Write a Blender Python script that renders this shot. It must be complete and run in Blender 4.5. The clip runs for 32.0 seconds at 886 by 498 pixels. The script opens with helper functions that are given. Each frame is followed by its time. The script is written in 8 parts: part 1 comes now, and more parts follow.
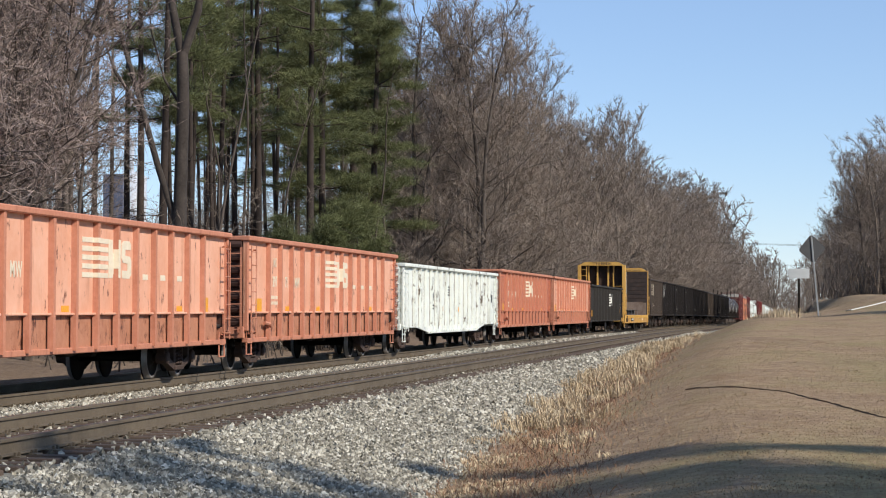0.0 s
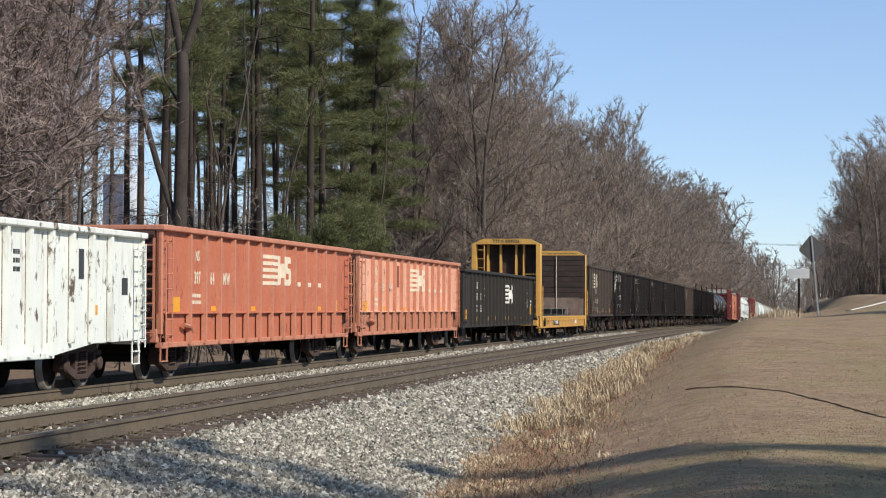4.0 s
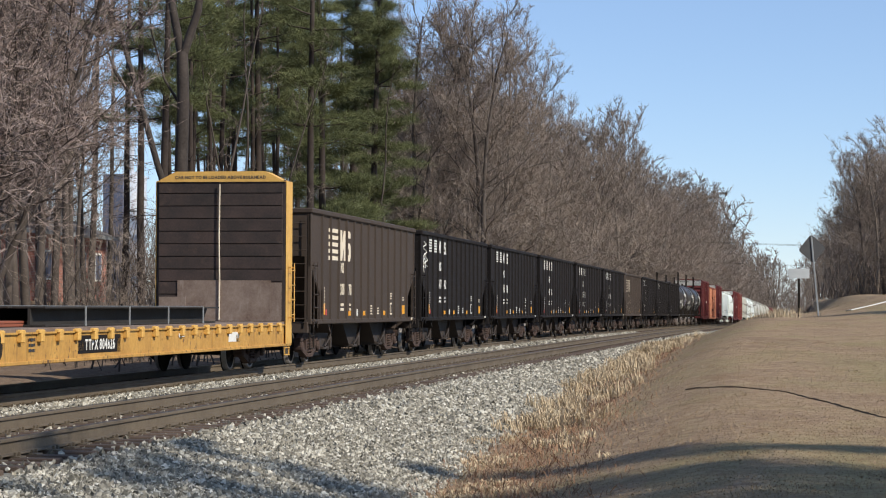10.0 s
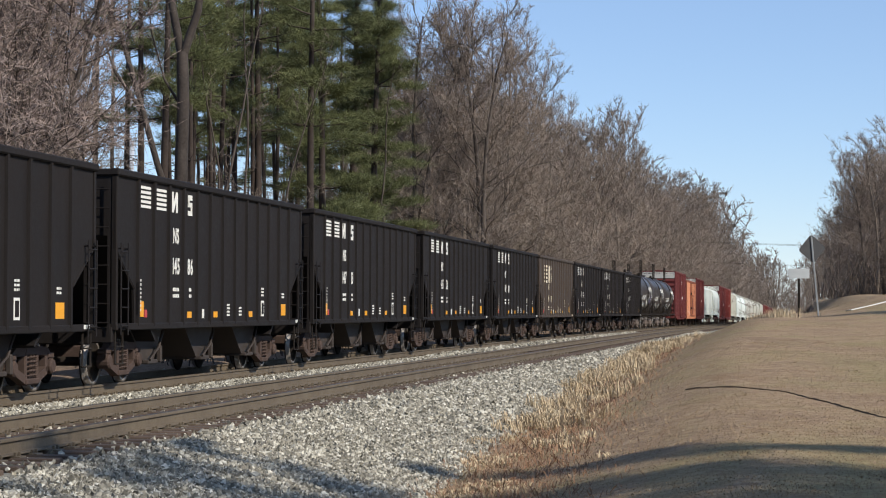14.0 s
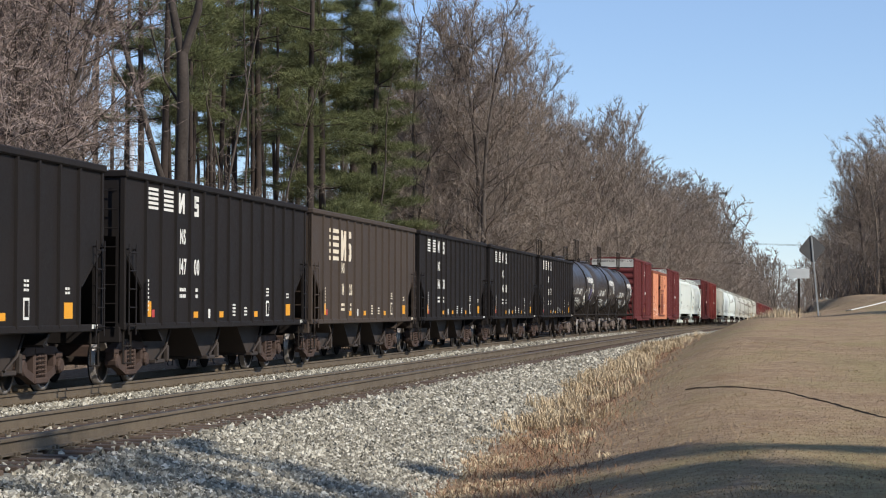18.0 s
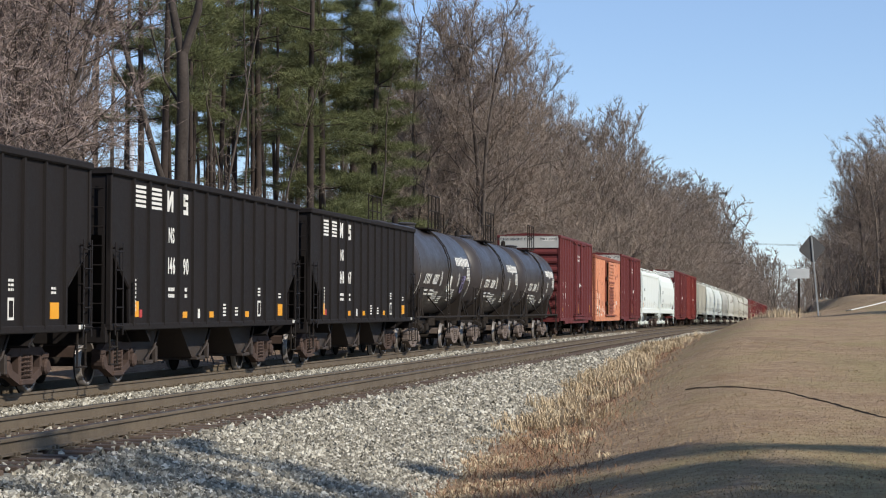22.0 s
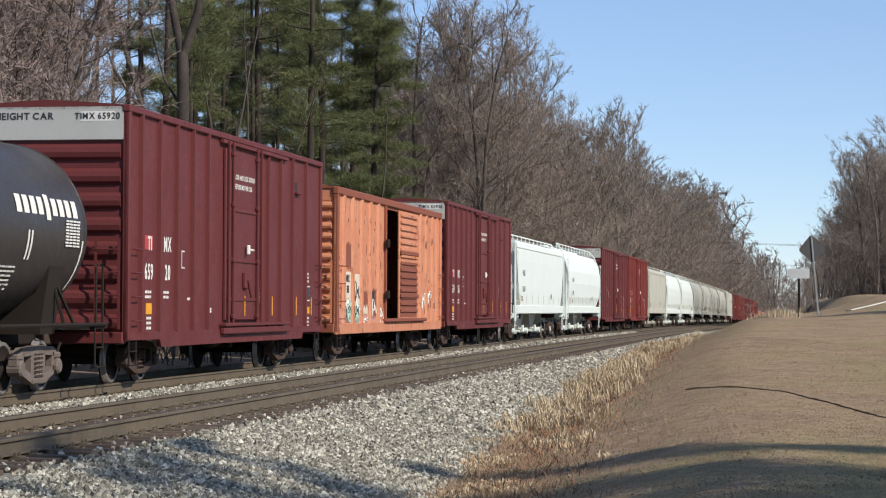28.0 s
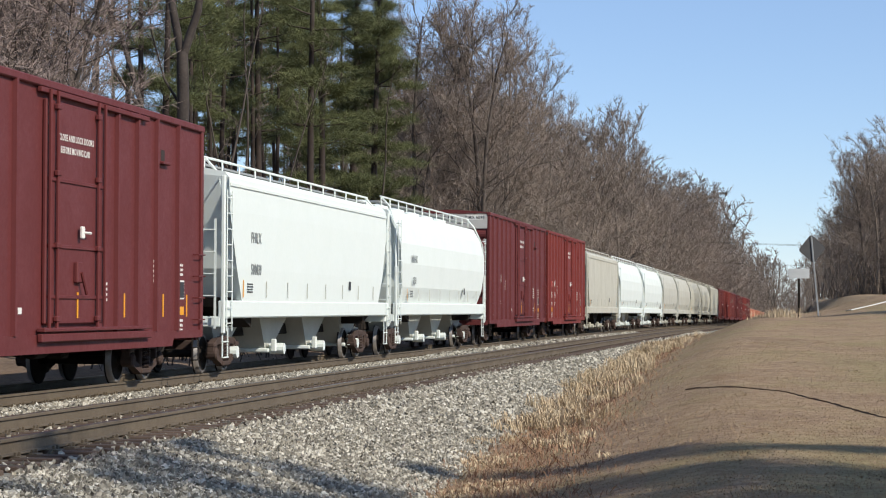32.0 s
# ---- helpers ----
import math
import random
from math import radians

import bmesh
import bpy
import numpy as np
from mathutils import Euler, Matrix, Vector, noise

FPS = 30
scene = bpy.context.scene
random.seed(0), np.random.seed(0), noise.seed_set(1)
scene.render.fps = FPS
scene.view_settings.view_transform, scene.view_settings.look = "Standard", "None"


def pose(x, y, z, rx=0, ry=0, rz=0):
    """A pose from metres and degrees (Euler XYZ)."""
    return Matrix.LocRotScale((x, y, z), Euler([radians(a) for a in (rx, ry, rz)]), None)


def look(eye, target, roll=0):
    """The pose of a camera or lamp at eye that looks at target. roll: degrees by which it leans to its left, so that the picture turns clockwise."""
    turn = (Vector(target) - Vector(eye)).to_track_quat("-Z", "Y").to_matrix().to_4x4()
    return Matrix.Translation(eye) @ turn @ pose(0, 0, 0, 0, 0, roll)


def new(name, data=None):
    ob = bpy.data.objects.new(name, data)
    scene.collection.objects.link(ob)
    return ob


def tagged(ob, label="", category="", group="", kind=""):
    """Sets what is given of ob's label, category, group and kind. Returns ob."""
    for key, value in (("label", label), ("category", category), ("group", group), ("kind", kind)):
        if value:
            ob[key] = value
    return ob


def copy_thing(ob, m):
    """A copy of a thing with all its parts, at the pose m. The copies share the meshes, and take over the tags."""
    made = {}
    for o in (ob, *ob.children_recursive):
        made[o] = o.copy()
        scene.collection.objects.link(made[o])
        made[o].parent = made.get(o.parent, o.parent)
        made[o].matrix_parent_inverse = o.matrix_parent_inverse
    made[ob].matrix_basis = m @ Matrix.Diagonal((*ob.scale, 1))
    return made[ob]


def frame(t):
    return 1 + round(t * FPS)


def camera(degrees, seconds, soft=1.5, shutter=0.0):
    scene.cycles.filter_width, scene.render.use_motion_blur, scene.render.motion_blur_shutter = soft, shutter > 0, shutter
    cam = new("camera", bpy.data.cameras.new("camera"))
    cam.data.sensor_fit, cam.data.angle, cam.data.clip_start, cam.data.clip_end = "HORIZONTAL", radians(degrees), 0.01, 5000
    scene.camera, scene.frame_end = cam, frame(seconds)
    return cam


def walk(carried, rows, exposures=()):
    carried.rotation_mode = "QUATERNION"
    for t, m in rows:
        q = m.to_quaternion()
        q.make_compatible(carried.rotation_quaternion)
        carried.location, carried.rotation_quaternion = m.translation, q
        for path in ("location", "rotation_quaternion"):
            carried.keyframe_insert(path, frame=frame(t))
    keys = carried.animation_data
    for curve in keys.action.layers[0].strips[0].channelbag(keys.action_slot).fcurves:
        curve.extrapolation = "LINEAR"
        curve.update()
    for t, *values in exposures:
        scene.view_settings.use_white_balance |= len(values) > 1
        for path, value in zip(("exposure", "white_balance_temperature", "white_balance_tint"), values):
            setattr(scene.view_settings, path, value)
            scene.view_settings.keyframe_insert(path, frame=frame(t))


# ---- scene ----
# The camera stands still beside the line; x runs along the track away from it, y to the left, z = 0 is the rail top.
cam = camera(22.35, 32.0, soft=1.1)
EYE = (0.0, 0.0, 1.44)
AIM = pose(EYE[0], EYE[1], EYE[2], 91.417, 0, 9.115 - 90) @ pose(0, 0, 0, 0, 0, 0.218)
walk(cam, [(0, AIM), (32, AIM)])

# ---- light ----
SUN_AZ, SUN_EL = 241.0, 36.0      # where the sun stands: degrees from +x towards +y, and above the horizon
world = bpy.data.worlds.new("world")
scene.world = world
world.use_nodes = True
wn, wl = world.node_tree.nodes, world.node_tree.links
sky = wn.new("ShaderNodeTexSky")
sky.sky_type = "NISHITA"
sky.sun_disc = False
sky.sun_elevation = radians(SUN_EL)
sky.sun_rotation = radians(90 - SUN_AZ)
sky.air_density, sky.dust_density, sky.ozone_density = 0.75, 0.0, 4.0
wn["Background"].inputs["Strength"].default_value = 0.132
tint = wn.new("ShaderNodeMix")
tint.data_type, tint.blend_type = "RGBA", "MULTIPLY"
tint.inputs[0].default_value = 1.0
tint.inputs[7].default_value = (1.03, 0.985, 1.0, 1)
wl.new(sky.outputs["Color"], tint.inputs[6])
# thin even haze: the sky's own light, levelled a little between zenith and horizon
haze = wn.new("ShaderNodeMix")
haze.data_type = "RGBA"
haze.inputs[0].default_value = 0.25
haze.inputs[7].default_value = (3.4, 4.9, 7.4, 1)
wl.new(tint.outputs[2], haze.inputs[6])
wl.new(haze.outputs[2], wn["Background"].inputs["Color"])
sun_data = bpy.data.lights.new("sun", "SUN")
sun_data.energy, sun_data.angle, sun_data.color = 4.8, radians(0.55), (1.0, 0.93, 0.82)
sun = new("sun", sun_data)
sun.matrix_world = look((math.cos(radians(SUN_AZ)) * 50, math.sin(radians(SUN_AZ)) * 50, math.tan(radians(SUN_EL)) * 50), (0, 0, 0))
scene.view_settings.exposure = 0.0

# ---- the line: two tracks, almost straight, falling gently away ----
TRACK_Y, BEND, GRADE, SPACING = 13.225, -2.45e-5, -2.32e-5, -4.6
SPEED = 11.645


def on_line(s, lat=0.0, up=0.0):
    """A point s metres along the far track, lat to its left, up above the rail top."""
    th = BEND * s
    return (s - lat * math.sin(th), TRACK_Y + BEND * s * s / 2 + lat * math.cos(th), up + GRADE * s * s / 2)


def on_line_pose(s):
    x, y, z = on_line(s)
    return pose(x, y, z, 0, -math.degrees(GRADE * s), math.degrees(BEND * s))


# ---- mesh building ----
class Mesh:
    """Vertices and faces of one part, gathered before they become a mesh."""

    def __init__(self):
        self.v, self.f = [], []

    def box(self, c, s, b=0.0, rz=0.0, ry=0.0):
        """A box at c of size s, its edges chamfered by b, turned by degrees."""
        hx, hy, hz = s[0] / 2, s[1] / 2, s[2] / 2
        b = min(b, hx * 0.49, hy * 0.49, hz * 0.49)
        n = len(self.v)
        pts = []
        if b <= 0:
            for z in (-hz, hz):
                pts += [(-hx, -hy, z), (hx, -hy, z), (hx, hy, z), (-hx, hy, z)]
            fs = [(0, 3, 2, 1), (4, 5, 6, 7), (0, 1, 5, 4), (1, 2, 6, 5), (2, 3, 7, 6), (3, 0, 4, 7)]
        else:
            for sx in (-1, 1):
                for sy in (-1, 1):
                    for sz in (-1, 1):
                        pts += [(sx * hx, sy * (hy - b), sz * (hz - b)), (sx * (hx - b), sy * hy, sz * (hz - b)), (sx * (hx - b), sy * (hy - b), sz * hz)]
            fs = BOX_FACES
        if rz:
            co, si = math.cos(radians(rz)), math.sin(radians(rz))
            pts = [(x * co - y * si, x * si + y * co, z) for x, y, z in pts]
        if ry:
            co, si = math.cos(radians(ry)), math.sin(radians(ry))
            pts = [(x * co + z * si, y, -x * si + z * co) for x, y, z in pts]
        self.v += [(x + c[0], y + c[1], z + c[2]) for x, y, z in pts]
        self.f += [tuple(i + n for i in f) for f in fs]
        return self

    def span(self, lo, hi, b=0.0):
        """A box from corner lo to corner hi."""
        return self.box([(a + c) / 2 for a, c in zip(lo, hi)], [abs(c - a) for a, c in zip(lo, hi)], b)

    def tube(self, pts, r, n=6, caps=True):
        """A round bar along pts; r: one radius or one per point."""
        rs = r if isinstance(r, (list, tuple)) else [r] * len(pts)
        base = len(self.v)
        for i, p in enumerate(pts):
            a, c = Vector(pts[max(i - 1, 0)]), Vector(pts[min(i + 1, len(pts) - 1)])
            d = (c - a).normalized()
            u = d.cross(Vector((0, 0, 1)) if abs(d.z) < 0.9 else Vector((1, 0, 0))).normalized()
            w = d.cross(u)
            for k in range(n):
                an = 2 * math.pi * k / n
                q = Vector(p) + (u * math.cos(an) + w * math.sin(an)) * rs[i]
                self.v.append(tuple(q))
        for i in range(len(pts) - 1):
            for k in range(n):
                a, c = base + i * n + k, base + i * n + (k + 1) % n
                self.f.append((a, c, c + n, a + n))
        if caps:
            self.f.append(tuple(base + k for k in reversed(range(n))))
            self.f.append(tuple(base + (len(pts) - 1) * n + k for k in range(n)))
        return self

    def prism(self, outline, axis, lo, hi):
        """A flat outline (pairs, counter-clockwise) drawn out along an axis from lo to hi. For y the pairs are x, z; for x: y, z; for z: x, y."""
        n, m = len(self.v), len(outline)
        for d in (lo, hi):
            for a, c in outline:
                self.v.append((a, d, c) if axis == "y" else (d, a, c) if axis == "x" else (a, c, d))
        fr, bk = tuple(range(n, n + m)), tuple(reversed(range(n + m, n + 2 * m)))
        flip = axis == "x" or axis == "z"
        self.f.append(tuple(reversed(fr)) if flip else fr)
        self.f.append(tuple(reversed(bk)) if flip else bk)
        for i in range(m):
            j = (i + 1) % m
            q = (n + i, n + m + i, n + m + j, n + j)
            self.f.append(tuple(reversed(q)) if flip else q)
        return self

    def lathe(self, profile, c, axis, n=24):
        """Pairs (radius, along) turned round an axis through c."""
        base = len(self.v)
        for r, d in profile:
            for k in range(n):
                a = 2 * math.pi * k / n
                co, si = r * math.cos(a), r * math.sin(a)
                p = (d, co, si) if axis == "x" else (si, d, co) if axis == "y" else (co, si, d)
                self.v.append((p[0] + c[0], p[1] + c[1], p[2] + c[2]))
        for i in range(len(profile) - 1):
            for k in range(n):
                a, q = base + i * n + k, base + i * n + (k + 1) % n
                self.f.append((a, q, q + n, a + n))
        self.f.append(tuple(base + k for k in reversed(range(n))))
        self.f.append(tuple(base + (len(profile) - 1) * n + k for k in range(n)))
        return self

    def data(self, name, material, smooth=False):
        me = bpy.data.meshes.new(name)
        me.from_pydata(self.v, [], self.f)
        if material:
            me.materials.append(material)
        if smooth:
            me.polygons.foreach_set("use_smooth", [True] * len(me.polygons))
        me.update()
        return me


def chamfer_faces():
    """The faces of a chamfered box whose corners have three points each."""
    ix = lambda sx, sy, sz, k: ((sx * 2 + sy) * 2 + sz) * 3 + k
    fs = []
    for a in (0, 1):
        fs.append([ix(a, 0, 0, 0), ix(a, 1, 0, 0), ix(a, 1, 1, 0), ix(a, 0, 1, 0)])
        fs.append([ix(0, a, 0, 1), ix(1, a, 0, 1), ix(1, a, 1, 1), ix(0, a, 1, 1)])
        fs.append([ix(0, 0, a, 2), ix(1, 0, a, 2), ix(1, 1, a, 2), ix(0, 1, a, 2)])
        for c in (0, 1):
            fs.append([ix(a, c, 0, 0), ix(a, c, 0, 1), ix(a, c, 1, 1), ix(a, c, 1, 0)])
            fs.append([ix(a, 0, c, 0), ix(a, 0, c, 2), ix(a, 1, c, 2), ix(a, 1, c, 0)])
            fs.append([ix(0, a, c, 1), ix(0, a, c, 2), ix(1, a, c, 2), ix(1, a, c, 1)])
            for d in (0, 1):
                fs.append([ix(a, c, d, 0), ix(a, c, d, 1), ix(a, c, d, 2)])
    pos = []
    for sx in (-1, 1):
        for sy in (-1, 1):
            for sz in (-1, 1):
                pos += [Vector((sx * 3, sy * 2, sz * 2)), Vector((sx * 2, sy * 3, sz * 2)), Vector((sx * 2, sy * 2, sz * 3))]
    out = []
    for f in fs:
        nrm = (pos[f[1]] - pos[f[0]]).cross(pos[f[2]] - pos[f[1]])
        mid = sum((pos[i] for i in f), Vector()) / len(f)
        out.append(tuple(f) if nrm.dot(mid) > 0 else tuple(reversed(f)))
    return out


BOX_FACES = chamfer_faces()


def thing(name, label, category, group="", kind=""):
    return tagged(new(name), label, category, group, kind)


def part(name, mesh, material, parent, label="", smooth=False):
    """One mesh part under a thing or a part; mesh: a Mesh, or mesh data to share."""
    ob = new(name, mesh.data(name, material, smooth) if isinstance(mesh, Mesh) else mesh)
    ob.parent = parent
    if label:
        tagged(ob, label)
    return ob


def shared(name, data, parent, at, label=""):
    """Another object on the same mesh data, moved to at."""
    ob = new(name, data)
    ob.parent = parent
    ob.location = at
    if label:
        tagged(ob, label)
    return ob
# ---- materials ----
def rgb(h):
    """A base colour from hex, in linear light."""
    v = [int(h[i:i + 2], 16) / 255 for i in (0, 2, 4)]
    return tuple(c / 12.92 if c <= 0.04045 else ((c + 0.055) / 1.055) ** 2.4 for c in v) + (1,)


def surface(name, base, second=None, rough=0.6, metal=0.0, scale=1.0, fine=30.0, amount=0.5, grime=None, grime_amount=0.0, streak=False,
            bump=0.15, bump_scale=60.0, spec=0.5, per_object=0.0, world_space=False, bump_dist=0.01, spots=None, spot_amount=0.3):
    """Paint, rust, wood, stone: two colours mixed by a broad and a fine noise, with grime in patches or downward streaks, and fine relief."""
    m = bpy.data.materials.new(name)
    m.use_nodes = True
    n, l = m.node_tree.nodes, m.node_tree.links
    p = n["Principled BSDF"]
    geo = n.new("ShaderNodeNewGeometry") if world_space else n.new("ShaderNodeTexCoord")
    pos = geo.outputs["Position"] if world_space else geo.outputs["Object"]
    if per_object:
        inf = n.new("ShaderNodeObjectInfo")
        add = n.new("ShaderNodeVectorMath")
        add.operation = "MULTIPLY_ADD"
        com = n.new("ShaderNodeCombineXYZ")
        l.new(inf.outputs["Random"], com.inputs[0])
        l.new(inf.outputs["Random"], com.inputs[2])
        add.inputs[1].default_value = (per_object * 100,) * 3
        l.new(com.outputs[0], add.inputs[0])
        l.new(pos, add.inputs[2])
        pos = add.outputs[0]

    def tex(sc, detail=5.0, stretch=None):
        t = n.new("ShaderNodeTexNoise")
        t.inputs["Scale"].default_value, t.inputs["Detail"].default_value, t.inputs["Roughness"].default_value = sc, detail, 0.65
        src = pos
        if stretch:
            mp = n.new("ShaderNodeMapping")
            mp.inputs["Scale"].default_value = stretch
            l.new(pos, mp.inputs["Vector"])
            src = mp.outputs[0]
        l.new(src, t.inputs["Vector"])
        return t.outputs["Fac"]

    def ramp(fac, lo, hi):
        r = n.new("ShaderNodeMapRange")
        r.inputs["From Min"].default_value, r.inputs["From Max"].default_value = lo, hi
        l.new(fac, r.inputs["Value"])
        return r.outputs["Result"]

    def mix(fac, a, c):
        x = n.new("ShaderNodeMix")
        x.data_type = "RGBA"
        l.new(fac, x.inputs[0]) if not isinstance(fac, float) else setattr(x.inputs[0], "default_value", fac)
        for sock, val in ((x.inputs[6], a), (x.inputs[7], c)):
            if isinstance(val, tuple):
                sock.default_value = val
            else:
                l.new(val, sock)
        return x.outputs[2]

    def math_(op, a, c):
        x = n.new("ShaderNodeMath")
        x.operation = op
        for sock, val in ((x.inputs[0], a), (x.inputs[1], c)):
            if isinstance(val, (int, float)):
                sock.default_value = val
            else:
                l.new(val, sock)
        return x.outputs[0]

    second = second or tuple(c * 0.7 for c in base[:3]) + (1,)
    blend = math_("ADD", math_("MULTIPLY", ramp(tex(scale), 0.35, 0.65), 0.6), math_("MULTIPLY", ramp(tex(fine, 3.0), 0.3, 0.7), 0.4))
    col = mix(math_("MULTIPLY", blend, amount), base, second)
    if grime is not None:
        g = tex(scale * 2.2, 6.0, (1.7, 1.7, 0.3) if streak else None)
        lo = 0.72 - 0.35 * grime_amount
        col = mix(math_("MULTIPLY", ramp(g, lo, lo + 0.26), min(1.0, 0.4 + grime_amount)), col, grime)
    if spots is not None:
        # ragged spots of rust, thicker where a broad noise is high
        lo = 0.66 - 0.22 * spot_amount
        g = math_("ADD", math_("MULTIPLY", tex(scale * 5.5, 8.0, (1.0, 1.0, 0.55)), 0.7), math_("MULTIPLY", tex(scale * 0.8, 3.0), 0.3))
        col = mix(ramp(g, lo, lo + 0.05), col, spots)
    l.new(col, p.inputs["Base Color"])
    p.inputs["Metallic"].default_value = metal
    p.inputs["Specular IOR Level"].default_value = spec
    rr = n.new("ShaderNodeMapRange")
    rr.inputs["To Min"].default_value, rr.inputs["To Max"].default_value = max(0.05, rough - 0.12), min(1.0, rough + 0.12)
    l.new(blend, rr.inputs["Value"])
    l.new(rr.outputs["Result"], p.inputs["Roughness"])
    if bump:
        bn = n.new("ShaderNodeBump")
        bn.inputs["Strength"].default_value, bn.inputs["Distance"].default_value = bump, bump_dist
        l.new(tex(bump_scale, 4.0), bn.inputs["Height"])
        l.new(bn.outputs["Normal"], p.inputs["Normal"])
    return m


RUST = rgb("5a3320")
GRIME = rgb("3a2e28")
m_orange = surface("faded_orange_paint", rgb("d59473"), rgb("e5b298"), 0.65, scale=0.9, fine=7, amount=0.9, grime=rgb("a2654a"), grime_amount=0.46, streak=True, per_object=1, spots=rgb("774634"), spot_amount=0.4)
m_orange_red = surface("weathered_red_orange_paint", rgb("bd7052"), rgb("ad6044"), 0.65, scale=0.9, fine=7, amount=0.9, grime=rgb("9c4c34"), grime_amount=0.42, streak=True, per_object=1, spots=rgb("6d3626"), spot_amount=0.36)
m_orange_low = surface("stained_orange_paint", rgb("b87f62"), rgb("a56f54"), 0.7, scale=1.2, fine=9, amount=1.0, grime=rgb("83492f"), grime_amount=0.6, per_object=1, spots=rgb("5d3526"), spot_amount=0.5)
m_seam = surface("rust_along_welds", rgb("a89c8c"), rgb("5b4536"), 0.8, scale=3.0, fine=14, amount=1.0, grime=rgb("dfe5dc"), grime_amount=0.6, per_object=1, bump=0.0)
m_orange_deep = surface("rusty_orange_paint", rgb("c58468"), rgb("ac6f56"), 0.7, scale=1.5, fine=12, amount=0.9, grime=rgb("87472f"), grime_amount=0.45, streak=True, per_object=1)
# end walls of the orange gondolas, much darker brown than their sides
m_end_dark = surface("dark_brown_end_sheet", rgb("3c2721"), rgb("4d2f25"), 0.8, scale=1.5, fine=12, amount=0.9, grime=rgb("5e3627"), grime_amount=0.2, per_object=1)
m_white_gon = surface("chalky_white_paint", rgb("e6e9e1"), rgb("d5d9d0"), 0.6, scale=0.9, fine=14, amount=0.8, grime=rgb("968f7e"), grime_amount=0.5, streak=True, per_object=1, spots=rgb("5f5244"), spot_amount=0.43)
m_black_gon = surface("weathered_black_paint", rgb("312e2b"), rgb("3b3733"), 0.68, spec=0.2, scale=0.7, fine=10, amount=0.8, grime=rgb("524a44"), grime_amount=0.3, streak=True, per_object=1)
m_black = surface("black_paint", rgb("1f1c1b"), rgb("292524"), 0.7, spec=0.12, scale=0.8, fine=12, amount=0.8, grime=rgb("2a2724"), grime_amount=0.25, streak=True, per_object=1)
m_brown = surface("dusty_brown_paint", rgb("3f362f"), rgb("4a3f37"), 0.7, spec=0.25, scale=0.9, fine=12, amount=0.8, grime=rgb("5c4636"), grime_amount=0.3, streak=True, per_object=1)
m_yellow = surface("weathered_yellow_paint", rgb("dcae5a"), rgb("bd9049"), 0.6, scale=1.2, fine=12, amount=0.9, grime=rgb("7d5a30"), grime_amount=0.38, streak=True, per_object=1)
m_yellow_dirty = surface("grimy_yellow_paint", rgb("c89a4c"), rgb("a57a3c"), 0.7, scale=1.6, fine=12, amount=1.0, grime=rgb("5e4328"), grime_amount=0.55, streak=True, per_object=1, spots=rgb("58402a"), spot_amount=0.4)
m_bulk_wood = surface("dark_weathered_timber", rgb("45352f"), rgb("262322"), 0.85, scale=1.4, fine=24, amount=1.0, grime=rgb("665043"), grime_amount=0.35, per_object=1, bump=0.5)
m_pale_wood = surface("pale_grey_plywood", rgb("86766a"), rgb("5f4c40"), 0.8, scale=1.6, fine=20, amount=1.0, grime=rgb("9d9186"), grime_amount=0.4, streak=True, per_object=1, bump=0.3)
m_tank = surface("gloss_black_tank_paint", rgb("383332"), rgb("403b39"), 0.38, spec=0.28, scale=0.5, fine=8, amount=0.6, grime=rgb("48423e"), grime_amount=0.2, streak=True, per_object=1, bump=0.05)
m_maroon = surface("maroon_paint", rgb("67302f"), rgb("5a2929"), 0.6, spec=0.3, scale=0.7, fine=10, amount=0.7, grime=rgb("4f2224"), grime_amount=0.15, streak=True, per_object=1)
m_maroon_b = surface("red_oxide_paint", rgb("7a352f"), rgb("6a2c28"), 0.6, spec=0.3, scale=0.7, fine=10, amount=0.7, grime=rgb("552724"), grime_amount=0.2, streak=True, per_object=1)
m_box_orange = surface("bleached_orange_paint", rgb("cb8b69"), rgb("bd7654"), 0.65, scale=0.9, fine=8, amount=1.0, grime=rgb("94573b"), grime_amount=0.5, streak=True, per_object=1, spots=rgb("7a4632"), spot_amount=0.44)
m_box_rust = surface("rusted_red_brown_paint", rgb("7a4230"), rgb("8f5038"), 0.7, scale=1.2, fine=14, amount=0.9, grime=rgb("5b3024"), grime_amount=0.4, per_object=1)
m_white = surface("clean_white_paint", rgb("e2e8e2"), rgb("d6ded7"), 0.5, scale=0.6, fine=8, amount=0.5, grime=rgb("a9aaa0"), grime_amount=0.08, streak=True, per_object=1, bump=0.05)
m_cream = surface("dirty_cream_paint", rgb("c2bfb0"), rgb("aeab9c"), 0.55, scale=0.8, fine=10, amount=0.7, grime=rgb("7b7567"), grime_amount=0.25, streak=True, per_object=1)
m_grey_car = surface("pale_grey_paint", rgb("c2c1b6"), rgb("b0aea2"), 0.55, scale=0.8, fine=10, amount=0.7, grime=rgb("6f6a60"), grime_amount=0.25, streak=True, per_object=1)
m_panel = surface("light_grey_panel_paint", rgb("b9b8b2"), rgb("aaa8a1"), 0.5, scale=1.0, fine=12, amount=0.6, grime=rgb("8d877d"), grime_amount=0.1, streak=True, per_object=1)
m_under = surface("grimy_black_running_gear", rgb("231f1c"), rgb("302923"), 0.85, spec=0.2, scale=2.0, fine=25, amount=0.9, grime=RUST, grime_amount=0.15, per_object=1, bump=0.3)
m_truck = surface("rusty_brown_cast_steel", rgb("3f332e"), rgb("53443d"), 0.85, spec=0.25, scale=3.0, fine=30, amount=0.9, grime=rgb("302723"), grime_amount=0.3, per_object=1, bump=0.3)
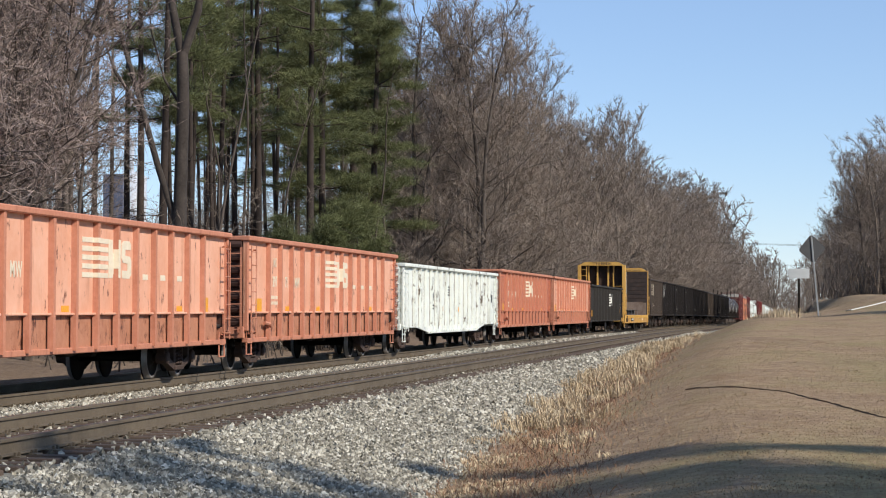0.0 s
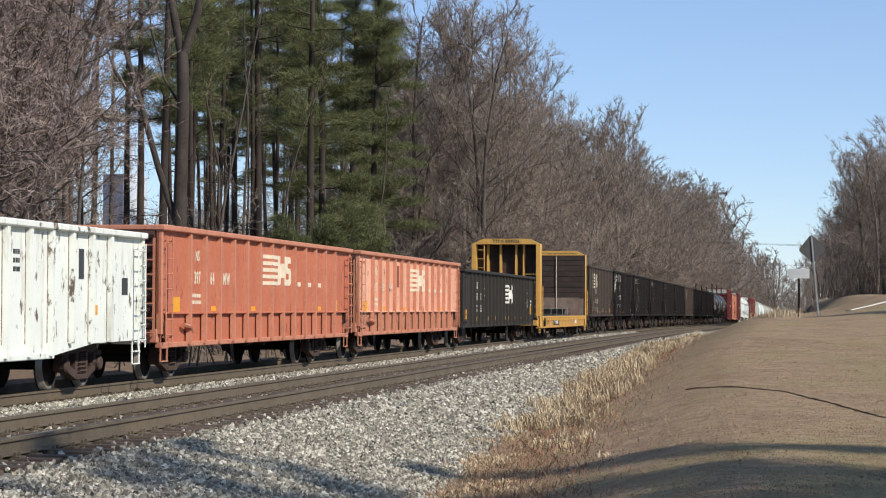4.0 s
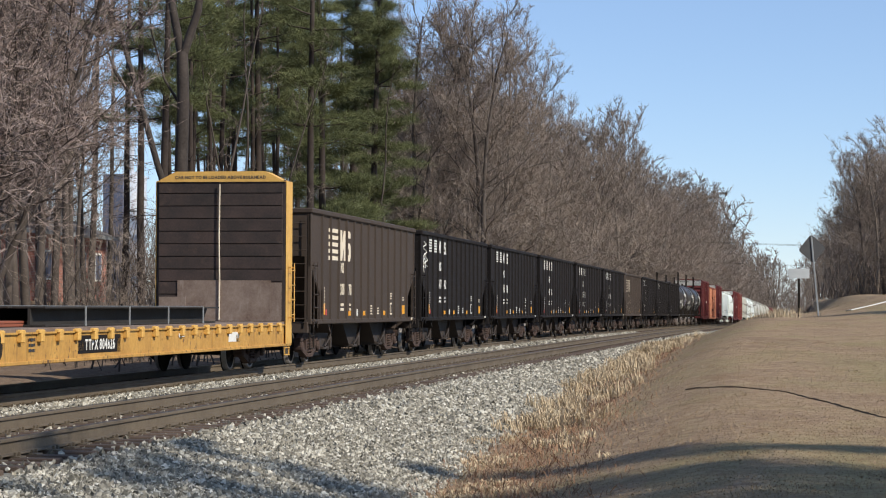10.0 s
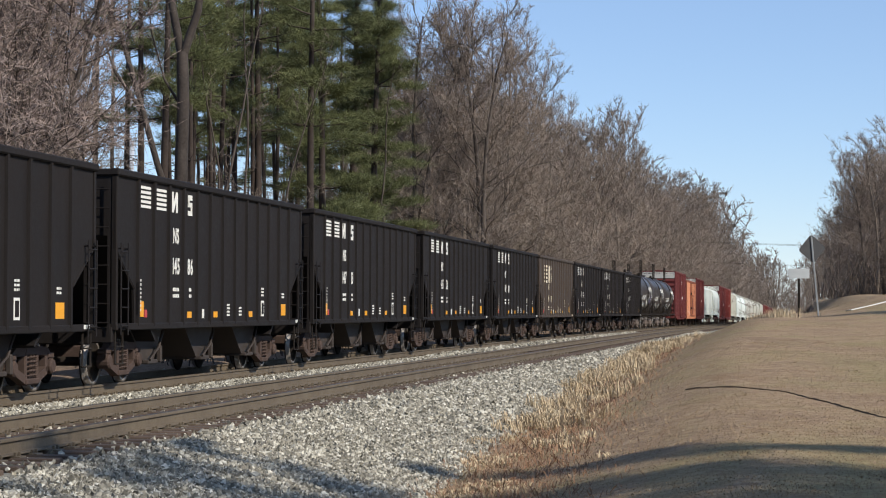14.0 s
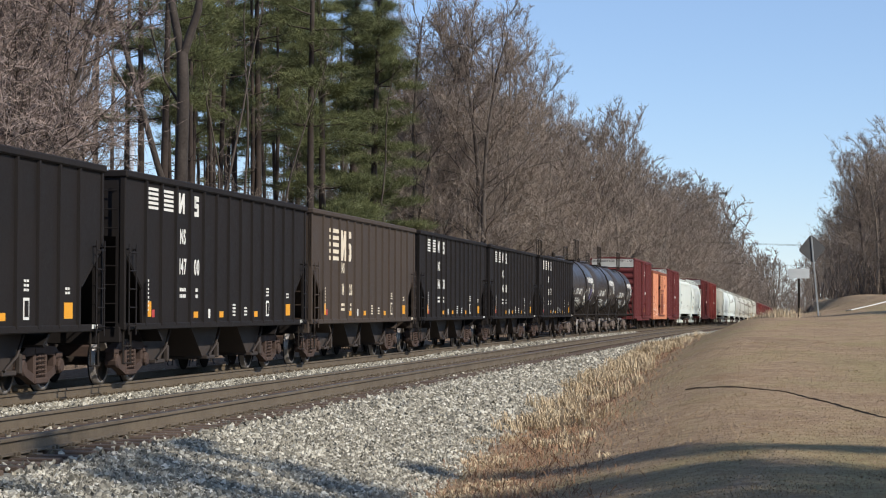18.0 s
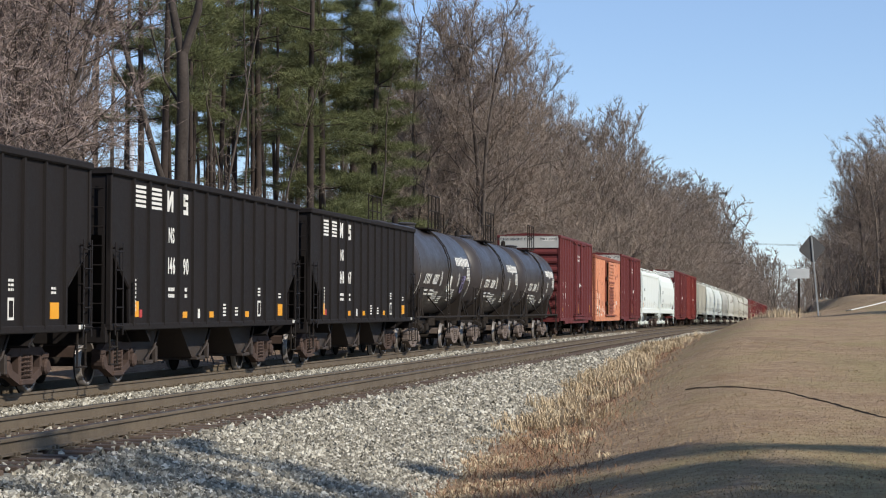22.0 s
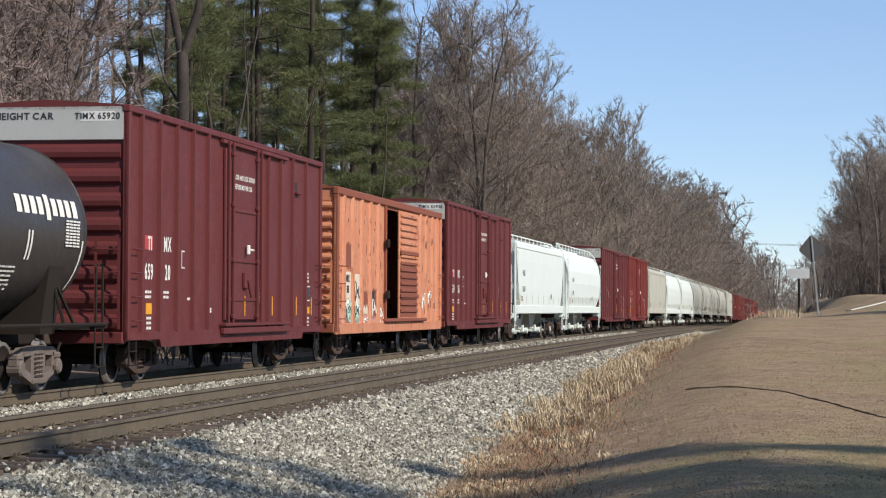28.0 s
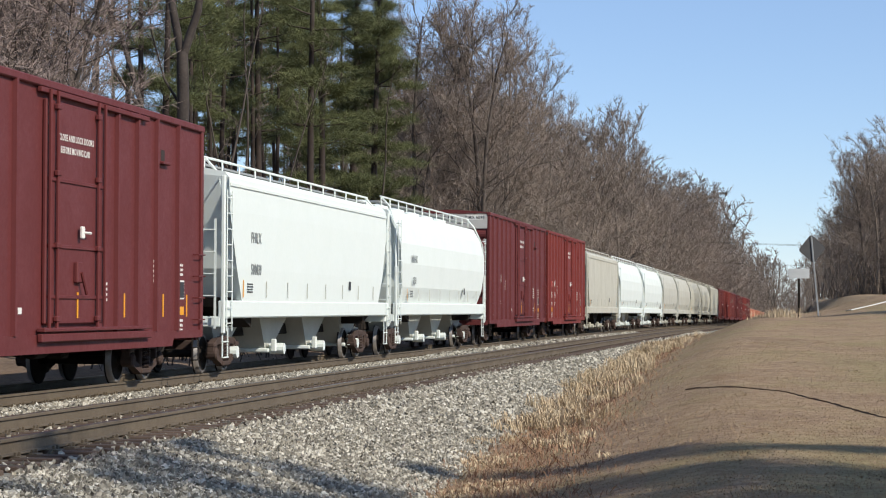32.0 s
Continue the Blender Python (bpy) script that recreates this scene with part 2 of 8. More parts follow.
m_truck_pale = surface("dusty_grey_cast_steel", rgb("7a6e66"), rgb("5c514b"), 0.8, spec=0.3, scale=3.0, fine=30, amount=0.9, grime=rgb("493f39"), grime_amount=0.35, per_object=1, bump=0.3)
m_chute = surface("worn_grey_black_chute_paint", rgb("36302d"), rgb("473f3a"), 0.7, spec=0.25, scale=1.5, fine=14, amount=0.9, grime=rgb("5b4638"), grime_amount=0.3, streak=True, per_object=1)
m_tread = surface("bright_worn_wheel_steel", rgb("948d86"), rgb("6d6761"), 0.4, 0.35, scale=4, fine=30, amount=0.8, bump=0.05)
m_letter = surface("white_lettering", rgb("e4e2da"), rgb("d0cdc4"), 0.6, scale=3, fine=30, amount=0.6, bump=0.0)
m_letter_aged = surface("aged_cream_lettering", rgb("e6dac2"), rgb("cdbda4"), 0.65, scale=3, fine=30, amount=0.8, bump=0.0)
m_letter_dark = surface("dark_lettering", rgb("2c2c2e"), rgb("444445"), 0.6, scale=3, fine=30, amount=0.6, bump=0.0)
m_letter_grey = surface("faded_grey_lettering", rgb("7f8483"), rgb("979b99"), 0.6, scale=3, fine=30, amount=0.6, bump=0.0)
m_reflect = surface("yellow_reflector", rgb("e8a21c"), rgb("d9901a"), 0.4, scale=3, fine=30, amount=0.5, bump=0.0)
m_red_mark = surface("red_marking", rgb("b6403c"), rgb("a03632"), 0.5, scale=3, fine=30, amount=0.5, bump=0.0)
m_dark_in = surface("dark_car_interior", rgb("2a2624"), rgb("38302b"), 0.85, scale=1.0, fine=10, amount=0.8)
m_rail_side = surface("rusty_rail_steel", rgb("6a5e4d"), rgb("54493b"), 0.75, 0.0, scale=1.2, fine=25, amount=0.9, grime=rgb("4a4136"), grime_amount=0.25, world_space=True, bump=0.3)
m_rail_top = surface("polished_rail_head", rgb("6d645e"), rgb("4e4742"), 0.4, 0.7, scale=0.6, fine=12, amount=0.9, world_space=True, bump=0.05)
m_tie = surface("creosoted_timber", rgb("493b31"), rgb("605044"), 0.9, scale=2.5, fine=30, amount=0.9, grime=rgb("33291f"), grime_amount=0.3, per_object=1, bump=0.6)
m_stone = surface("granite_ballast", rgb("8d897b"), rgb("67645a"), 0.9, scale=9, fine=60, amount=1.0, grime=rgb("b5b2a3"), grime_amount=0.3, world_space=True, bump=0.3)
m_bark = surface("grey_brown_bark", rgb("5d534b"), rgb("3f3731"), 0.9, scale=1.5, fine=14, amount=1.0, grime=rgb("75695d"), grime_amount=0.3, per_object=1, bump=0.5, bump_scale=20)
m_bark_grey = surface("pale_grey_bark", rgb("7c7066"), rgb("5f554c"), 0.9, scale=1.5, fine=14, amount=1.0, grime=rgb("93877b"), grime_amount=0.3, per_object=1, bump=0.4, bump_scale=20)
m_bark_dark = surface("dark_old_bark", rgb("453c36"), rgb("2a2420"), 0.9, scale=1.5, fine=14, amount=1.0, grime=rgb("6a5f55"), grime_amount=0.3, per_object=1, bump=0.6, bump_scale=20)
m_bark_pine = surface("dark_pine_bark", rgb("3f342d"), rgb("281f1a"), 0.9, scale=1.5, fine=14, amount=1.0, grime=rgb("685648"), grime_amount=0.25, per_object=1, bump=0.5, bump_scale=20)
m_twig = surface("bare_grey_brown_twigs", rgb("7d7065"), rgb("918377"), 0.9, scale=0.15, fine=2, amount=1.0, world_space=True, bump=0.0)
m_twig_red = surface("bare_reddish_grey_twigs", rgb("87776f"), rgb("9e8d84"), 0.9, scale=0.15, fine=2, amount=1.0, world_space=True, bump=0.0)
m_twig_pale = surface("bare_pale_grey_twigs", rgb("988a7c"), rgb("7c6d60"), 0.9, scale=0.15, fine=2, amount=1.0, world_space=True, bump=0.0)
m_needle = surface("pine_needles", rgb("6f7345"), rgb("40462b"), 0.75, scale=0.9, fine=4, amount=1.0, grime=rgb("7d7a4c"), grime_amount=0.3, world_space=True, bump=0.0)
m_dry_grass = surface("dry_straw_grass", rgb("c6b596"), rgb("a18b6e"), 0.85, scale=1.6, fine=9, amount=1.0, grime=rgb("d3c5a6"), grime_amount=0.3, world_space=True, bump=0.0)
m_lawn_blade = surface("dormant_lawn_grass", rgb("9b8567"), rgb("7d694d"), 0.9, scale=0.5, fine=7, amount=1.0, grime=rgb("9c8965"), grime_amount=0.3, world_space=True, bump=0.0)
m_galv = surface("galvanised_steel", rgb("a7a8a6"), rgb("8f908e"), 0.45, 0.4, scale=4, fine=30, amount=0.7, bump=0.05)
m_sign_back = surface("bare_aluminium_sign_back", rgb("3d3c3c"), rgb("4a4846"), 0.5, 0.3, scale=3, fine=20, amount=0.6, bump=0.05)
m_sign_white = surface("white_sign_sheeting", rgb("c9cbc8"), rgb("b4b6b2"), 0.45, scale=3, fine=20, amount=0.5, bump=0.0)
m_road = surface("worn_asphalt", rgb("6f6c69"), rgb("807c77"), 0.85, scale=0.6, fine=40, amount=1.0, world_space=True, bump=0.3)
m_line_paint = surface("white_road_paint", rgb("d8d8d2"), rgb("bdbcb4"), 0.6, scale=1.0, fine=30, amount=0.6, world_space=True, bump=0.0)
m_silo = surface("white_silo_steel", rgb("c7ccd4"), rgb("aab2bf"), 0.5, scale=0.4, fine=6, amount=0.7, bump=0.05)
# shade on the silo's left side, put into the colour; also window panes
m_slate_blue = surface("slate_blue_shade_and_panes", rgb("666c80"), rgb("535a6d"), 0.5, scale=0.4, fine=6, amount=0.7, bump=0.05)


def glyphs():
    """The built-in font's capitals and figures as small meshes, one unit high."""
    made = {}
    for ch in "ABCDEFGHIJKLMNOPQRSTUVWXYZ0123456789":
        cu = bpy.data.curves.new("glyph", "FONT")
        cu.body, cu.size, cu.extrude, cu.resolution_u, cu.offset = ch, 1.3, 0.006, 3, 0.035
        tmp = new("glyph", cu)
        bpy.context.view_layer.update()
        me = bpy.data.meshes.new_from_object(tmp.evaluated_get(bpy.context.evaluated_depsgraph_get()))
        left = min(v.co.x for v in me.vertices)
        vs = [(v.co.x - left, v.co.y, v.co.z) for v in me.vertices]
        made[ch] = (vs, [tuple(p.vertices) for p in me.polygons], max(v[0] for v in vs))
        bpy.data.objects.remove(tmp)
        bpy.data.curves.remove(cu)
        bpy.data.meshes.remove(me)
    return made


GLYPHS = glyphs()
# ---- ground ----
def smooth(a, b, x):
    t = min(1.0, max(0.0, (x - a) / (b - a)))
    return t * t * (3 - 2 * t)


def lerp_table(table, x):
    for (a, p), (b, q) in zip(table, table[1:]):
        if x <= b:
            return p + (q - p) * min(1.0, max(0.0, (x - a) / (b - a)))
    return table[-1][1]


LAWN = [(-60, -0.6), (0, -0.12), (20, -0.12), (32, -0.02), (45, 0.20), (60, 0.48), (75, 0.76), (90, 0.98), (105, 1.08), (130, 0.9), (180, 0.2), (260, -0.6), (400, -1.7), (700, -5.5), (1200, -16.5)]
BANK = [(100, 0), (130, 0.25), (200, 1.5), (300, 2.6), (500, 4.4), (1200, 17.0)]
TOE = [(-60, 2.6), (0, 3.2), (20, 3.75), (31, 4.25), (50, 4.95), (70, 5.55), (92, 6.0), (120, 6.3), (1000, 6.4)]
TOE_Z = [(-60, -0.9), (0, -0.85), (20, -0.75), (31, -0.62), (60, -0.42), (92, -0.28), (150, -0.45), (1200, -0.6)]


def ground_z(x, y):
    """The height of the ground sheet."""
    rail = GRADE * x * x / 2 if x > 0 else 0.0
    toe, toe_z = lerp_table(TOE, x), lerp_table(TOE_Z, x) + (rail if x > 92 else 0)
    if y < toe:
        lawn = lerp_table(LAWN, x)
        bank = smooth(0.5, -5.0, y) * smooth(72, 112, x) * 0.95 + smooth(-6, -60, y) * 1.5 * smooth(80, 200, x) + smooth(1.5, -4.5, y) * lerp_table(BANK, x)
        wide = 3.6 + 1.2 * smooth(50, 90, x)
        k = smooth(0, wide, toe - y)
        z = toe_z + (lawn + bank - toe_z) * k
        z += 0.035 * noise.noise((x * 0.1, y * 0.3, 3.0)) + 0.012 * noise.noise((x * 0.5, y * 1.1, 7.0))
        return z
    far = TRACK_Y + 3.6
    if y < far:
        return -0.55 + rail if y > toe + 1.5 else toe_z + (-0.55 + rail - toe_z) * smooth(0, 1.5, y - toe)
    out = y - far
    return rail - 0.75 + 0.45 * smooth(0, 2.5, out) + 2.0 * smooth(4, 20, out) + 0.12 * noise.noise((x * 0.1, y * 0.2, 1.0)) - 0.006 * max(0.0, min(out, 120) - 60)


def axis_steps(parts):
    out = []
    for a, b, step in parts:
        n = max(1, round((b - a) / step))
        out += [a + (b - a) * i / n for i in range(n)]
    return out + [parts[-1][1]]


def ground_material():
    """Dormant lawn, bare dirt and leaf litter on one sheet."""
    m = bpy.data.materials.new("dormant_lawn_and_litter")
    m.use_nodes = True
    n, l = m.node_tree.nodes, m.node_tree.links
    p = n["Principled BSDF"]
    p.inputs["Roughness"].default_value = 0.95
    p.inputs["Specular IOR Level"].default_value = 0.15
    geo = n.new("ShaderNodeNewGeometry")

    def tex(sc, detail=6.0, stretch=None):
        t = n.new("ShaderNodeTexNoise")
        t.inputs["Scale"].default_value, t.inputs["Detail"].default_value, t.inputs["Roughness"].default_value = sc, detail, 0.7
        if stretch:
            mp = n.new("ShaderNodeMapping")
            mp.inputs["Scale"].default_value = stretch
            l.new(geo.outputs["Position"], mp.inputs["Vector"])
            l.new(mp.outputs[0], t.inputs["Vector"])
        else:
            l.new(geo.outputs["Position"], t.inputs["Vector"])
        return t.outputs["Fac"]

    def ramp(fac, stops):
        r = n.new("ShaderNodeValToRGB")
        while len(r.color_ramp.elements) < len(stops):
            r.color_ramp.elements.new(0.5)
        for e, (at, col) in zip(r.color_ramp.elements, stops):
            e.position, e.color = at, col
        l.new(fac, r.inputs[0])
        return r.outputs[0]

    def mix(fac, a, c, mode="MIX"):
        x = n.new("ShaderNodeMix")
        x.data_type, x.blend_type = "RGBA", mode
        if isinstance(fac, float):
            x.inputs[0].default_value = fac
        else:
            l.new(fac, x.inputs[0])
        l.new(a, x.inputs[6])
        l.new(c, x.inputs[7])
        return x.outputs[2]

    lawn = ramp(tex(0.35), [(0.3, rgb("6d5747")), (0.42, rgb("8c7462")), (0.54, rgb("a0886d")), (0.62, rgb("867559")), (0.74, rgb("84795b"))])
    fine = ramp(tex(4.5), [(0.34, rgb("66523f")), (0.5, rgb("9c8469")), (0.66, rgb("c4af8d"))])
    grit = ramp(tex(45.0, 3.0), [(0.38, rgb("57442f")), (0.6, rgb("b8a27e"))])
    col = mix(0.14, mix(0.42, lawn, fine), grit)
    green = ramp(tex(14.0, 4.0), [(0.36, rgb("6a6440")), (0.64, rgb("a39c6c"))])
    gr = n.new("ShaderNodeMapRange")
    gr.inputs["From Min"].default_value, gr.inputs["From Max"].default_value, gr.inputs["To Max"].default_value = 0.48, 0.64, 0.5
    l.new(tex(0.16, 5.0, (0.45, 1.6, 1)), gr.inputs["Value"])
    col = mix(gr.outputs[0], col, green)
    dirt = ramp(tex(1.1), [(0.4, rgb("7b6149")), (0.7, rgb("8d7358"))])
    r = n.new("ShaderNodeMapRange")
    r.inputs["From Min"].default_value, r.inputs["From Max"].default_value = 0.55, 0.68
    l.new(tex(0.6, 6.0, (0.5, 1.5, 1)), r.inputs["Value"])
    sc = n.new("ShaderNodeMath")
    sc.operation = "MULTIPLY"
    sc.inputs[1].default_value = 0.6
    l.new(r.outputs[0], sc.inputs[0])
    col = mix(sc.outputs[0], col, dirt)
    # leaf litter beyond the tracks
    sep = n.new("ShaderNodeSeparateXYZ")
    l.new(geo.outputs["Position"], sep.inputs[0])
    far = n.new("ShaderNodeMapRange")
    far.inputs["From Min"].default_value, far.inputs["From Max"].default_value = 15.0, 17.0
    l.new(sep.outputs[1], far.inputs["Value"])
    litter = ramp(tex(5.0), [(0.3, rgb("5a493d")), (0.5, rgb("7d6b5b")), (0.75, rgb("9c8974"))])
    col = mix(far.outputs[0], col, litter)
    l.new(col, p.inputs["Base Color"])
    b = n.new("ShaderNodeBump")
    b.inputs["Strength"].default_value, b.inputs["Distance"].default_value = 0.6, 0.05
    l.new(tex(22.0, 5.0), b.inputs["Height"])
    l.new(b.outputs["Normal"], p.inputs["Normal"])
    return m


def build_ground():
    xs = axis_steps([(-1500, -200, 130), (-200, -20, 15), (-20, 14, 2), (14, 50, 0.45), (50, 120, 1.2), (120, 400, 8), (400, 1200, 40), (1200, 3500, 250)])
    ys = axis_steps([(-2500, -200, 230), (-200, -20, 12), (-20, -4, 1.0), (-4, 8, 0.3), (8, 17, 1.2), (17, 40, 1.5), (40, 200, 16), (200, 2500, 230)])
    g = Mesh()
    for x in xs:
        for y in ys:
            g.v.append((x, y, ground_z(x, y)))
    w = len(ys)
    for i in range(len(xs) - 1):
        for j in range(w - 1):
            a = i * w + j
            g.f.append((a, a + w, a + w + 1, a + 1))
    ob = new("ground", g.data("ground", ground_material(), True))
    tagged(ob, "dormant brown lawn falling to a ditch beside the railway", "ground", kind="structure")


build_ground()

# ---- tracks ----
RAIL = [(-0.07, -0.172), (0.07, -0.172), (0.07, -0.16), (0.012, -0.145), (0.010, -0.045), (0.036, -0.035), (0.036, -0.006), (0.028, 0.0), (-0.028, 0.0), (-0.036, -0.006), (-0.036, -0.035), (-0.010, -0.045), (-0.012, -0.145), (-0.07, -0.16)]


def rail_lift(lat):
    return 0.09 if lat < -2 else 0.0


def sweep(profile, lat, stations, up=0.0):
    """A profile (lateral, height) carried along the line."""
    g = Mesh()
    n = len(profile)
    for s in stations:
        for a, z in profile:
            g.v.append(on_line(s, lat + a, z + up))
    for i in range(len(stations) - 1):
        for k in range(n):
            a, c = i * n + k, i * n + (k + 1) % n
            g.f.append((a, c, c + n, a + n))
    g.f.append(tuple(range(n)))
    g.f.append(tuple(reversed(range((len(stations) - 1) * n, len(stations) * n))))
    return g


STATIONS = [-40 + 10 * i for i in range(30)] + [270 + 40 * i for i in range(24)]


def build_tracks():
    for centre, word in ((0.0, "far"), (SPACING, "near")):
        up = rail_lift(centre)
        track = thing("track", f"rusty steel rails on timber sleepers, the {word} track", "railway track", "railway tracks", "structure")
        for lat in (-0.753, 0.753):
            r = part("rail", sweep(RAIL, centre + lat, STATIONS, up), m_rail_side, track, "rusty rail with a worn head")
            head = [(-0.026, 0.0), (0.026, 0.0), (0.026, 0.004), (-0.026, 0.004)]
            part("running_surface", sweep(head, centre + lat, STATIONS, up), m_rail_top, r, "polished running surface")
        tie = Mesh().box((0, 0, -0.085), (0.23, 2.6, 0.17), 0.012).data("sleeper", m_tie)
        plate = Mesh().box((0, -0.753, 0.006), (0.19, 0.34, 0.02), 0.004).box((0, 0.753, 0.006), (0.19, 0.34, 0.02), 0.004)
        for sx in (-0.06, 0.06):
            for y in (-0.86, -0.645, 0.645, 0.86):
                plate.box((sx, y, 0.03), (0.022, 0.03, 0.05), 0.004)
        plate = plate.data("tie_plate", m_rail_side)
        s, i = 14.0, 0
        while s < 150.0:
            x, y, z = on_line(s, centre, -0.19 + up)
            t = shared("sleeper", tie, track, (x + random.uniform(-0.03, 0.03), y + random.uniform(-0.03, 0.03), z - random.uniform(0, 0.012)))
            t.rotation_euler = (0, 0, random.uniform(-0.015, 0.015))
            if s < 75:
                shared("tie_plate", plate, t, (0, 0, 0))
            s += 0.54
        rest = Mesh()
        while s < 900:
            x, y, z = on_line(s, centre, -0.275 + up)
            rest.box((x, y, z), (0.23, 2.6, 0.17))
            s += 0.54
        part("far_sleepers", rest, m_tie, track)["kind"] = "stuff"


def bed_height(lat, s):
    """The ballast's top across the line, above its own rail top; lat from the far track."""
    toe = lerp_table(TOE, max(s, -60)) - TRACK_Y
    near_edge = SPACING - 1.75
    if lat < near_edge:
        z0 = -0.13
        tz = lerp_table(TOE_Z, s) - 0.05
        k = min(1.0, (near_edge - lat) / max(0.3, near_edge - toe))
        return z0 + (tz - z0) * (0.85 * k + 0.15 * k * k)
    for c, up in ((0.0, 0.0), (SPACING, 0.09)):
        if abs(lat - c) < 1.32:
            return -0.235 + up
    if lat > 1.75:
        return -0.2 - (lat - 1.75) * 0.5
    if -2.9 < lat < -1.32:
        return -0.21 + 0.07 * smooth(-1.32, -1.8, lat) + (0.09 * smooth(-1.5, -2.9, lat))
    return -0.14


def build_ballast():
    m = m_stone
    lats = [-10.2 + 0.2 * i for i in range(70)]
    stations = axis_steps([(-40, 14, 6), (14, 60, 0.5), (60, 140, 1.5), (140, 400, 10), (400, 1200, 50)])
    g = Mesh()
    for s in stations:
        toe = lerp_table(TOE, max(s, -60)) - TRACK_Y
        for lat in lats:
            la = max(lat, toe - 0.15)
            wob = 0.02 * noise.noise((s * 1.5, la * 2.5, 0)) if s < 140 else 0
            g.v.append(on_line(s, la, bed_height(la, s) + wob - 0.02))
    w = len(lats)
    for i in range(len(stations) - 1):
        for j in range(w - 1):
            a = i * w + j
            g.f.append((a, a + w, a + w + 1, a + 1))
    bed = new("ballast_bed", g.data("ballast_bed", m, True))
    tagged(bed, "grey crushed-stone ballast bed under both tracks", "ballast", kind="structure")
    # loose stones, nearest first
    rng = np.random.default_rng(5)
    shapes = []
    corners = np.array([(x, y, z) for x in (-1, 1) for y in (-1, 1) for z in (-1, 1)])
    for k in range(14):
        shapes.append(corners * rng.uniform(0.15, 1.05, (8, 3)) * np.array([1.15, 0.95, 0.85]))
    faces = np.array([(0, 1, 3, 2), (4, 6, 7, 5), (0, 4, 5, 1), (2, 3, 7, 6), (0, 2, 6, 4), (1, 5, 7, 3)])
    vs, fs, count = [], [], 0

    def scatter(s0, s1, l0, l1, density, size):
        nonlocal count
        for _ in range(int((s1 - s0) * (l1 - l0) * density)):
            s, la = rng.uniform(s0, s1), rng.uniform(l0, l1)
            toe = lerp_table(TOE, s) - TRACK_Y + 0.25 * noise.noise((s * 0.6, 2, 0))
            if la < toe - rng.exponential(0.12):
                continue
            if min(abs(la - c) for c in (-0.753, 0.753, SPACING - 0.753, SPACING + 0.753)) < 0.1:
                continue
            inside = min(abs(la), abs(la - SPACING)) < 1.3
            if inside and (s - 14) % 0.54 < 0.32 and rng.random() < 0.75:
                continue
            r = size * rng.uniform(0.6, 1.5)
            z = bed_height(la, s) + rng.uniform(-0.3, 0.7) * r
            a, b = rng.uniform(0, 6.28), rng.uniform(0, 6.28)
            ca, sa, cb, sb = math.cos(a), math.sin(a), math.cos(b), math.sin(b)
            rot = np.array([[ca, -sa, 0], [sa, ca, 0], [0, 0, 1]]) @ np.array([[1, 0, 0], [0, cb, -sb], [0, sb, cb]]) @ np.array([[cb, 0, sa], [0, 1, 0], [-sa, 0, cb]]) / math.sqrt(0.5 + 0.5 * (cb * cb + sa * sa))
            vs.append((shapes[rng.integers(14)] * r) @ rot.T + np.array(on_line(s, la, z)))
            fs.append(faces + count)
            count += 8

    scatter(17, 34, -10.0, -6.2, 820, 0.026)
    scatter(34, 55, -9.2, -6.2, 380, 0.034)
    scatter(55, 95, -8.4, -6.2, 170, 0.046)
    scatter(95, 150, -7.6, -6.2, 80, 0.07)
    scatter(24, 70, -3.2, -1.2, 340, 0.032)
    scatter(20, 60, -6.2, -3.2, 60, 0.03)
    scatter(70, 140, -3.2, -1.2, 90, 0.055)
    scatter(30, 70, -1.2, 1.6, 50, 0.04)
    v, f = np.concatenate(vs), np.concatenate(fs)
    me = bpy.data.meshes.new("ballast_stones")
    me.from_pydata(v.tolist(), [], f.tolist())
    me.materials.append(stone_material())
    tagged(new("ballast_stones", me), "loose angular grey and white ballast stones", "ballast", kind="stuff")


def stone_material():
    """Crushed granite: each stone its own grey."""
    m = m_stone.copy()
    m.name = "crushed_granite_stones"
    n, l = m.node_tree.nodes, m.node_tree.links
    p = n["Principled BSDF"]
    src = p.inputs["Base Color"].links[0].from_socket
    geo = n.new("ShaderNodeNewGeometry")
    r = n.new("ShaderNodeValToRGB")
    stops = [(0.0, rgb("4f4b42")), (0.3, rgb("868073")), (0.7, rgb("b2ab9a")), (1.0, rgb("ebe5d5"))]
    while len(r.color_ramp.elements) < 4:
        r.color_ramp.elements.new(0.5)
    for e, (at, col) in zip(r.color_ramp.elements, stops):
        e.position, e.color = at, col
    l.new(geo.outputs["Random Per Island"], r.inputs[0])
    x = n.new("ShaderNodeMix")
    x.data_type = "RGBA"
    x.inputs[0].default_value = 0.7
    l.new(src, x.inputs[6])
    l.new(r.outputs[0], x.inputs[7])
    l.new(x.outputs[2], p.inputs["Base Color"])
    return m


build_ballast()
build_tracks()


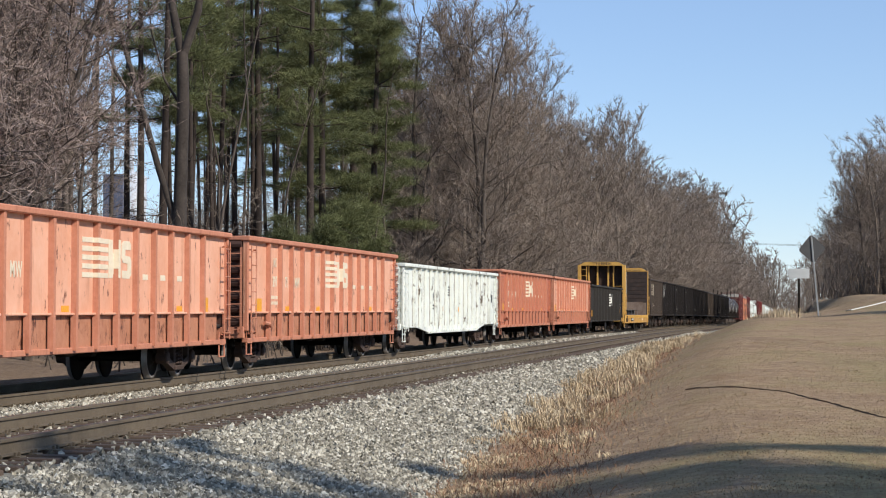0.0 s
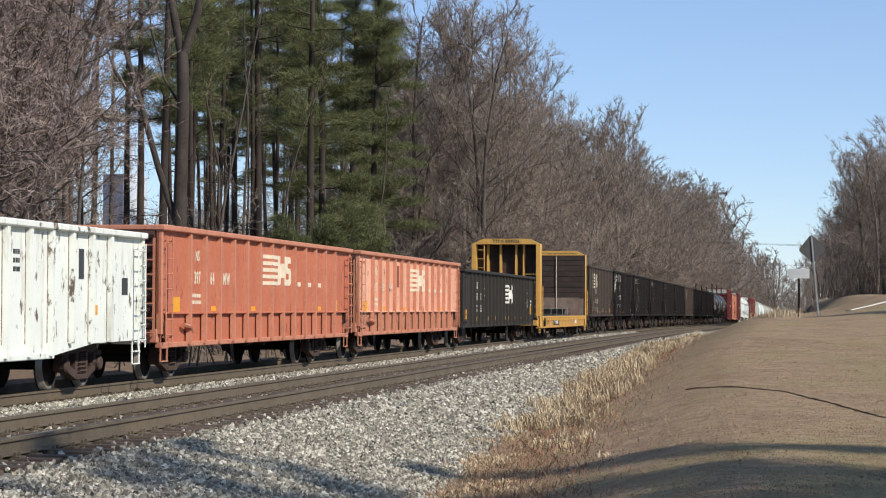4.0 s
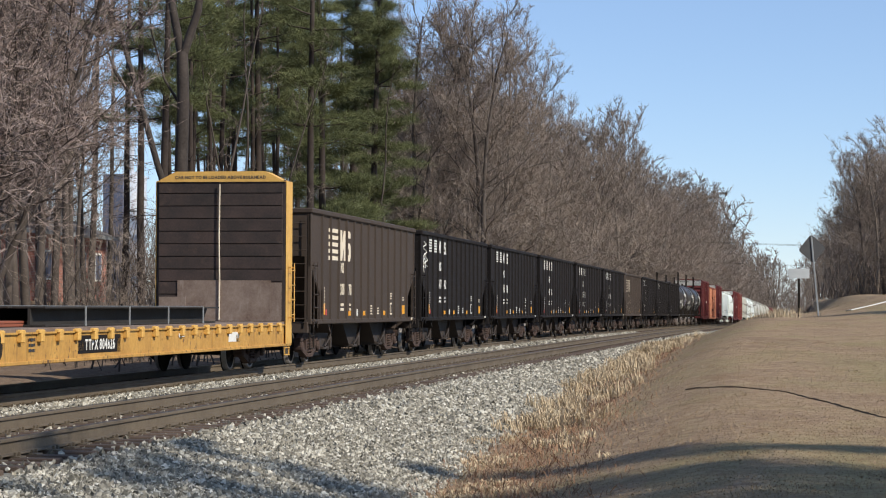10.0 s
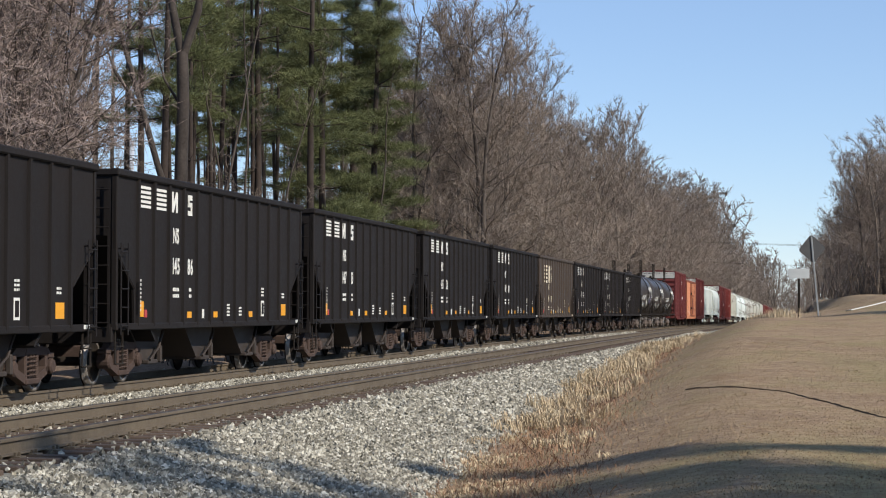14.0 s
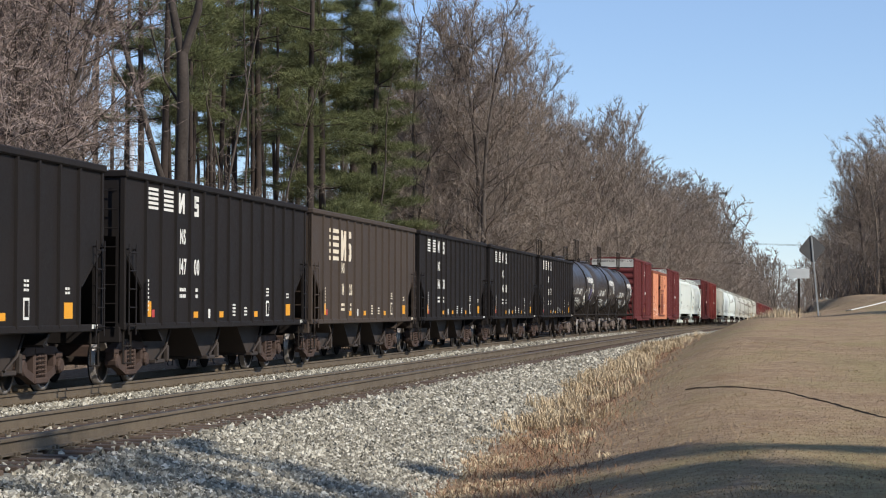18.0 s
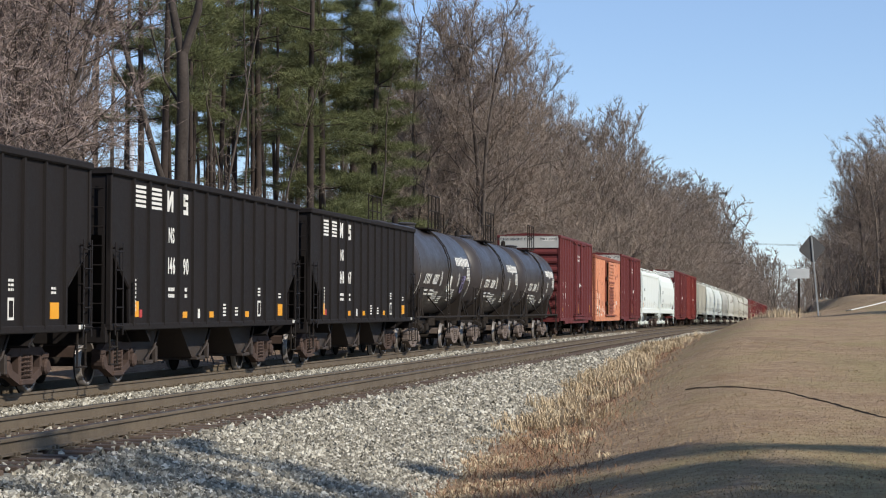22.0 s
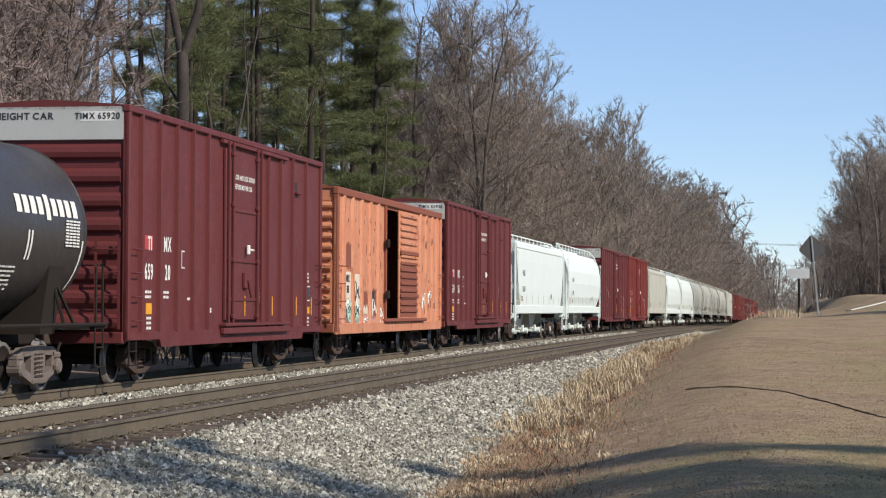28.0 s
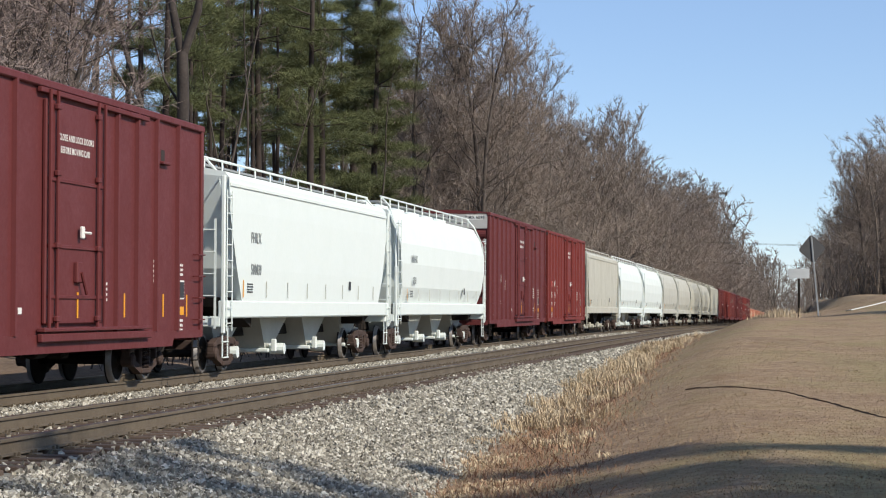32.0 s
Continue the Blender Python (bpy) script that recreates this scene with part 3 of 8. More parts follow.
def build_grass():
    """Tall straw along the ditch, and short dormant blades on the lawn."""
    rng = np.random.default_rng(11)

    def blades(name, spots, height, width, lean, material, label, category):
        vs, fs = [], []
        for x, y, k in spots:
            z = ground_z(x, y)
            h = height * k * rng.uniform(0.5, 1.2)
            a = rng.uniform(0, 6.28)
            d = rng.uniform(0.1, lean) * h
            dx, dy = math.cos(a) * d, math.sin(a) * d
            w = width * rng.uniform(0.6, 1.3)
            wx, wy = -w / 2, w / 2 * math.sin(a * 3)
            n = len(vs)
            vs += [(x - wx, y - wy, z - 0.02), (x + wx, y + wy, z - 0.02), (x + dx * 0.4 + wx * 0.8, y + dy * 0.4 + wy * 0.8, z + h * 0.6), (x + dx * 0.4 - wx * 0.8, y + dy * 0.4 - wy * 0.8, z + h * 0.6), (x + dx, y + dy, z + h * max(0.25, 1 - 0.25 * lean))]
            fs += [(n, n + 1, n + 2, n + 3), (n + 3, n + 2, n + 4)]
        me = bpy.data.meshes.new(name)
        me.from_pydata(vs, [], fs)
        me.materials.append(material)
        tagged(new(name, me), label, category, kind="stuff")

    def tufts(name, spots, material, label):
        """Clumps of long blades that rise, bend over and droop outwards."""
        vs, fs = [], []
        for x, y, k in spots:
            z, main = ground_z(x, y), rng.uniform(0, 6.28)
            for _ in range(rng.integers(14, 34)):
                a = main + rng.normal(0, 1.3)
                h, out = k * rng.uniform(0.5, 1.1), k * rng.uniform(0.15, 0.9)
                bx, by, w = x + rng.normal(0, 0.07), y + rng.normal(0, 0.07), rng.uniform(0.004, 0.0085)
                ca, sa = math.cos(a), math.sin(a)
                wx, wy = -w * (0.4 + 0.6 * abs(sa)) * (1 if sa > 0 else -1), w * ca
                n = len(vs)
                for f, up in ((0.0, -0.03), (0.3, 0.6 * h), (0.7, h)):
                    px, py = bx + ca * out * f, by + sa * out * f
                    vs += [(px - wx, py - wy, z + up), (px + wx, py + wy, z + up)]
                vs.append((bx + ca * out, by + sa * out, z + h * rng.uniform(0.6, 1.05)))
                fs += [(n, n + 1, n + 3, n + 2), (n + 2, n + 3, n + 5, n + 4), (n + 4, n + 5, n + 6)]
        me = bpy.data.meshes.new(name)
        me.from_pydata(vs, [], fs)
        me.materials.append(material)
        tagged(new(name, me), label, "grass", kind="stuff")

    spots = []
    for _ in range(1900):
        x = 24 + 92 * rng.random() ** 1.15
        off = rng.normal(-0.42, 0.46)
        clump = noise.noise((x * 0.4, off * 0.9, 0)) + 0.5 * noise.noise((x * 1.3, off * 2.4, 2))
        if clump < 0.06 or off > 0.5:
            continue
        spots.append((x, lerp_table(TOE, x) + off, (0.13 + 0.25 * min(1.0, 0.3 + clump)) * (0.2 + 0.8 * smooth(27, 40, x)) * rng.uniform(0.6, 1.2)))
    tufts("tall_dry_grass", spots, m_dry_grass, "tall straw-coloured dead grass along the ditch")
    spots = []
    for _ in range(12000):
        x = 20 + 70 * rng.random() ** 1.4
        toe = lerp_table(TOE, x)
        spots.append((x, toe + rng.normal(-0.6, 0.55), rng.uniform(0.5, 1.2)))
    blades("matted_grass", spots, 0.13, 0.012, 2.6, surface("matted_brown_grass", rgb("94735a"), rgb("785a46"), 0.9, scale=1.5, fine=9, amount=1.0, grime=rgb("b59c74"), grime_amount=0.35, world_space=True, bump=0.0), "matted brown dead grass in the ditch", "grass")
    spots = []
    for _ in range(110):
        x, y = rng.uniform(88, 97), rng.normal(0.9, 0.4)
        for _ in range(5):
            spots.append((x + rng.normal(0, 0.2), y + rng.normal(0, 0.2), rng.uniform(0.4, 1.0)))
    blades("straw_clump", spots, 0.5, 0.02, 0.7, m_dry_grass, "straw-coloured weeds on the crest by the signs", "grass")
    spots = []
    for _ in range(24000):
        x = rng.uniform(50, 125)
        y = rng.uniform(-0.06 * x - 1, lerp_table(TOE, x) - 0.1)
        if noise.noise((x * 0.25, y * 0.7, 8)) > rng.uniform(-0.5, 0.35):
            spots.append((x, y, rng.uniform(0.4, 1.3)))
    blades("lawn_tufts", spots, 0.025, 0.009, 1.6, surface("dormant_tuft_grass", rgb("988369"), rgb("7e6d55"), 0.9, scale=0.3, fine=3, amount=1.0, grime=rgb("b7a57e"), grime_amount=0.3, world_space=True, bump=0.0), "dormant grass tufts on the far lawn", "grass")
    spots = []
    for _ in range(52000):
        x = 16 + 44 * rng.random() ** 1.6
        y = rng.uniform(-0.045 * x - 0.8, lerp_table(TOE, x) - 0.2)
        spots.append((x, y, 0.6 + 0.8 * max(0, noise.noise((x * 0.7, y * 1.4, 5)))))
    blades("lawn_blades", spots, 0.024, 0.010, 2.6, m_lawn_blade, "short dormant brown lawn grass", "grass")


build_grass()


def fallen_leaves():
    """Dry leaves and stubble strewn over the lawn."""
    rng = np.random.default_rng(17)
    vs, fs = [], []
    for _ in range(1600):
        x = 16 + 60 * rng.random() ** 1.5
        y = rng.uniform(-0.045 * x - 0.8, lerp_table(TOE, x) - 0.3)
        z, r, a = ground_z(x, y) + 0.012, rng.uniform(0.008, 0.026), rng.uniform(0, 6.28)
        n = len(vs)
        for k, q in ((0, 1.0), (1.6, 0.55), (3.1, 1.0), (4.7, 0.55)):
            vs.append((x + r * q * math.cos(a + k), y + r * q * math.sin(a + k), z + rng.uniform(-0.006, 0.022)))
        fs.append((n, n + 1, n + 2, n + 3))
    me = bpy.data.meshes.new("fallen_leaves")
    me.from_pydata(vs, [], fs)
    me.materials.append(surface("dry_leaf", rgb("ab9679"), rgb("7d6650"), 0.85, scale=2.0, fine=14, amount=1.0, grime=rgb("c9bba2"), grime_amount=0.4, world_space=True, bump=0.0))
    tagged(new("fallen_leaves", me), "dry fallen leaves and stubble on the lawn", "leaves", kind="stuff")


fallen_leaves()


def rut():
    """A dark brown, slightly raised line across the lawn."""
    way = [(39.3, 2.0), (38.0, 1.3), (36.4, 0.35), (34.0, -0.25), (32.0, -0.72), (30.1, -1.08), (27.5, -1.5), (24.0, -2.1)]
    g, rng = Mesh(), random.Random(2)
    pts = []
    for (x0, y0), (x1, y1) in zip(way, way[1:]):
        for k in range(9):
            pts.append((x0 + (x1 - x0) * k / 9, y0 + (y1 - y0) * k / 9 + rng.uniform(-0.02, 0.02)))
    for i, (x, y) in enumerate(pts):
        w = (0.008 + 0.022 * math.sin(math.pi * min(1, i / len(pts) * 1.15)) ** 0.7) * rng.uniform(0.7, 1.2)
        z = ground_z(x, y)
        for dx, dz in ((-w * 2.0, -0.012), (-w, 0.016), (w * 0.4, 0.026 * rng.uniform(0.2, 1.1)), (w * 1.6, -0.012)):
            g.v.append((x + dx, y + dx * 0.3, ground_z(x + dx, y + dx * 0.3) + dz))
    for i in range(len(pts) - 1):
        for k in range(3):
            a = i * 4 + k
            g.f.append((a, a + 4, a + 5, a + 1))
    tagged(new("earth_rut", g.data("earth_rut", surface("dark_brown_ground", rgb("5a4735"), rgb("7d674e"), 0.95, scale=3, fine=20, amount=1.0, world_space=True, bump=0.6))), "dark slightly raised line across the lawn", "rut", kind="structure")


rut()
# ---- trees ----
class Growth:
    """Gathers limbs as tubes and twigs or needles as thin blades."""

    def __init__(self, rng):
        self.rng, self.wood, self.twigs = rng, Mesh(), Mesh()

    def limb(self, pts, r0, r1, n):
        k = len(pts) - 1
        self.wood.tube(pts, [r0 + (r1 - r0) * i / k for i in range(k + 1)], n, False)

    def blades(self, p, d, length, w):
        """Many thin tapering blades at once, from points p along directions d."""
        d = d / np.linalg.norm(d, axis=1, keepdims=True)
        side = np.cross(d, self.rng.normal(0, 1, d.shape))
        side = side / np.linalg.norm(side, axis=1, keepdims=True) * np.reshape(w, (-1, 1))
        tri = np.stack([p - side, p + side, p + d * np.reshape(length, (-1, 1))], 1).reshape(-1, 3)
        n, k = len(self.twigs.v), len(p)
        self.twigs.v += [tuple(q) for q in tri.tolist()]
        self.twigs.f += [(n + 3 * i, n + 3 * i + 1, n + 3 * i + 2) for i in range(k)]

    def path(self, p, d, length, steps, wander, lift):
        pts, d = [Vector(p)], Vector(d).normalized()
        for _ in range(steps):
            d = (d + Vector(self.rng.normal(0, wander, 3)) + Vector((0, 0, lift))).normalized()
            pts.append(pts[-1] + d * (length / steps))
        return pts

    def brush(self, pts, length, sprays, twigs, w, loose=0.7, rise=0.15):
        """Sprays along a branch, each a bent pair of blades with finer twigs on it."""
        rng, q = self.rng, np.array([tuple(v) for v in pts])
        k = len(q) - 1
        u = (0.08 + 0.92 * rng.random(sprays) ** 0.8) * k * 0.9999
        i = u.astype(int)
        p = q[i] + (q[i + 1] - q[i]) * (u - i)[:, None]
        d = q[i + 1] - q[i]
        d = d / np.linalg.norm(d, axis=1, keepdims=True) + rng.normal(0, loose, (sprays, 3)) + np.array([0, 0, rise])
        d = d / np.linalg.norm(d, axis=1, keepdims=True)
        ln = length * rng.uniform(0.3, 0.75, sprays)
        mid = p + d * (ln * 0.5)[:, None]
        d2 = d + rng.normal(0, 0.3, (sprays, 3)) + np.array([0, 0, 0.12])
        d2 = d2 / np.linalg.norm(d2, axis=1, keepdims=True)
        self.blades(p, mid - p, ln * 0.62, np.full(sprays, w * 1.5))
        self.blades(mid, d2, ln * 0.5, np.full(sprays, w * 1.1))
        j = np.repeat(np.arange(sprays), twigs)
        t = rng.random(len(j))[:, None]
        base = np.where(t < 0.5, p[j] + (mid - p)[j] * t * 2, mid[j] + d2[j] * (ln[j] * 0.5)[:, None] * (t * 2 - 1))
        dd = d2[j] + rng.normal(0, loose, (len(j), 3)) + np.array([0, 0, rise])
        self.blades(base, dd, ln[j] * rng.uniform(0.25, 0.7, len(j)), np.full(len(j), w))

    def stand_to(self, height):
        """Scale the whole so that its top reaches the height."""
        top = max(max(v[2] for v in self.wood.v), float(np.percentile([v[2] for v in self.twigs.v], 99.8)))
        k = height / top
        self.wood.v = [(x * k, y * k, z * k) for x, y, z in self.wood.v]
        self.twigs.v = [(x * k, y * k, z * k) for x, y, z in self.twigs.v]
        return self


def along(pts, u):
    k = min(int(u * (len(pts) - 1)), len(pts) - 2)
    return pts[k].lerp(pts[k + 1], u * (len(pts) - 1) - k), (pts[k + 1] - pts[k]).normalized()


def grow_bare(seed, height, trunk_r, spread, first, limbs, branches, sprays, twigs, twig_w, stems=1, loose=0.7, rise=0.15):
    """A leafless broadleaf tree: stems, limbs, branches, and a haze of fine twigs on them."""
    rng = np.random.default_rng(seed)
    g = Growth(rng)
    for s in range(stems):
        lean = 0.05 if stems == 1 else 0.22
        tall = height * (0.78 if s == 0 else rng.uniform(0.5, 0.75))
        r0 = trunk_r * (1.0 if s == 0 else rng.uniform(0.5, 0.8))
        trunk = g.path((rng.normal(0, 0.25) * (s > 0), rng.normal(0, 0.25) * (s > 0), -0.3), (rng.normal(0, lean), rng.normal(0, lean), 1), tall, 9, 0.06, 0.03)
        g.limb(trunk, r0, r0 * 0.16, 7)
        for i in range(limbs if s == 0 else limbs // 2):
            t = first + (1 - first) * (i + rng.random()) / (limbs if s == 0 else limbs // 2)
            p, _ = along(trunk, min(t, 0.999))
            az = i * 2.4 + rng.uniform(-0.6, 0.6)
            up = 0.25 + 1.1 * t * t + rng.uniform(-0.25, 0.4)
            length = spread * (1.1 - 0.55 * t) * rng.uniform(0.6, 1.2)
            limb = g.path(p, (math.cos(az), math.sin(az), up), length, 6, 0.17, 0.06)
            r = r0 * (0.36 - 0.2 * t) * rng.uniform(0.5, 1.0)
            g.limb(limb, r, max(r * 0.16, twig_w), 5)
            g.brush(limb[3:], length * 0.34, sprays, twigs, twig_w, loose, rise)
            for _ in range(branches):
                u = 0.15 + 0.85 * rng.random() ** 0.8
                q, d = along(limb, u)
                bl = length * rng.uniform(0.28, 0.6) * (1.15 - 0.5 * u)
                br = g.path(q, d + Vector(rng.normal(0, 0.65, 3)) + Vector((0, 0, 0.1)), bl, 3, 0.22, 0.05)
                g.limb(br, max(r * 0.24, twig_w * 2), twig_w, 3)
                g.brush(br, bl * 0.75, sprays, twigs, twig_w, loose, rise)
    return g.stand_to(height)


def grow_forked(seed):
    """An old leafless tree: one long limb low on the trunk, then two heavy leaders."""
    rng = np.random.default_rng(seed)
    g = Growth(rng)
    trunk = [Vector(p) for p in ((0, 0, -0.3), (0.02, 0.02, 2.5), (0.05, 0.0, 5.0), (0.0, -0.1, 7.4), (0.0, -0.05, 9.0))]
    g.limb(trunk, 0.26, 0.2, 9)
    runs = [([(0.05, 0.0, 3.6), (0.1, 0.8, 5.6), (0.2, 1.5, 7.6), (0.2, 2.2, 9.6), (0.1, 3.1, 11.2), (0.0, 3.6, 13.0)], 0.13),
            ([(0.1, 1.5, 7.4), (0.0, 2.3, 8.4), (-0.1, 2.9, 9.8), (-0.1, 3.1, 11.0)], 0.07),
            ([(0.0, -0.05, 8.8), (0.1, 0.35, 10.4), (0.1, 0.55, 12.4), (0.2, 0.5, 15.0), (0.2, 0.9, 19.0)], 0.16),
            ([(0.0, -0.05, 8.8), (0.0, -0.6, 10.2), (0.1, -0.8, 12.0), (0.0, -1.3, 14.4), (0.1, -1.9, 18.0)], 0.16),
            ([(0.05, 0.0, 7.4), (0.1, 0.6, 8.2), (0.2, 1.1, 9.6), (0.1, 1.3, 11.4)], 0.05),
            ([(0.1, 0.4, 10.4), (0.1, 1.0, 11.6), (0.1, 1.4, 13.4), (0.2, 1.7, 16.0)], 0.06)]
    for pts, r in runs:
        pts = [Vector(p) for p in pts]
        g.limb(pts, r, r * 0.35, 7)
        for _ in range(9):
            q, d = along(pts, 0.45 + 0.55 * rng.random())
            br = g.path(q, d + Vector(rng.normal(0, 0.7, 3)), rng.uniform(0.9, 2.2), 3, 0.2, 0.05)
            g.limb(br, r * 0.22, 0.008, 4)
            g.brush(br, 1.0, 4, 3, 0.007)
    return g


def grow_pine(seed, height, trunk_r, crown_from, spread, whorls, cushions, full=0.0):
    """A pine: straight trunk, level boughs, and flattened cushions of needles along their outer ends with gaps between."""
    rng = np.random.default_rng(seed)
    g = Growth(rng)
    trunk = g.path((0, 0, -0.3), (rng.normal(0, 0.02), rng.normal(0, 0.02), 1), height, 9, 0.015, 0.02)
    g.limb(trunk, trunk_r, trunk_r * 0.2, 8)
    centres, aims = [], []
    for i in range(whorls):
        t = crown_from + (1 - crown_from) * (i + rng.random() * 0.9) / whorls
        a = min(int(t * 9), 8)
        p = trunk[a].lerp(trunk[a + 1], t * 9 - a)
        rel = (t - crown_from) / (1 - crown_from)
        for _ in range(rng.integers(2, 5)):
            az = rng.uniform(0, 6.28)
            length = spread * (1.0 - 0.75 * rel) * rng.uniform(0.4, 1.15)
            bough = g.path(p, (math.cos(az), math.sin(az), 0.05 + 0.5 * rel), length, 4, 0.16, 0.03)
            g.limb(bough, trunk_r * 0.2, trunk_r * 0.05, 4)
            for _ in range(max(2, int(cushions * (0.3 + length / spread)))):
                u = (0.25 if full else 0.45) + (0.75 if full else 0.55) * rng.random() ** 0.6
                c, d = along(bough, min(u, 0.999))
                c = c + Vector(rng.normal(0, 1, 3)) * (0.10 + 0.12 * length) * Vector((0.8, 0.8, 0.2))
                centres.append(tuple(c))
                aims.append(tuple(d + Vector((0, 0, 0.5))))
    c, d = np.array(centres), np.array(aims)
    n = 140
    j = np.repeat(np.arange(len(c)), n)
    size = rng.uniform(0.16, 0.34, len(c))[j]
    off = rng.normal(0, 1, (len(j), 3)) * np.array([1, 1, 0.38]) * size[:, None]
    out = off / np.linalg.norm(off, axis=1, keepdims=True)
    g.blades(c[j] + off, out * 0.6 + d[j] * 0.6 + rng.normal(0, 0.45, (len(j), 3)), rng.uniform(0.14, 0.3, len(j)), np.full(len(j), 0.011))
    for _ in range(whorls):
        t = crown_from * rng.uniform(0.3, 1.0)
        a = min(int(t * 9), 8)
        az = rng.uniform(0, 6.28)
        g.limb(g.path(trunk[a], (math.cos(az), math.sin(az), 0.1), rng.uniform(0.6, 2.2), 3, 0.2, 0.0), 0.025, 0.007, 3)
    return g


def grow_thicket(seed):
    """A clump of bare saplings and brambles."""
    rng = np.random.default_rng(seed)
    g = Growth(rng)
    for _ in range(14):
        p = Vector((rng.normal(0, 1.4), rng.normal(0, 1.1), -0.1))
        h = rng.uniform(1.5, 6.0)
        st = g.path(p, (rng.normal(0, 0.2), rng.normal(0, 0.2), 1), h, 4, 0.14, 0.03)
        g.limb(st, 0.014 + h * 0.005, 0.006, 3)
        g.brush(st, h * 0.35, 10, 5, 0.008)
    return g


def tree_kind(name, growth, bark, leaf, crown_name, label, category):
    """The first tree of its kind, out of which copies are made; it stands at the world's origin until it is placed."""
    root = thing(name, label, category, "trees along the railway")
    part("trunk", growth.wood, bark, root, smooth=True)
    part(crown_name, growth.twigs, leaf, root)
    if category == "shrub":
        for o in root.children:
            o["kind"] = "stuff"
    return root


def place(root, first, x, y, turn, scale=1.0):
    m = pose(x, y, ground_z(x, y), 0, 0, turn)
    ob = root if first else copy_thing(root, m)
    ob.matrix_basis = m
    ob.scale = (scale, scale, scale * random.uniform(0.95, 1.05))
    return ob


class Stand:
    """Hands out trees of several kinds; the first call of a kind places the original."""

    def __init__(self, kinds):
        self.kinds, self.used = kinds, set()

    def put(self, k, x, y, scale=1.0, turn=None):
        k %= len(self.kinds)
        place(self.kinds[k], k not in self.used, x, y, random.uniform(0, 360) if turn is None else turn, scale)
        self.used.add(k)


# the left end: slim, many-stemmed, with arching reddish twigs
EDGE = Stand([
    tree_kind("bare_tree", grow_bare(1, 19, 0.17, 5.6, 0.26, 20, 8, 7, 6, 0.0075, 2, 0.8, 0.0), m_bark, m_twig_red, "crown", "leafless tree with arching reddish-grey twigs", "tree"),
    tree_kind("bare_tree", grow_bare(2, 17, 0.13, 5.0, 0.26, 20, 8, 7, 6, 0.0075, 3, 0.85, 0.0), m_bark, m_twig_red, "crown", "many-stemmed leafless tree with fine reddish twigs", "tree"),
    tree_kind("bare_tree", grow_bare(3, 20, 0.15, 3.0, 0.28, 22, 6, 7, 6, 0.0075, 1, 0.8, 0.05), m_bark, m_twig_pale, "crown", "slender leafless tree with pale grey twigs", "tree"),
])
BARE = Stand([
    tree_kind("bare_tree", grow_bare(8, 21, 0.2, 5.2, 0.12, 26, 9, 9, 8, 0.008, 1, 0.55, 0.3), m_bark, m_twig, "crown", "tall leafless grey-brown tree in the wood's edge", "tree"),
    tree_kind("bare_tree", grow_bare(9, 21, 0.22, 5.6, 0.14, 26, 9, 9, 8, 0.008, 1, 0.55, 0.3), m_bark, m_twig, "crown", "tall leafless tree with a spreading crown", "tree"),
    tree_kind("bare_tree", grow_bare(4, 21, 0.17, 5.0, 0.1, 24, 9, 8, 8, 0.008, 2, 0.55, 0.3), m_bark_grey, m_twig_pale, "crown", "leafless tree with pale grey twigs", "tree"),
])
BARE_FAR = Stand([
    tree_kind("bare_tree", grow_bare(5, 21, 0.2, 6.2, 0.1, 22, 8, 7, 6, 0.0125, 1, 0.5, 0.35), m_bark_grey, m_twig, "crown", "leafless tree in the wood beside the railway", "tree"),
    tree_kind("bare_tree", grow_bare(6, 21, 0.2, 6.6, 0.12, 22, 8, 7, 6, 0.0125, 1, 0.5, 0.35), m_bark_grey, m_twig, "crown", "leafless tree in the wood beside the railway", "tree"),
    tree_kind("bare_tree", grow_bare(7, 21, 0.18, 5.8, 0.1, 22, 8, 7, 6, 0.0125, 1, 0.5, 0.35), m_bark_grey, m_twig_pale, "crown", "leafless pale-twigged tree in the wood beside the railway", "tree"),
])
PINE = Stand([
    tree_kind("pine_tree", grow_pine(11, 24, 0.2, 0.40, 3.6, 12, 8), m_bark_pine, m_needle, "crown", "tall dark-trunked pine with green needles", "tree"),
    tree_kind("pine_tree", grow_pine(12, 24, 0.24, 0.28, 2.9, 19, 13, 1.0), m_bark_pine, m_needle, "crown", "full green pine at the wood's edge", "tree"),
    tree_kind("pine_tree", grow_pine(13, 25, 0.15, 0.44, 2.8, 10, 7), m_bark_pine, m_needle, "crown", "slender pine with a high green crown", "tree"),
    tree_kind("pine_tree", grow_pine(14, 6.6, 0.08, 0.16, 2.2, 11, 9, 1.0), m_bark_pine, m_needle, "crown", "young bushy green pine below the tall ones", "tree"),
    tree_kind("pine_tree", grow_pine(15, 23, 0.14, 0.5, 2.6, 9, 7), m_bark_pine, m_needle, "crown", "slim dark pine trunk with a high thin crown", "tree"),
    tree_kind("pine_tree", grow_pine(16, 23, 0.17, 0.66, 2.6, 7, 7), m_bark, m_needle, "crown", "tall straight grey-brown pine trunk, bare below", "tree"),
])
SAPLING = Stand([tree_kind("sapling", grow_bare(51 + i, 15, 0.065, 1.8, 0.25, 9, 3, 4, 3, 0.006), m_bark, m_twig, "crown", "slim leafless sapling among the pines", "tree") for i in range(2)])
THICKET = Stand([tree_kind("thicket", grow_thicket(21 + i), m_bark, m_twig, "brushwood", "bare saplings and brambles below the trees", "shrub") for i in range(2)])


def at_bearing(angle, y):
    """x on the ground where a line at that angle (degrees left of the track) reaches y."""
    return y / math.tan(radians(angle))


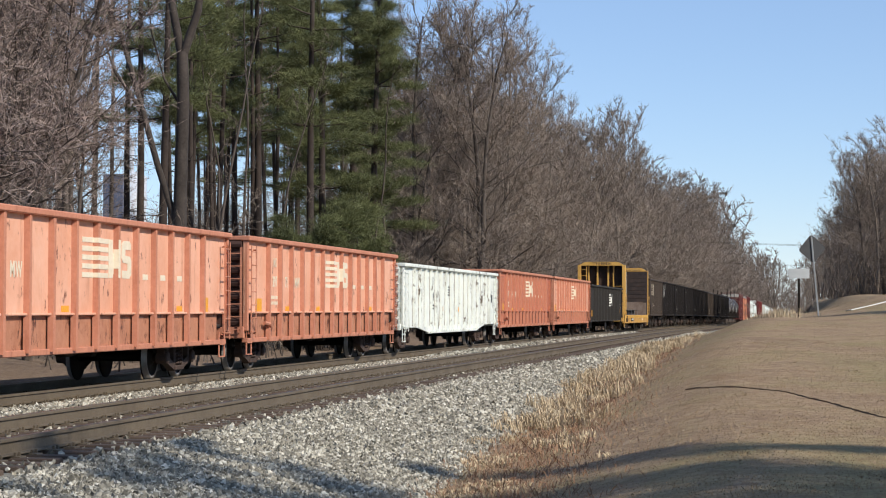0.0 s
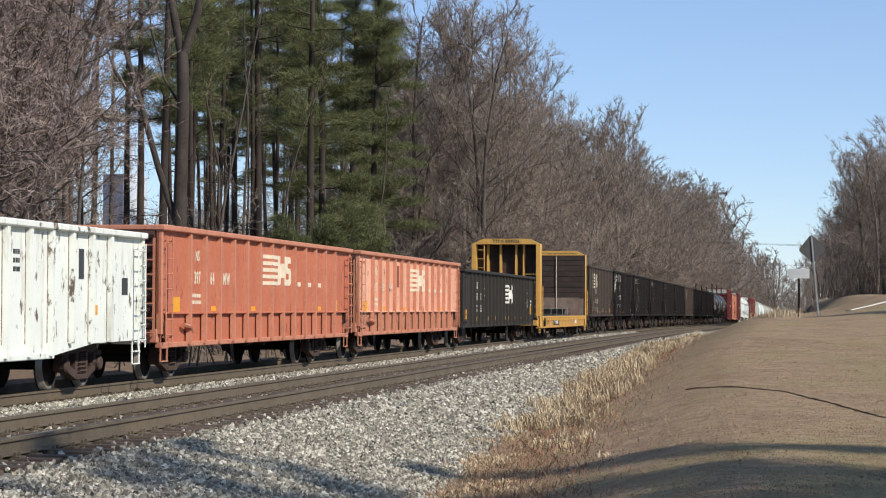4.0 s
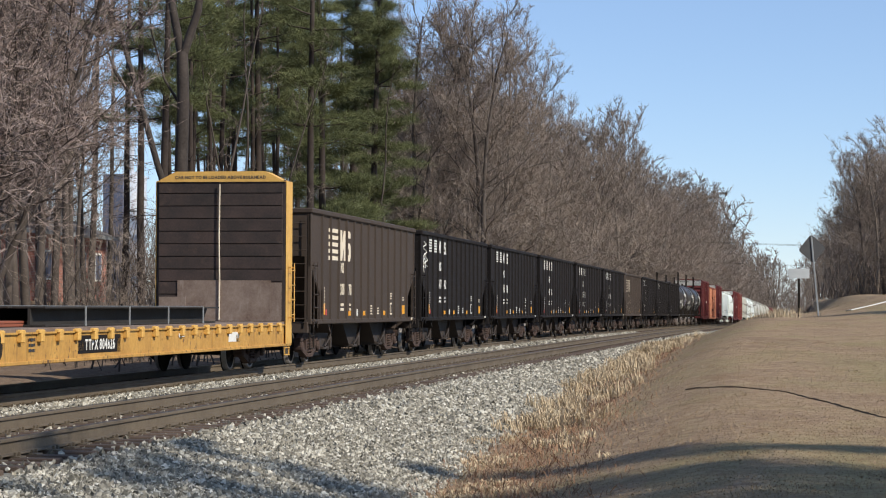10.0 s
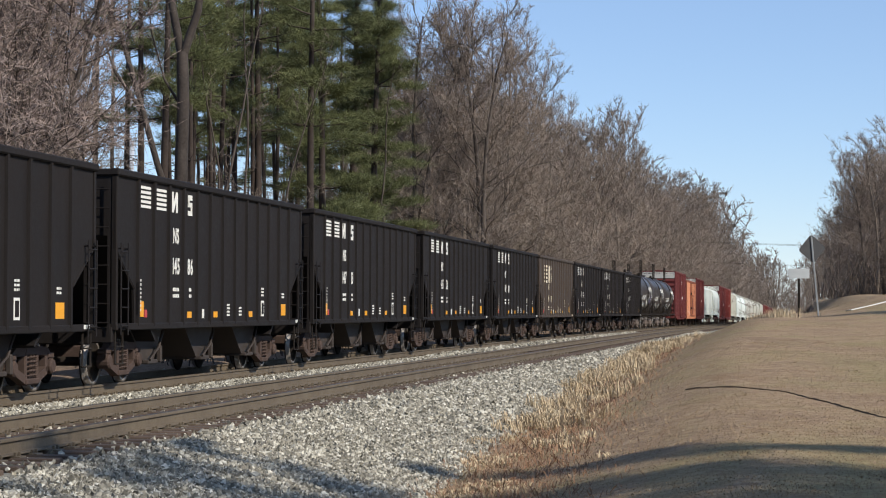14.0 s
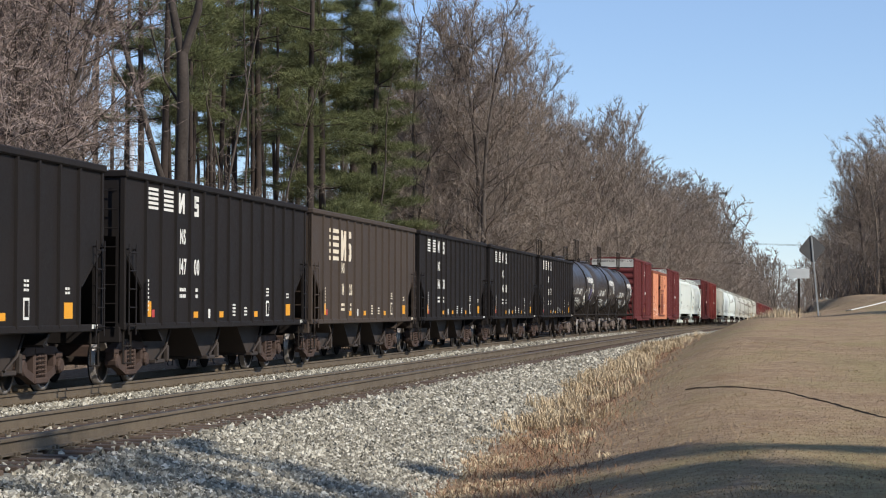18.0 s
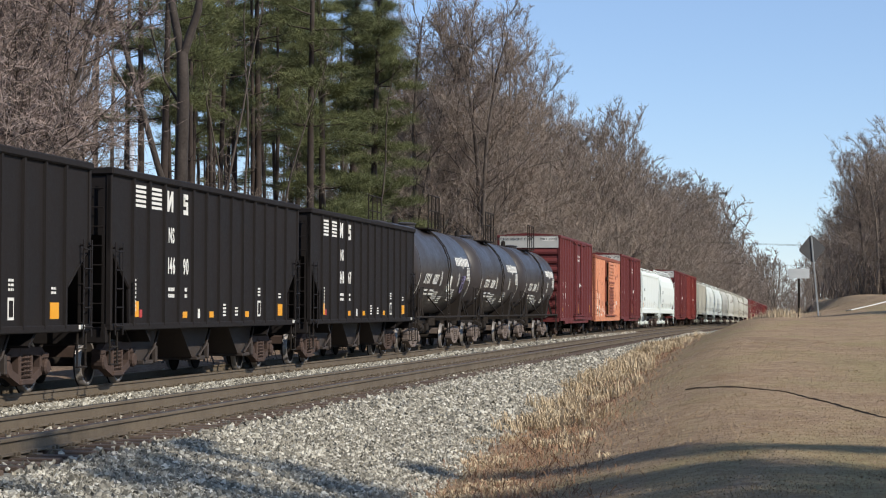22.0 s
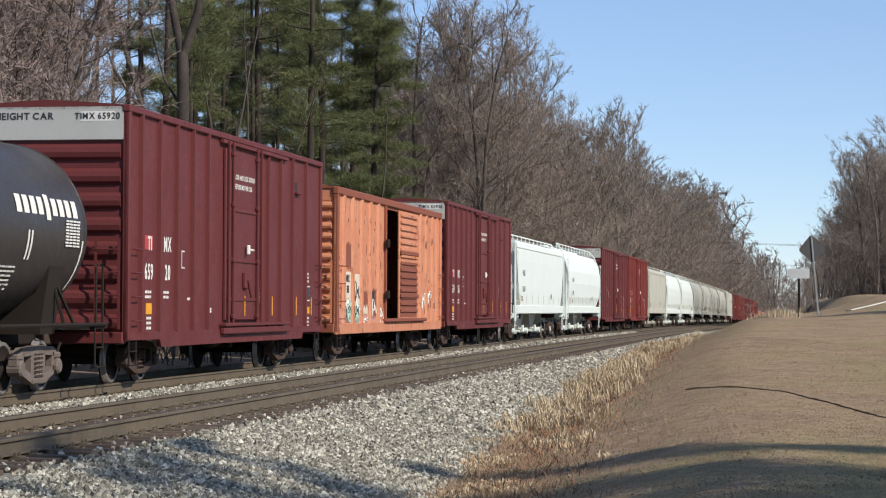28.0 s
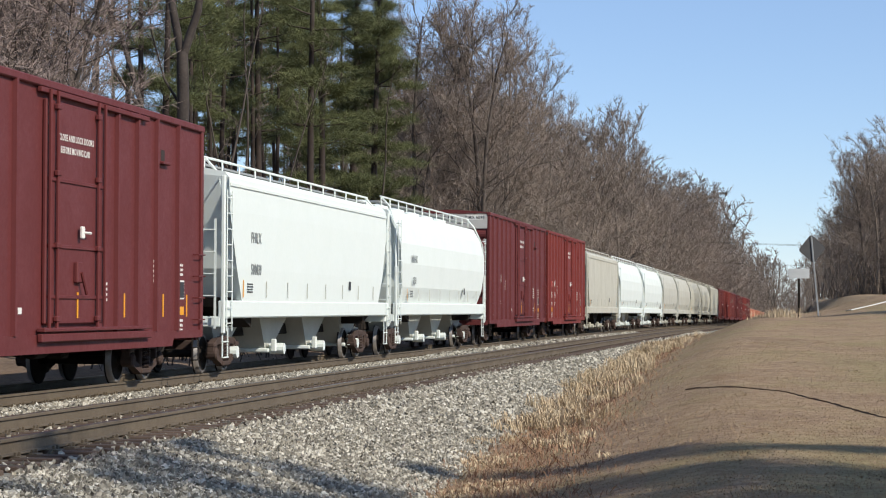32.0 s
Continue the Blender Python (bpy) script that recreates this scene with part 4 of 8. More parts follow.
def wood_top(x):
    """How high the wood's edge stands along the line."""
    return lerp_table([(100, 26.0), (138, 23.6), (155, 21.2), (170, 19.8), (200, 20.4), (220, 21.4), (255, 22.4), (285, 20.8), (340, 23.2), (420, 24.8)], x)


def build_wood():
    rng = random.Random(4)
    # left end: a haze of fine twigs, thinning towards a gap with sky
    for k in range(11):
        ang = 21.2 + 3.4 * (k + rng.random()) / 11
        y = rng.uniform(20.5, 27)
        EDGE.put(rng.randrange(2), at_bearing(ang, y), y, rng.uniform(0.8, 1.0))
    for ang, y, sc in ((19.6, 22.5, 0.9), (20.3, 25.0, 1.0), (20.9, 21.5, 0.9), (19.9, 30.0, 1.0), (19.2, 27.0, 0.8), (18.6, 25.0, 0.85), (18.2, 30.0, 0.8)):
        EDGE.put(2, at_bearing(ang, y), y, sc)
    for k in range(26):
        ang = 18.9 + 4.0 * (k + rng.random()) / 26
        y = rng.uniform(32, 48)
        EDGE.put(2 if ang < 20 else rng.randrange(3), at_bearing(ang, y), y, rng.uniform(0.7, 0.95))
    # the old forked tree, before a gap with sky
    forked = tree_kind("forked_tree", grow_forked(41), m_bark_dark, m_twig, "crown", "old leafless tree with a dark forked trunk", "tree")
    place(forked, True, at_bearing(15.82, 21.0), 21.0, 0, 1.0).scale = (1.0, 1.0, 1.16)
    # the pine stand, thin enough for sky between the trunks
    for ang, y, k, sc in ((16.75, 27.0, 0, 0.95), (16.3, 24.0, 0, 0.95), (17.2, 31.0, 0, 0.9), (15.55, 30.0, 0, 0.9), (14.95, 25.0, 2, 1.0), (14.36, 29.0, 0, 1.0), (13.75, 23.5, 0, 1.0), (13.26, 27.0, 2, 0.95),
                          (12.56, 20.8, 0, 1.0), (12.1, 21.5, 1, 0.92), (11.5, 22.5, 1, 1.0), (11.0, 21.0, 1, 0.95), (10.65, 23.0, 1, 0.95), (12.9, 31.0, 0, 1.05), (15.2, 36.0, 2, 0.9), (14.6, 38.0, 0, 0.9), (13.5, 35.0, 2, 1.0), (12.3, 28.0, 0, 1.0), (11.6, 26.0, 2, 0.95)):
        PINE.put(k, at_bearing(ang, y), y, sc)
    for k in range(26):
        ang = 12.2 + 3.9 * (k + rng.random()) / 26
        y = rng.uniform(24, 42)
        PINE.put(4, at_bearing(ang, y), y, rng.uniform(0.7, 1.0))
    for ang, y, sc in ((18.05, 30.0, 0.95), (18.5, 27.0, 0.9), (18.95, 31.0, 1.0), (19.35, 26.0, 0.95), (17.6, 36.0, 0.9), (20.1, 28.0, 0.9)):
        PINE.put(5, at_bearing(ang, y), y, sc)
    # low woodland haze behind the stand
    for k in range(22):
        ang = 12.2 + 3.7 * (k + rng.random()) / 22
        y = rng.uniform(42, 58)
        EDGE.put(rng.randrange(3), at_bearing(ang, y), y, rng.uniform(0.4, 0.62))
    for k in range(64):
        ang, y = rng.uniform(11.3, 16.3) if k % 4 else rng.uniform(17.8, 21.0), rng.uniform(47, 60)
        THICKET.put(k, at_bearing(ang, y), y, rng.uniform(1.3, 1.9))
    # young pines under them
    for ang, y, sc in ((13.0, 19.6, 0.78), (12.35, 19.4, 0.86), (11.75, 19.5, 0.96), (11.15, 19.5, 1.02), (10.75, 19.7, 0.92), (14.5, 24.0, 0.5)):
        PINE.put(3, at_bearing(ang, y), y, sc)
    # slim saplings among the pines
    for ang, y, k, sc in ((14.95, 21.5, 0, 1.0), (14.75, 22.5, 1, 0.9), (14.2, 22.0, 0, 1.0), (13.3, 21.5, 1, 0.9), (10.95, 19.8, 0, 0.9), (10.6, 20.5, 1, 1.0), (18.4, 22.0, 1, 1.0)):
        SAPLING.put(k, at_bearing(ang, y), y, sc)
    # the long wall of bare trees
    x = 107.0
    while x < 420:
        for row in range(4):
            y = 20.5 + row * 4.2 + rng.uniform(-1.5, 1.8) - 2.5 * smooth(180, 330, x)
            tx, size = x + rng.uniform(-3, 3), wood_top(x) / 21 * rng.uniform(0.86, 1.02)
            if math.degrees(math.atan2(y + 4.2 * size, tx)) < 11.5 + 0.6 * row:
                (BARE if x < 190 else BARE_FAR).put(rng.randrange(3), tx, y, size)
        x += (2.1 if x < 175 else 4.2) + x * 0.012
    # thicket along the edge
    for k in range(90):
        x = 58 + 230 * rng.random() ** 1.3
        THICKET.put(k, x, rng.uniform(18.6, 23), rng.uniform(0.5, 0.95))
    for k in range(46):
        ang, y = rng.uniform(11.5, 15.8), rng.uniform(24, 36)
        THICKET.put(k, at_bearing(ang, y), y, rng.uniform(0.5, 0.8))
    # across the road
    for k in range(54):
        x = rng.uniform(225, 310)
        y = -4.4 - 13 * rng.random() ** 1.1
        BARE_FAR.put(rng.randrange(3), x, y, (0.48 + 0.34 * smooth(-4, -7.5, y)) * rng.uniform(0.9, 1.06))
    # more trees added out of view, sunward, to shade the ones in view
    for k in range(40):
        BARE_FAR.put(rng.randrange(3), rng.uniform(205, 300), rng.uniform(-36, -18), rng.uniform(0.85, 1.0))
    BARE.put(1, 226.0, -6.1, 0.72)
    BARE.put(0, 232.0, -8.2, 0.78)
    for k in range(44):
        THICKET.put(k, rng.uniform(205, 300), -3.6 - 15 * rng.random(), rng.uniform(0.8, 1.4))
    # towards the sun, beside the camera: their shade reaches the lawn and the ballast
    for x, y, k, sc in ((13.4, -14.6, 1, 0.62), (15.6, -16.4, 1, 0.66), (10.6, -13.8, 1, 0.6), (15.2, -9.6, 0, 0.58), (13.0, -9.2, 0, 0.62), (81.0, -16.0, 1, 0.75)):
        PINE.put(k, x, y, sc)
    EDGE.put(0, 13.6, -12.6, 1.0)
    EDGE.put(1, 10.0, -11.5, 1.05)


def height_of(x, y):
    """How tall the joined far trees stand."""
    if y > 60 or (-4 <= y <= 4 and 450 < x < 820):
        return 0.42
    if y < -3 and x < 860:
        return 0.8
    return 1.5 if x > 1100 else 1.15 + 0.0006 * (x - 420) if y > 14 else 1.15


def build_far_wood():
    """The wood beyond, on both sides of the line, joined."""
    rng = random.Random(8)
    left = [(870 + rng.uniform(-40, 60), 7.5 + 6 * rng.random()) for i in range(10)] + [(900 + rng.uniform(-40, 60), -2.5 - 8 * rng.random()) for i in range(12)] + [(1180 + rng.uniform(-30, 120), 10 - 22 * i / 20) for i in range(20)] + [(420 + 760 * (i / 170) ** 1.25 + rng.uniform(-4, 4), rng.uniform(16.8, 34)) for i in range(170)]
    right = [(320 + 800 * (i / 110) ** 1.2, -rng.uniform(3, 26) - 4) for i in range(110)] + [(480 + 300 * rng.random(), 3.2 - 6 * rng.random()) for i in range(24)]
    behind = [(150 + 330 * rng.random(), 85 + 60 * rng.random()) for i in range(90)]
    g = [grow_bare(31 + i, 22, 0.26, 6.8, 0.1, 12, 4, 4, 4, 0.034) for i in range(3)]
    for name, label, spots in (("far_wood", "low distant woodland beyond the field", behind), ("far_wood", "distant leafless wood along the railway", left), ("far_wood", "distant leafless wood across the road", right)):
        for which in ("wood", "twigs"):
            vs, fs, n = [], [], 0
            rr = random.Random(3)
            for x, y in spots:
                src = rr.choice(g)
                me = src.wood if which == "wood" else src.twigs
                a, k = rr.uniform(0, 6.28), rr.uniform(0.85, 1.15) * height_of(x, y)
                v = np.array(me.v) * k
                co, si = math.cos(a), math.sin(a)
                v = np.stack([v[:, 0] * co - v[:, 1] * si + x, v[:, 0] * si + v[:, 1] * co + y, v[:, 2] + ground_z(x, y)], 1)
                vs.append(v)
                fs += [tuple(i + n for i in f) for f in me.f]
                n += len(v)
            md = bpy.data.meshes.new(name)
            md.from_pydata(np.concatenate(vs).tolist(), [], fs)
            md.materials.append(m_bark_grey if which == "wood" else m_twig)
            tagged(new(name, md), label, "woodland", kind="stuff")


build_wood()
build_far_wood()
# ---- the train: parts that all cars share ----
TRAIN = []          # (thing, metres along the train)
WHEELS = []
W = 1.55            # half a car's width


def truck_meshes(m_truck):
    """The bolster, side frame, spring nest and wheelset of a freight truck; its middle is the origin, the rail top z = 0."""
    bolster = Mesh().box((0, 0, 0.56), (0.42, 2.1, 0.26), 0.03).lathe([(0.2, 0.69), (0.2, 0.78)], (0, 0, 0), "z", 12)
    frame_ = Mesh()
    # arched casting with two windows, drawn as bars of its truss
    for sx in (-1, 1):
        frame_.prism([(sx * 0.2, 0.62), (sx * 0.2, 0.76), (sx * 0.72, 0.74), (sx * 1.02, 0.58), (sx * 1.02, 0.46), (sx * 0.7, 0.6)][::sx], "y", -0.07, 0.07)
        frame_.prism([(sx * 0.22, 0.14), (sx * 0.22, 0.28), (sx * 0.74, 0.44), (sx * 0.74, 0.3)][::sx], "y", -0.07, 0.07)
        frame_.box((sx * 0.27, 0, 0.44), (0.1, 0.15, 0.5), 0.02)
        frame_.box((sx * 0.73, 0, 0.5), (0.1, 0.14, 0.34), 0.02)
        frame_.lathe([(0.1, -0.13), (0.13, -0.1), (0.13, 0.1), (0.1, 0.1)], (sx * 0.89, 0, 0.42), "y", 12)
        frame_.box((sx * 0.89, 0, 0.6), (0.28, 0.18, 0.1), 0.02)
    frame_.box((0, 0, 0.69), (0.6, 0.16, 0.16), 0.03)
    frame_.box((0, 0, 0.2), (0.6, 0.2, 0.1), 0.02)
    spring = Mesh()
    for x in (-0.13, 0.0, 0.13):
        pts = [(x + 0.062 * math.cos(k * 1.05), 0.062 * math.sin(k * 1.05), 0.25 + 0.36 * k / 30) for k in range(31)]
        spring.tube(pts, 0.019, 4)
    wheel = Mesh()
    for sy in (-1, 1):
        prof = [(0.09, 0.68), (0.36, 0.69), (0.40, 0.685), (0.455, 0.683), (0.452, 0.712), (0.424, 0.722), (0.418, 0.80), (0.36, 0.80), (0.33, 0.765), (0.16, 0.75), (0.12, 0.81), (0.09, 0.82)]
        wheel.lathe([(r, sy * d) for r, d in (prof if sy > 0 else prof[::-1])], (0, 0, 0), "y", 20)
    wheel.lathe([(0.08, -1.05), (0.085, 0.0), (0.08, 1.05)], (0, 0, 0), "y", 8)
    wheelset = wheel.data("wheelset", m_under, True)
    # the rim and the tread are worn bright
    wheelset.materials.append(m_tread)
    for p in wheelset.polygons:
        r = math.hypot(p.center.x, p.center.z)
        if r > 0.36 and abs(p.center.y) > 0.715:
            p.material_index = 1
    return (bolster.data("truck", m_truck), frame_.data("side_frame", m_truck), spring.data("spring", m_truck), wheelset)


TRUCK = truck_meshes(m_truck)
TRUCK_PALE = truck_meshes(m_truck_pale)


def bar(mesh, a, b, r=0.014, n=5):
    mesh.tube([a, b], r, n)


def ladder_mesh(z0, z1, width, rungs, along="x", stand=0.07):
    """Two stiles and round rungs; the ladder's middle is the origin in plan."""
    g = Mesh()
    h = width / 2
    pt = (lambda a, z, o=0.0: (a, -o, z)) if along == "x" else (lambda a, z, o=0.0: (-o, a, z))
    for a in (-h, h):
        g.box(pt(a, (z0 + z1) / 2, stand), (0.05 if along == "x" else 0.012, 0.012 if along == "x" else 0.05, z1 - z0))
        for z in (z0 + 0.1, z1 - 0.1):
            bar(g, pt(a, z, 0), pt(a, z, stand), 0.016, 4)
    for k in range(rungs):
        z = z0 + (z1 - z0) * (k + 0.5) / rungs
        bar(g, pt(-h, z, stand + 0.01), pt(h, z, stand + 0.01), 0.013, 5)
    return g


def running_gear(root, length, inset, sill=(0.72, 1.0), gear=None):
    gear = gear or TRUCK
    for sx in (-1, 1):
        t = shared("truck", gear[0], root, (sx * (length / 2 - inset), 0, 0), "rusty cast-steel truck with two wheelsets")
        for sy in (-1, 1):
            shared("side_frame", gear[1], t, (0, sy * 1.0, 0))
            shared("spring", gear[2], t, (0, sy * 1.045, 0))
        for wx in (-0.89, 0.89):
            w = new("wheelset", gear[3])
            w.parent = t
            w.matrix_parent_inverse = Matrix.Translation((wx, 0, 0))
            w.location = (0, 0, 0.42)
            WHEELS.append(w)
        g = Mesh().box((sx * (length / 2 + 0.12), 0, 0.86), (0.5, 0.34, 0.28), 0.03)
        g.box((sx * (length / 2 + 0.52), 0, 0.86), (0.5, 0.16, 0.16), 0.03).box((sx * (length / 2 + 0.72), 0.06 * sx, 0.86), (0.2, 0.26, 0.3), 0.05)
        part("coupler", g, m_truck, root, "rusty knuckle coupler")
        hose = Mesh().tube([(sx * (length / 2 + 0.1), -0.35, 0.8), (sx * (length / 2 + 0.35), -0.33, 0.5), (sx * (length / 2 + 0.6), -0.25, 0.42), (sx * (length / 2 + 0.74), -0.1, 0.5)], 0.028, 6)
        part("air_hose", hose, m_under, root)
    g = Mesh().span((-length / 2, -0.3, sill[0]), (length / 2, 0.3, sill[1]), 0.02)
    part("centre_sill", g, m_under, root)


def brake_rig(root, x):
    g = Mesh().lathe([(0.16, -0.3), (0.19, -0.26), (0.19, 0.26), (0.16, 0.3)], (x, -0.75, 0.72), "x", 12)
    part("air_reservoir", g, m_under, root)
    g = Mesh()
    g.tube([(x - 2.5, -0.6, 0.62), (x, -0.62, 0.6), (x + 2.8, -0.6, 0.64)], 0.02, 5).tube([(x - 0.9, -0.6, 0.62), (x - 1.2, -0.9, 0.6), (x - 1.2, -1.1, 0.75)], 0.018, 5)
    part("brake_rod", g, m_under, root)
    g = Mesh().box((x + 1.0, -0.8, 0.7), (0.34, 0.3, 0.36), 0.04)
    part("brake_valve", g, m_under, root)


def step_iron(root, x, y, z0=0.42, z1=0.98, w=0.42, mat=None):
    g = Mesh()
    for a in (-w / 2, w / 2):
        g.box((x + a, y, (z0 + z1) / 2), (0.045, 0.02, z1 - z0))
    for z in (z0, (z0 + z1) / 2):
        g.box((x, y, z), (w, 0.06, 0.025), 0.005)
    part("step", g, mat or m_under, root)


def brake_wheel(root, length, z, y=0.55, mat=None):
    g = Mesh()
    x = -length / 2 - 0.14
    pts = [(x, y + 0.27 * math.cos(k * math.pi / 8), z + 0.27 * math.sin(k * math.pi / 8)) for k in range(17)]
    g.tube(pts, 0.018, 5)
    for k in range(4):
        a = k * math.pi / 2 + 0.4
        g.tube([(x, y, z), (x, y + 0.27 * math.cos(a), z + 0.27 * math.sin(a))], 0.012, 4)
    g.box((x + 0.08, y, z - 0.05), (0.14, 0.22, 0.42), 0.03)
    part("brake_wheel", g, mat or m_under, root, "hand brake wheel and gear housing")


TEXTS = {}


def text_data(word, height, squeeze, material):
    """A word of the built-in font as flat mesh data, facing -y, standing on z = 0, its middle at x = 0."""
    key = (word, height, squeeze, material.name)
    if key not in TEXTS:
        g, at = Mesh(), 0.0
        for ch in word:
            if ch == " ":
                at += 0.3
                continue
            vs, fs, wide = GLYPHS[ch]
            n = len(g.v)
            g.v += [((x + at) * height * squeeze, -z * height, y * height) for x, y, z in vs]
            g.f += [tuple(i + n for i in f) for f in fs]
            at += wide + 0.16
        mid = (at - 0.16) * height * squeeze / 2
        g.v = [(x - mid, y, z) for x, y, z in g.v]
        TEXTS[key] = g.data("lettering", material)
    return TEXTS[key]


def word(root, text, x, y, z, height, material=None, squeeze=0.8, label=""):
    return shared("lettering", text_data(text, height, squeeze, material or m_letter), root, (x, y - 0.006, z), label)


def patch(root, name, x, y, z, w, h, material, label=""):
    """A painted mark or plate on the side, a few millimetres proud."""
    g = Mesh().box((0, 0, 0), (w, 0.006, h))
    ob = part(name, g, material, root, label)
    ob.location = (x, y - 0.003, z)
    return ob


def bars(root, x, y, z, w, h, rows, material=None, label=""):
    """Small writing too fine to read: rows of short bars."""
    g, step = Mesh(), h / rows
    rng = random.Random(round(x * 31 + z * 17))
    for r in range(rows):
        a = -w / 2
        while a < w / 2:
            b = min(w / 2, a + rng.uniform(0.06, 0.16))
            g.box(((a + b) / 2, 0, h / 2 - step * (r + 0.5)), (b - a - 0.02, 0.005, step * 0.55))
            a = b + 0.01
    ob = part("small_lettering", g, material or m_letter, root, label)
    ob.location = (x, y - 0.003, z)


def stripes_mark(root, x, y, z, w, h, material, split=False):
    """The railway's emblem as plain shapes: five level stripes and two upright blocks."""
    g = Mesh()
    k = h / 9
    for i in range(5):
        g.box((x - w * 0.24, y - 0.004, z + h / 2 - k * (i * 2 + 0.5)), (w * 0.52, 0.008, k * 1.15))
    part("emblem_stripes", g, material, root)
    g = Mesh()
    q = lambda u, t: (x + w * u, z + h * t)
    g.prism([q(0.03, -0.5), q(0.11, -0.5), q(0.19, 0.0), q(0.19, -0.5), q(0.26, -0.5), q(0.26, 0.5), q(0.19, 0.5), q(0.11, 0.05), q(0.11, 0.5), q(0.03, 0.5)], "y", y - 0.008, y)
    g.prism([q(0.32, -0.5), q(0.47, -0.5), q(0.51, -0.38), q(0.51, -0.02), q(0.48, 0.09), q(0.38, 0.11), q(0.38, 0.27), q(0.5, 0.27), q(0.5, 0.42), q(0.47, 0.5), q(0.34, 0.5), q(0.3, 0.4), q(0.3, 0.03), q(0.33, -0.08), q(0.43, -0.1), q(0.43, -0.29), q(0.31, -0.29), q(0.31, -0.42)], "y", y - 0.008, y)
    part("emblem_block", g, material, root)


def emblem_on_ribs(root, L, ribs, x, z, w, h, material):
    """Where the emblem runs over the ribs, its paint lies on their faces too."""
    step, k, y = (L - 3.9) / (ribs - 1), h / 9, -(W - 0.107) - 0.093
    for i in range(ribs):
        rx = -L / 2 + 1.95 + step * i
        if abs(rx - x) > w / 2:
            continue
        if rx < x + w * 0.04:
            rows = [(z + h / 2 - k * (j * 2 + 0.5) - k * 0.57, z + h / 2 - k * (j * 2 + 0.5) + k * 0.57) for j in range(5)]
        elif rx < x + w * 0.28:
            rows = [(z - h * 0.5, z + h * 0.5)]
        else:
            rows = [(z - h * 0.5, z - h * 0.28), (z - h * 0.1, z + h * 0.1), (z + h * 0.28, z + h * 0.5)]
        g, y0 = Mesh(), -(W - 0.107)
        for lo, hi in rows:
            g.box((rx, y, (lo + hi) / 2), (0.108, 0.006, hi - lo))
            # the rib's slanting flank
            stem = x + w * 0.04 < rx < x + w * 0.28
            g.prism([(rx - 0.081, y0), (rx - 0.061, y0 - 0.093), (rx - 0.055, y0 - 0.093), (rx - 0.075, y0)], "z", lo * 0.5 + z * 0.5 if stem else lo, hi * 0.5 + z * 0.5 if stem else hi)
        part("emblem_stripes", g, material, root)


def car(name, label, a, b):
    root = thing(name, label, "railway wagon", "wagons of the train")
    TRAIN.append((root, (a + b) / 2))
    return root, b - a


def corrugated_end(root, x, sign, z0, z1, ribs, mat, half=W - 0.06):
    """An end wall with level pressed ribs, as one sheet."""
    g = Mesh()
    g.span((x - 0.03, -half, z0), (x + 0.03, half, z1))
    wall = part("end_wall", g, mat, root)
    h = (z1 - z0) / ribs
    rib = Mesh().prism([(0, -h * 0.34), (sign * 0.07, -h * 0.2), (sign * 0.09, 0), (sign * 0.07, h * 0.2), (0, h * 0.34)][::sign], "y", -half + 0.12, half - 0.12).data("end_rib", mat)
    for k in range(ribs):
        shared("end_rib", rib, wall, (x + sign * 0.03, 0, z0 + h * (k + 0.5)))


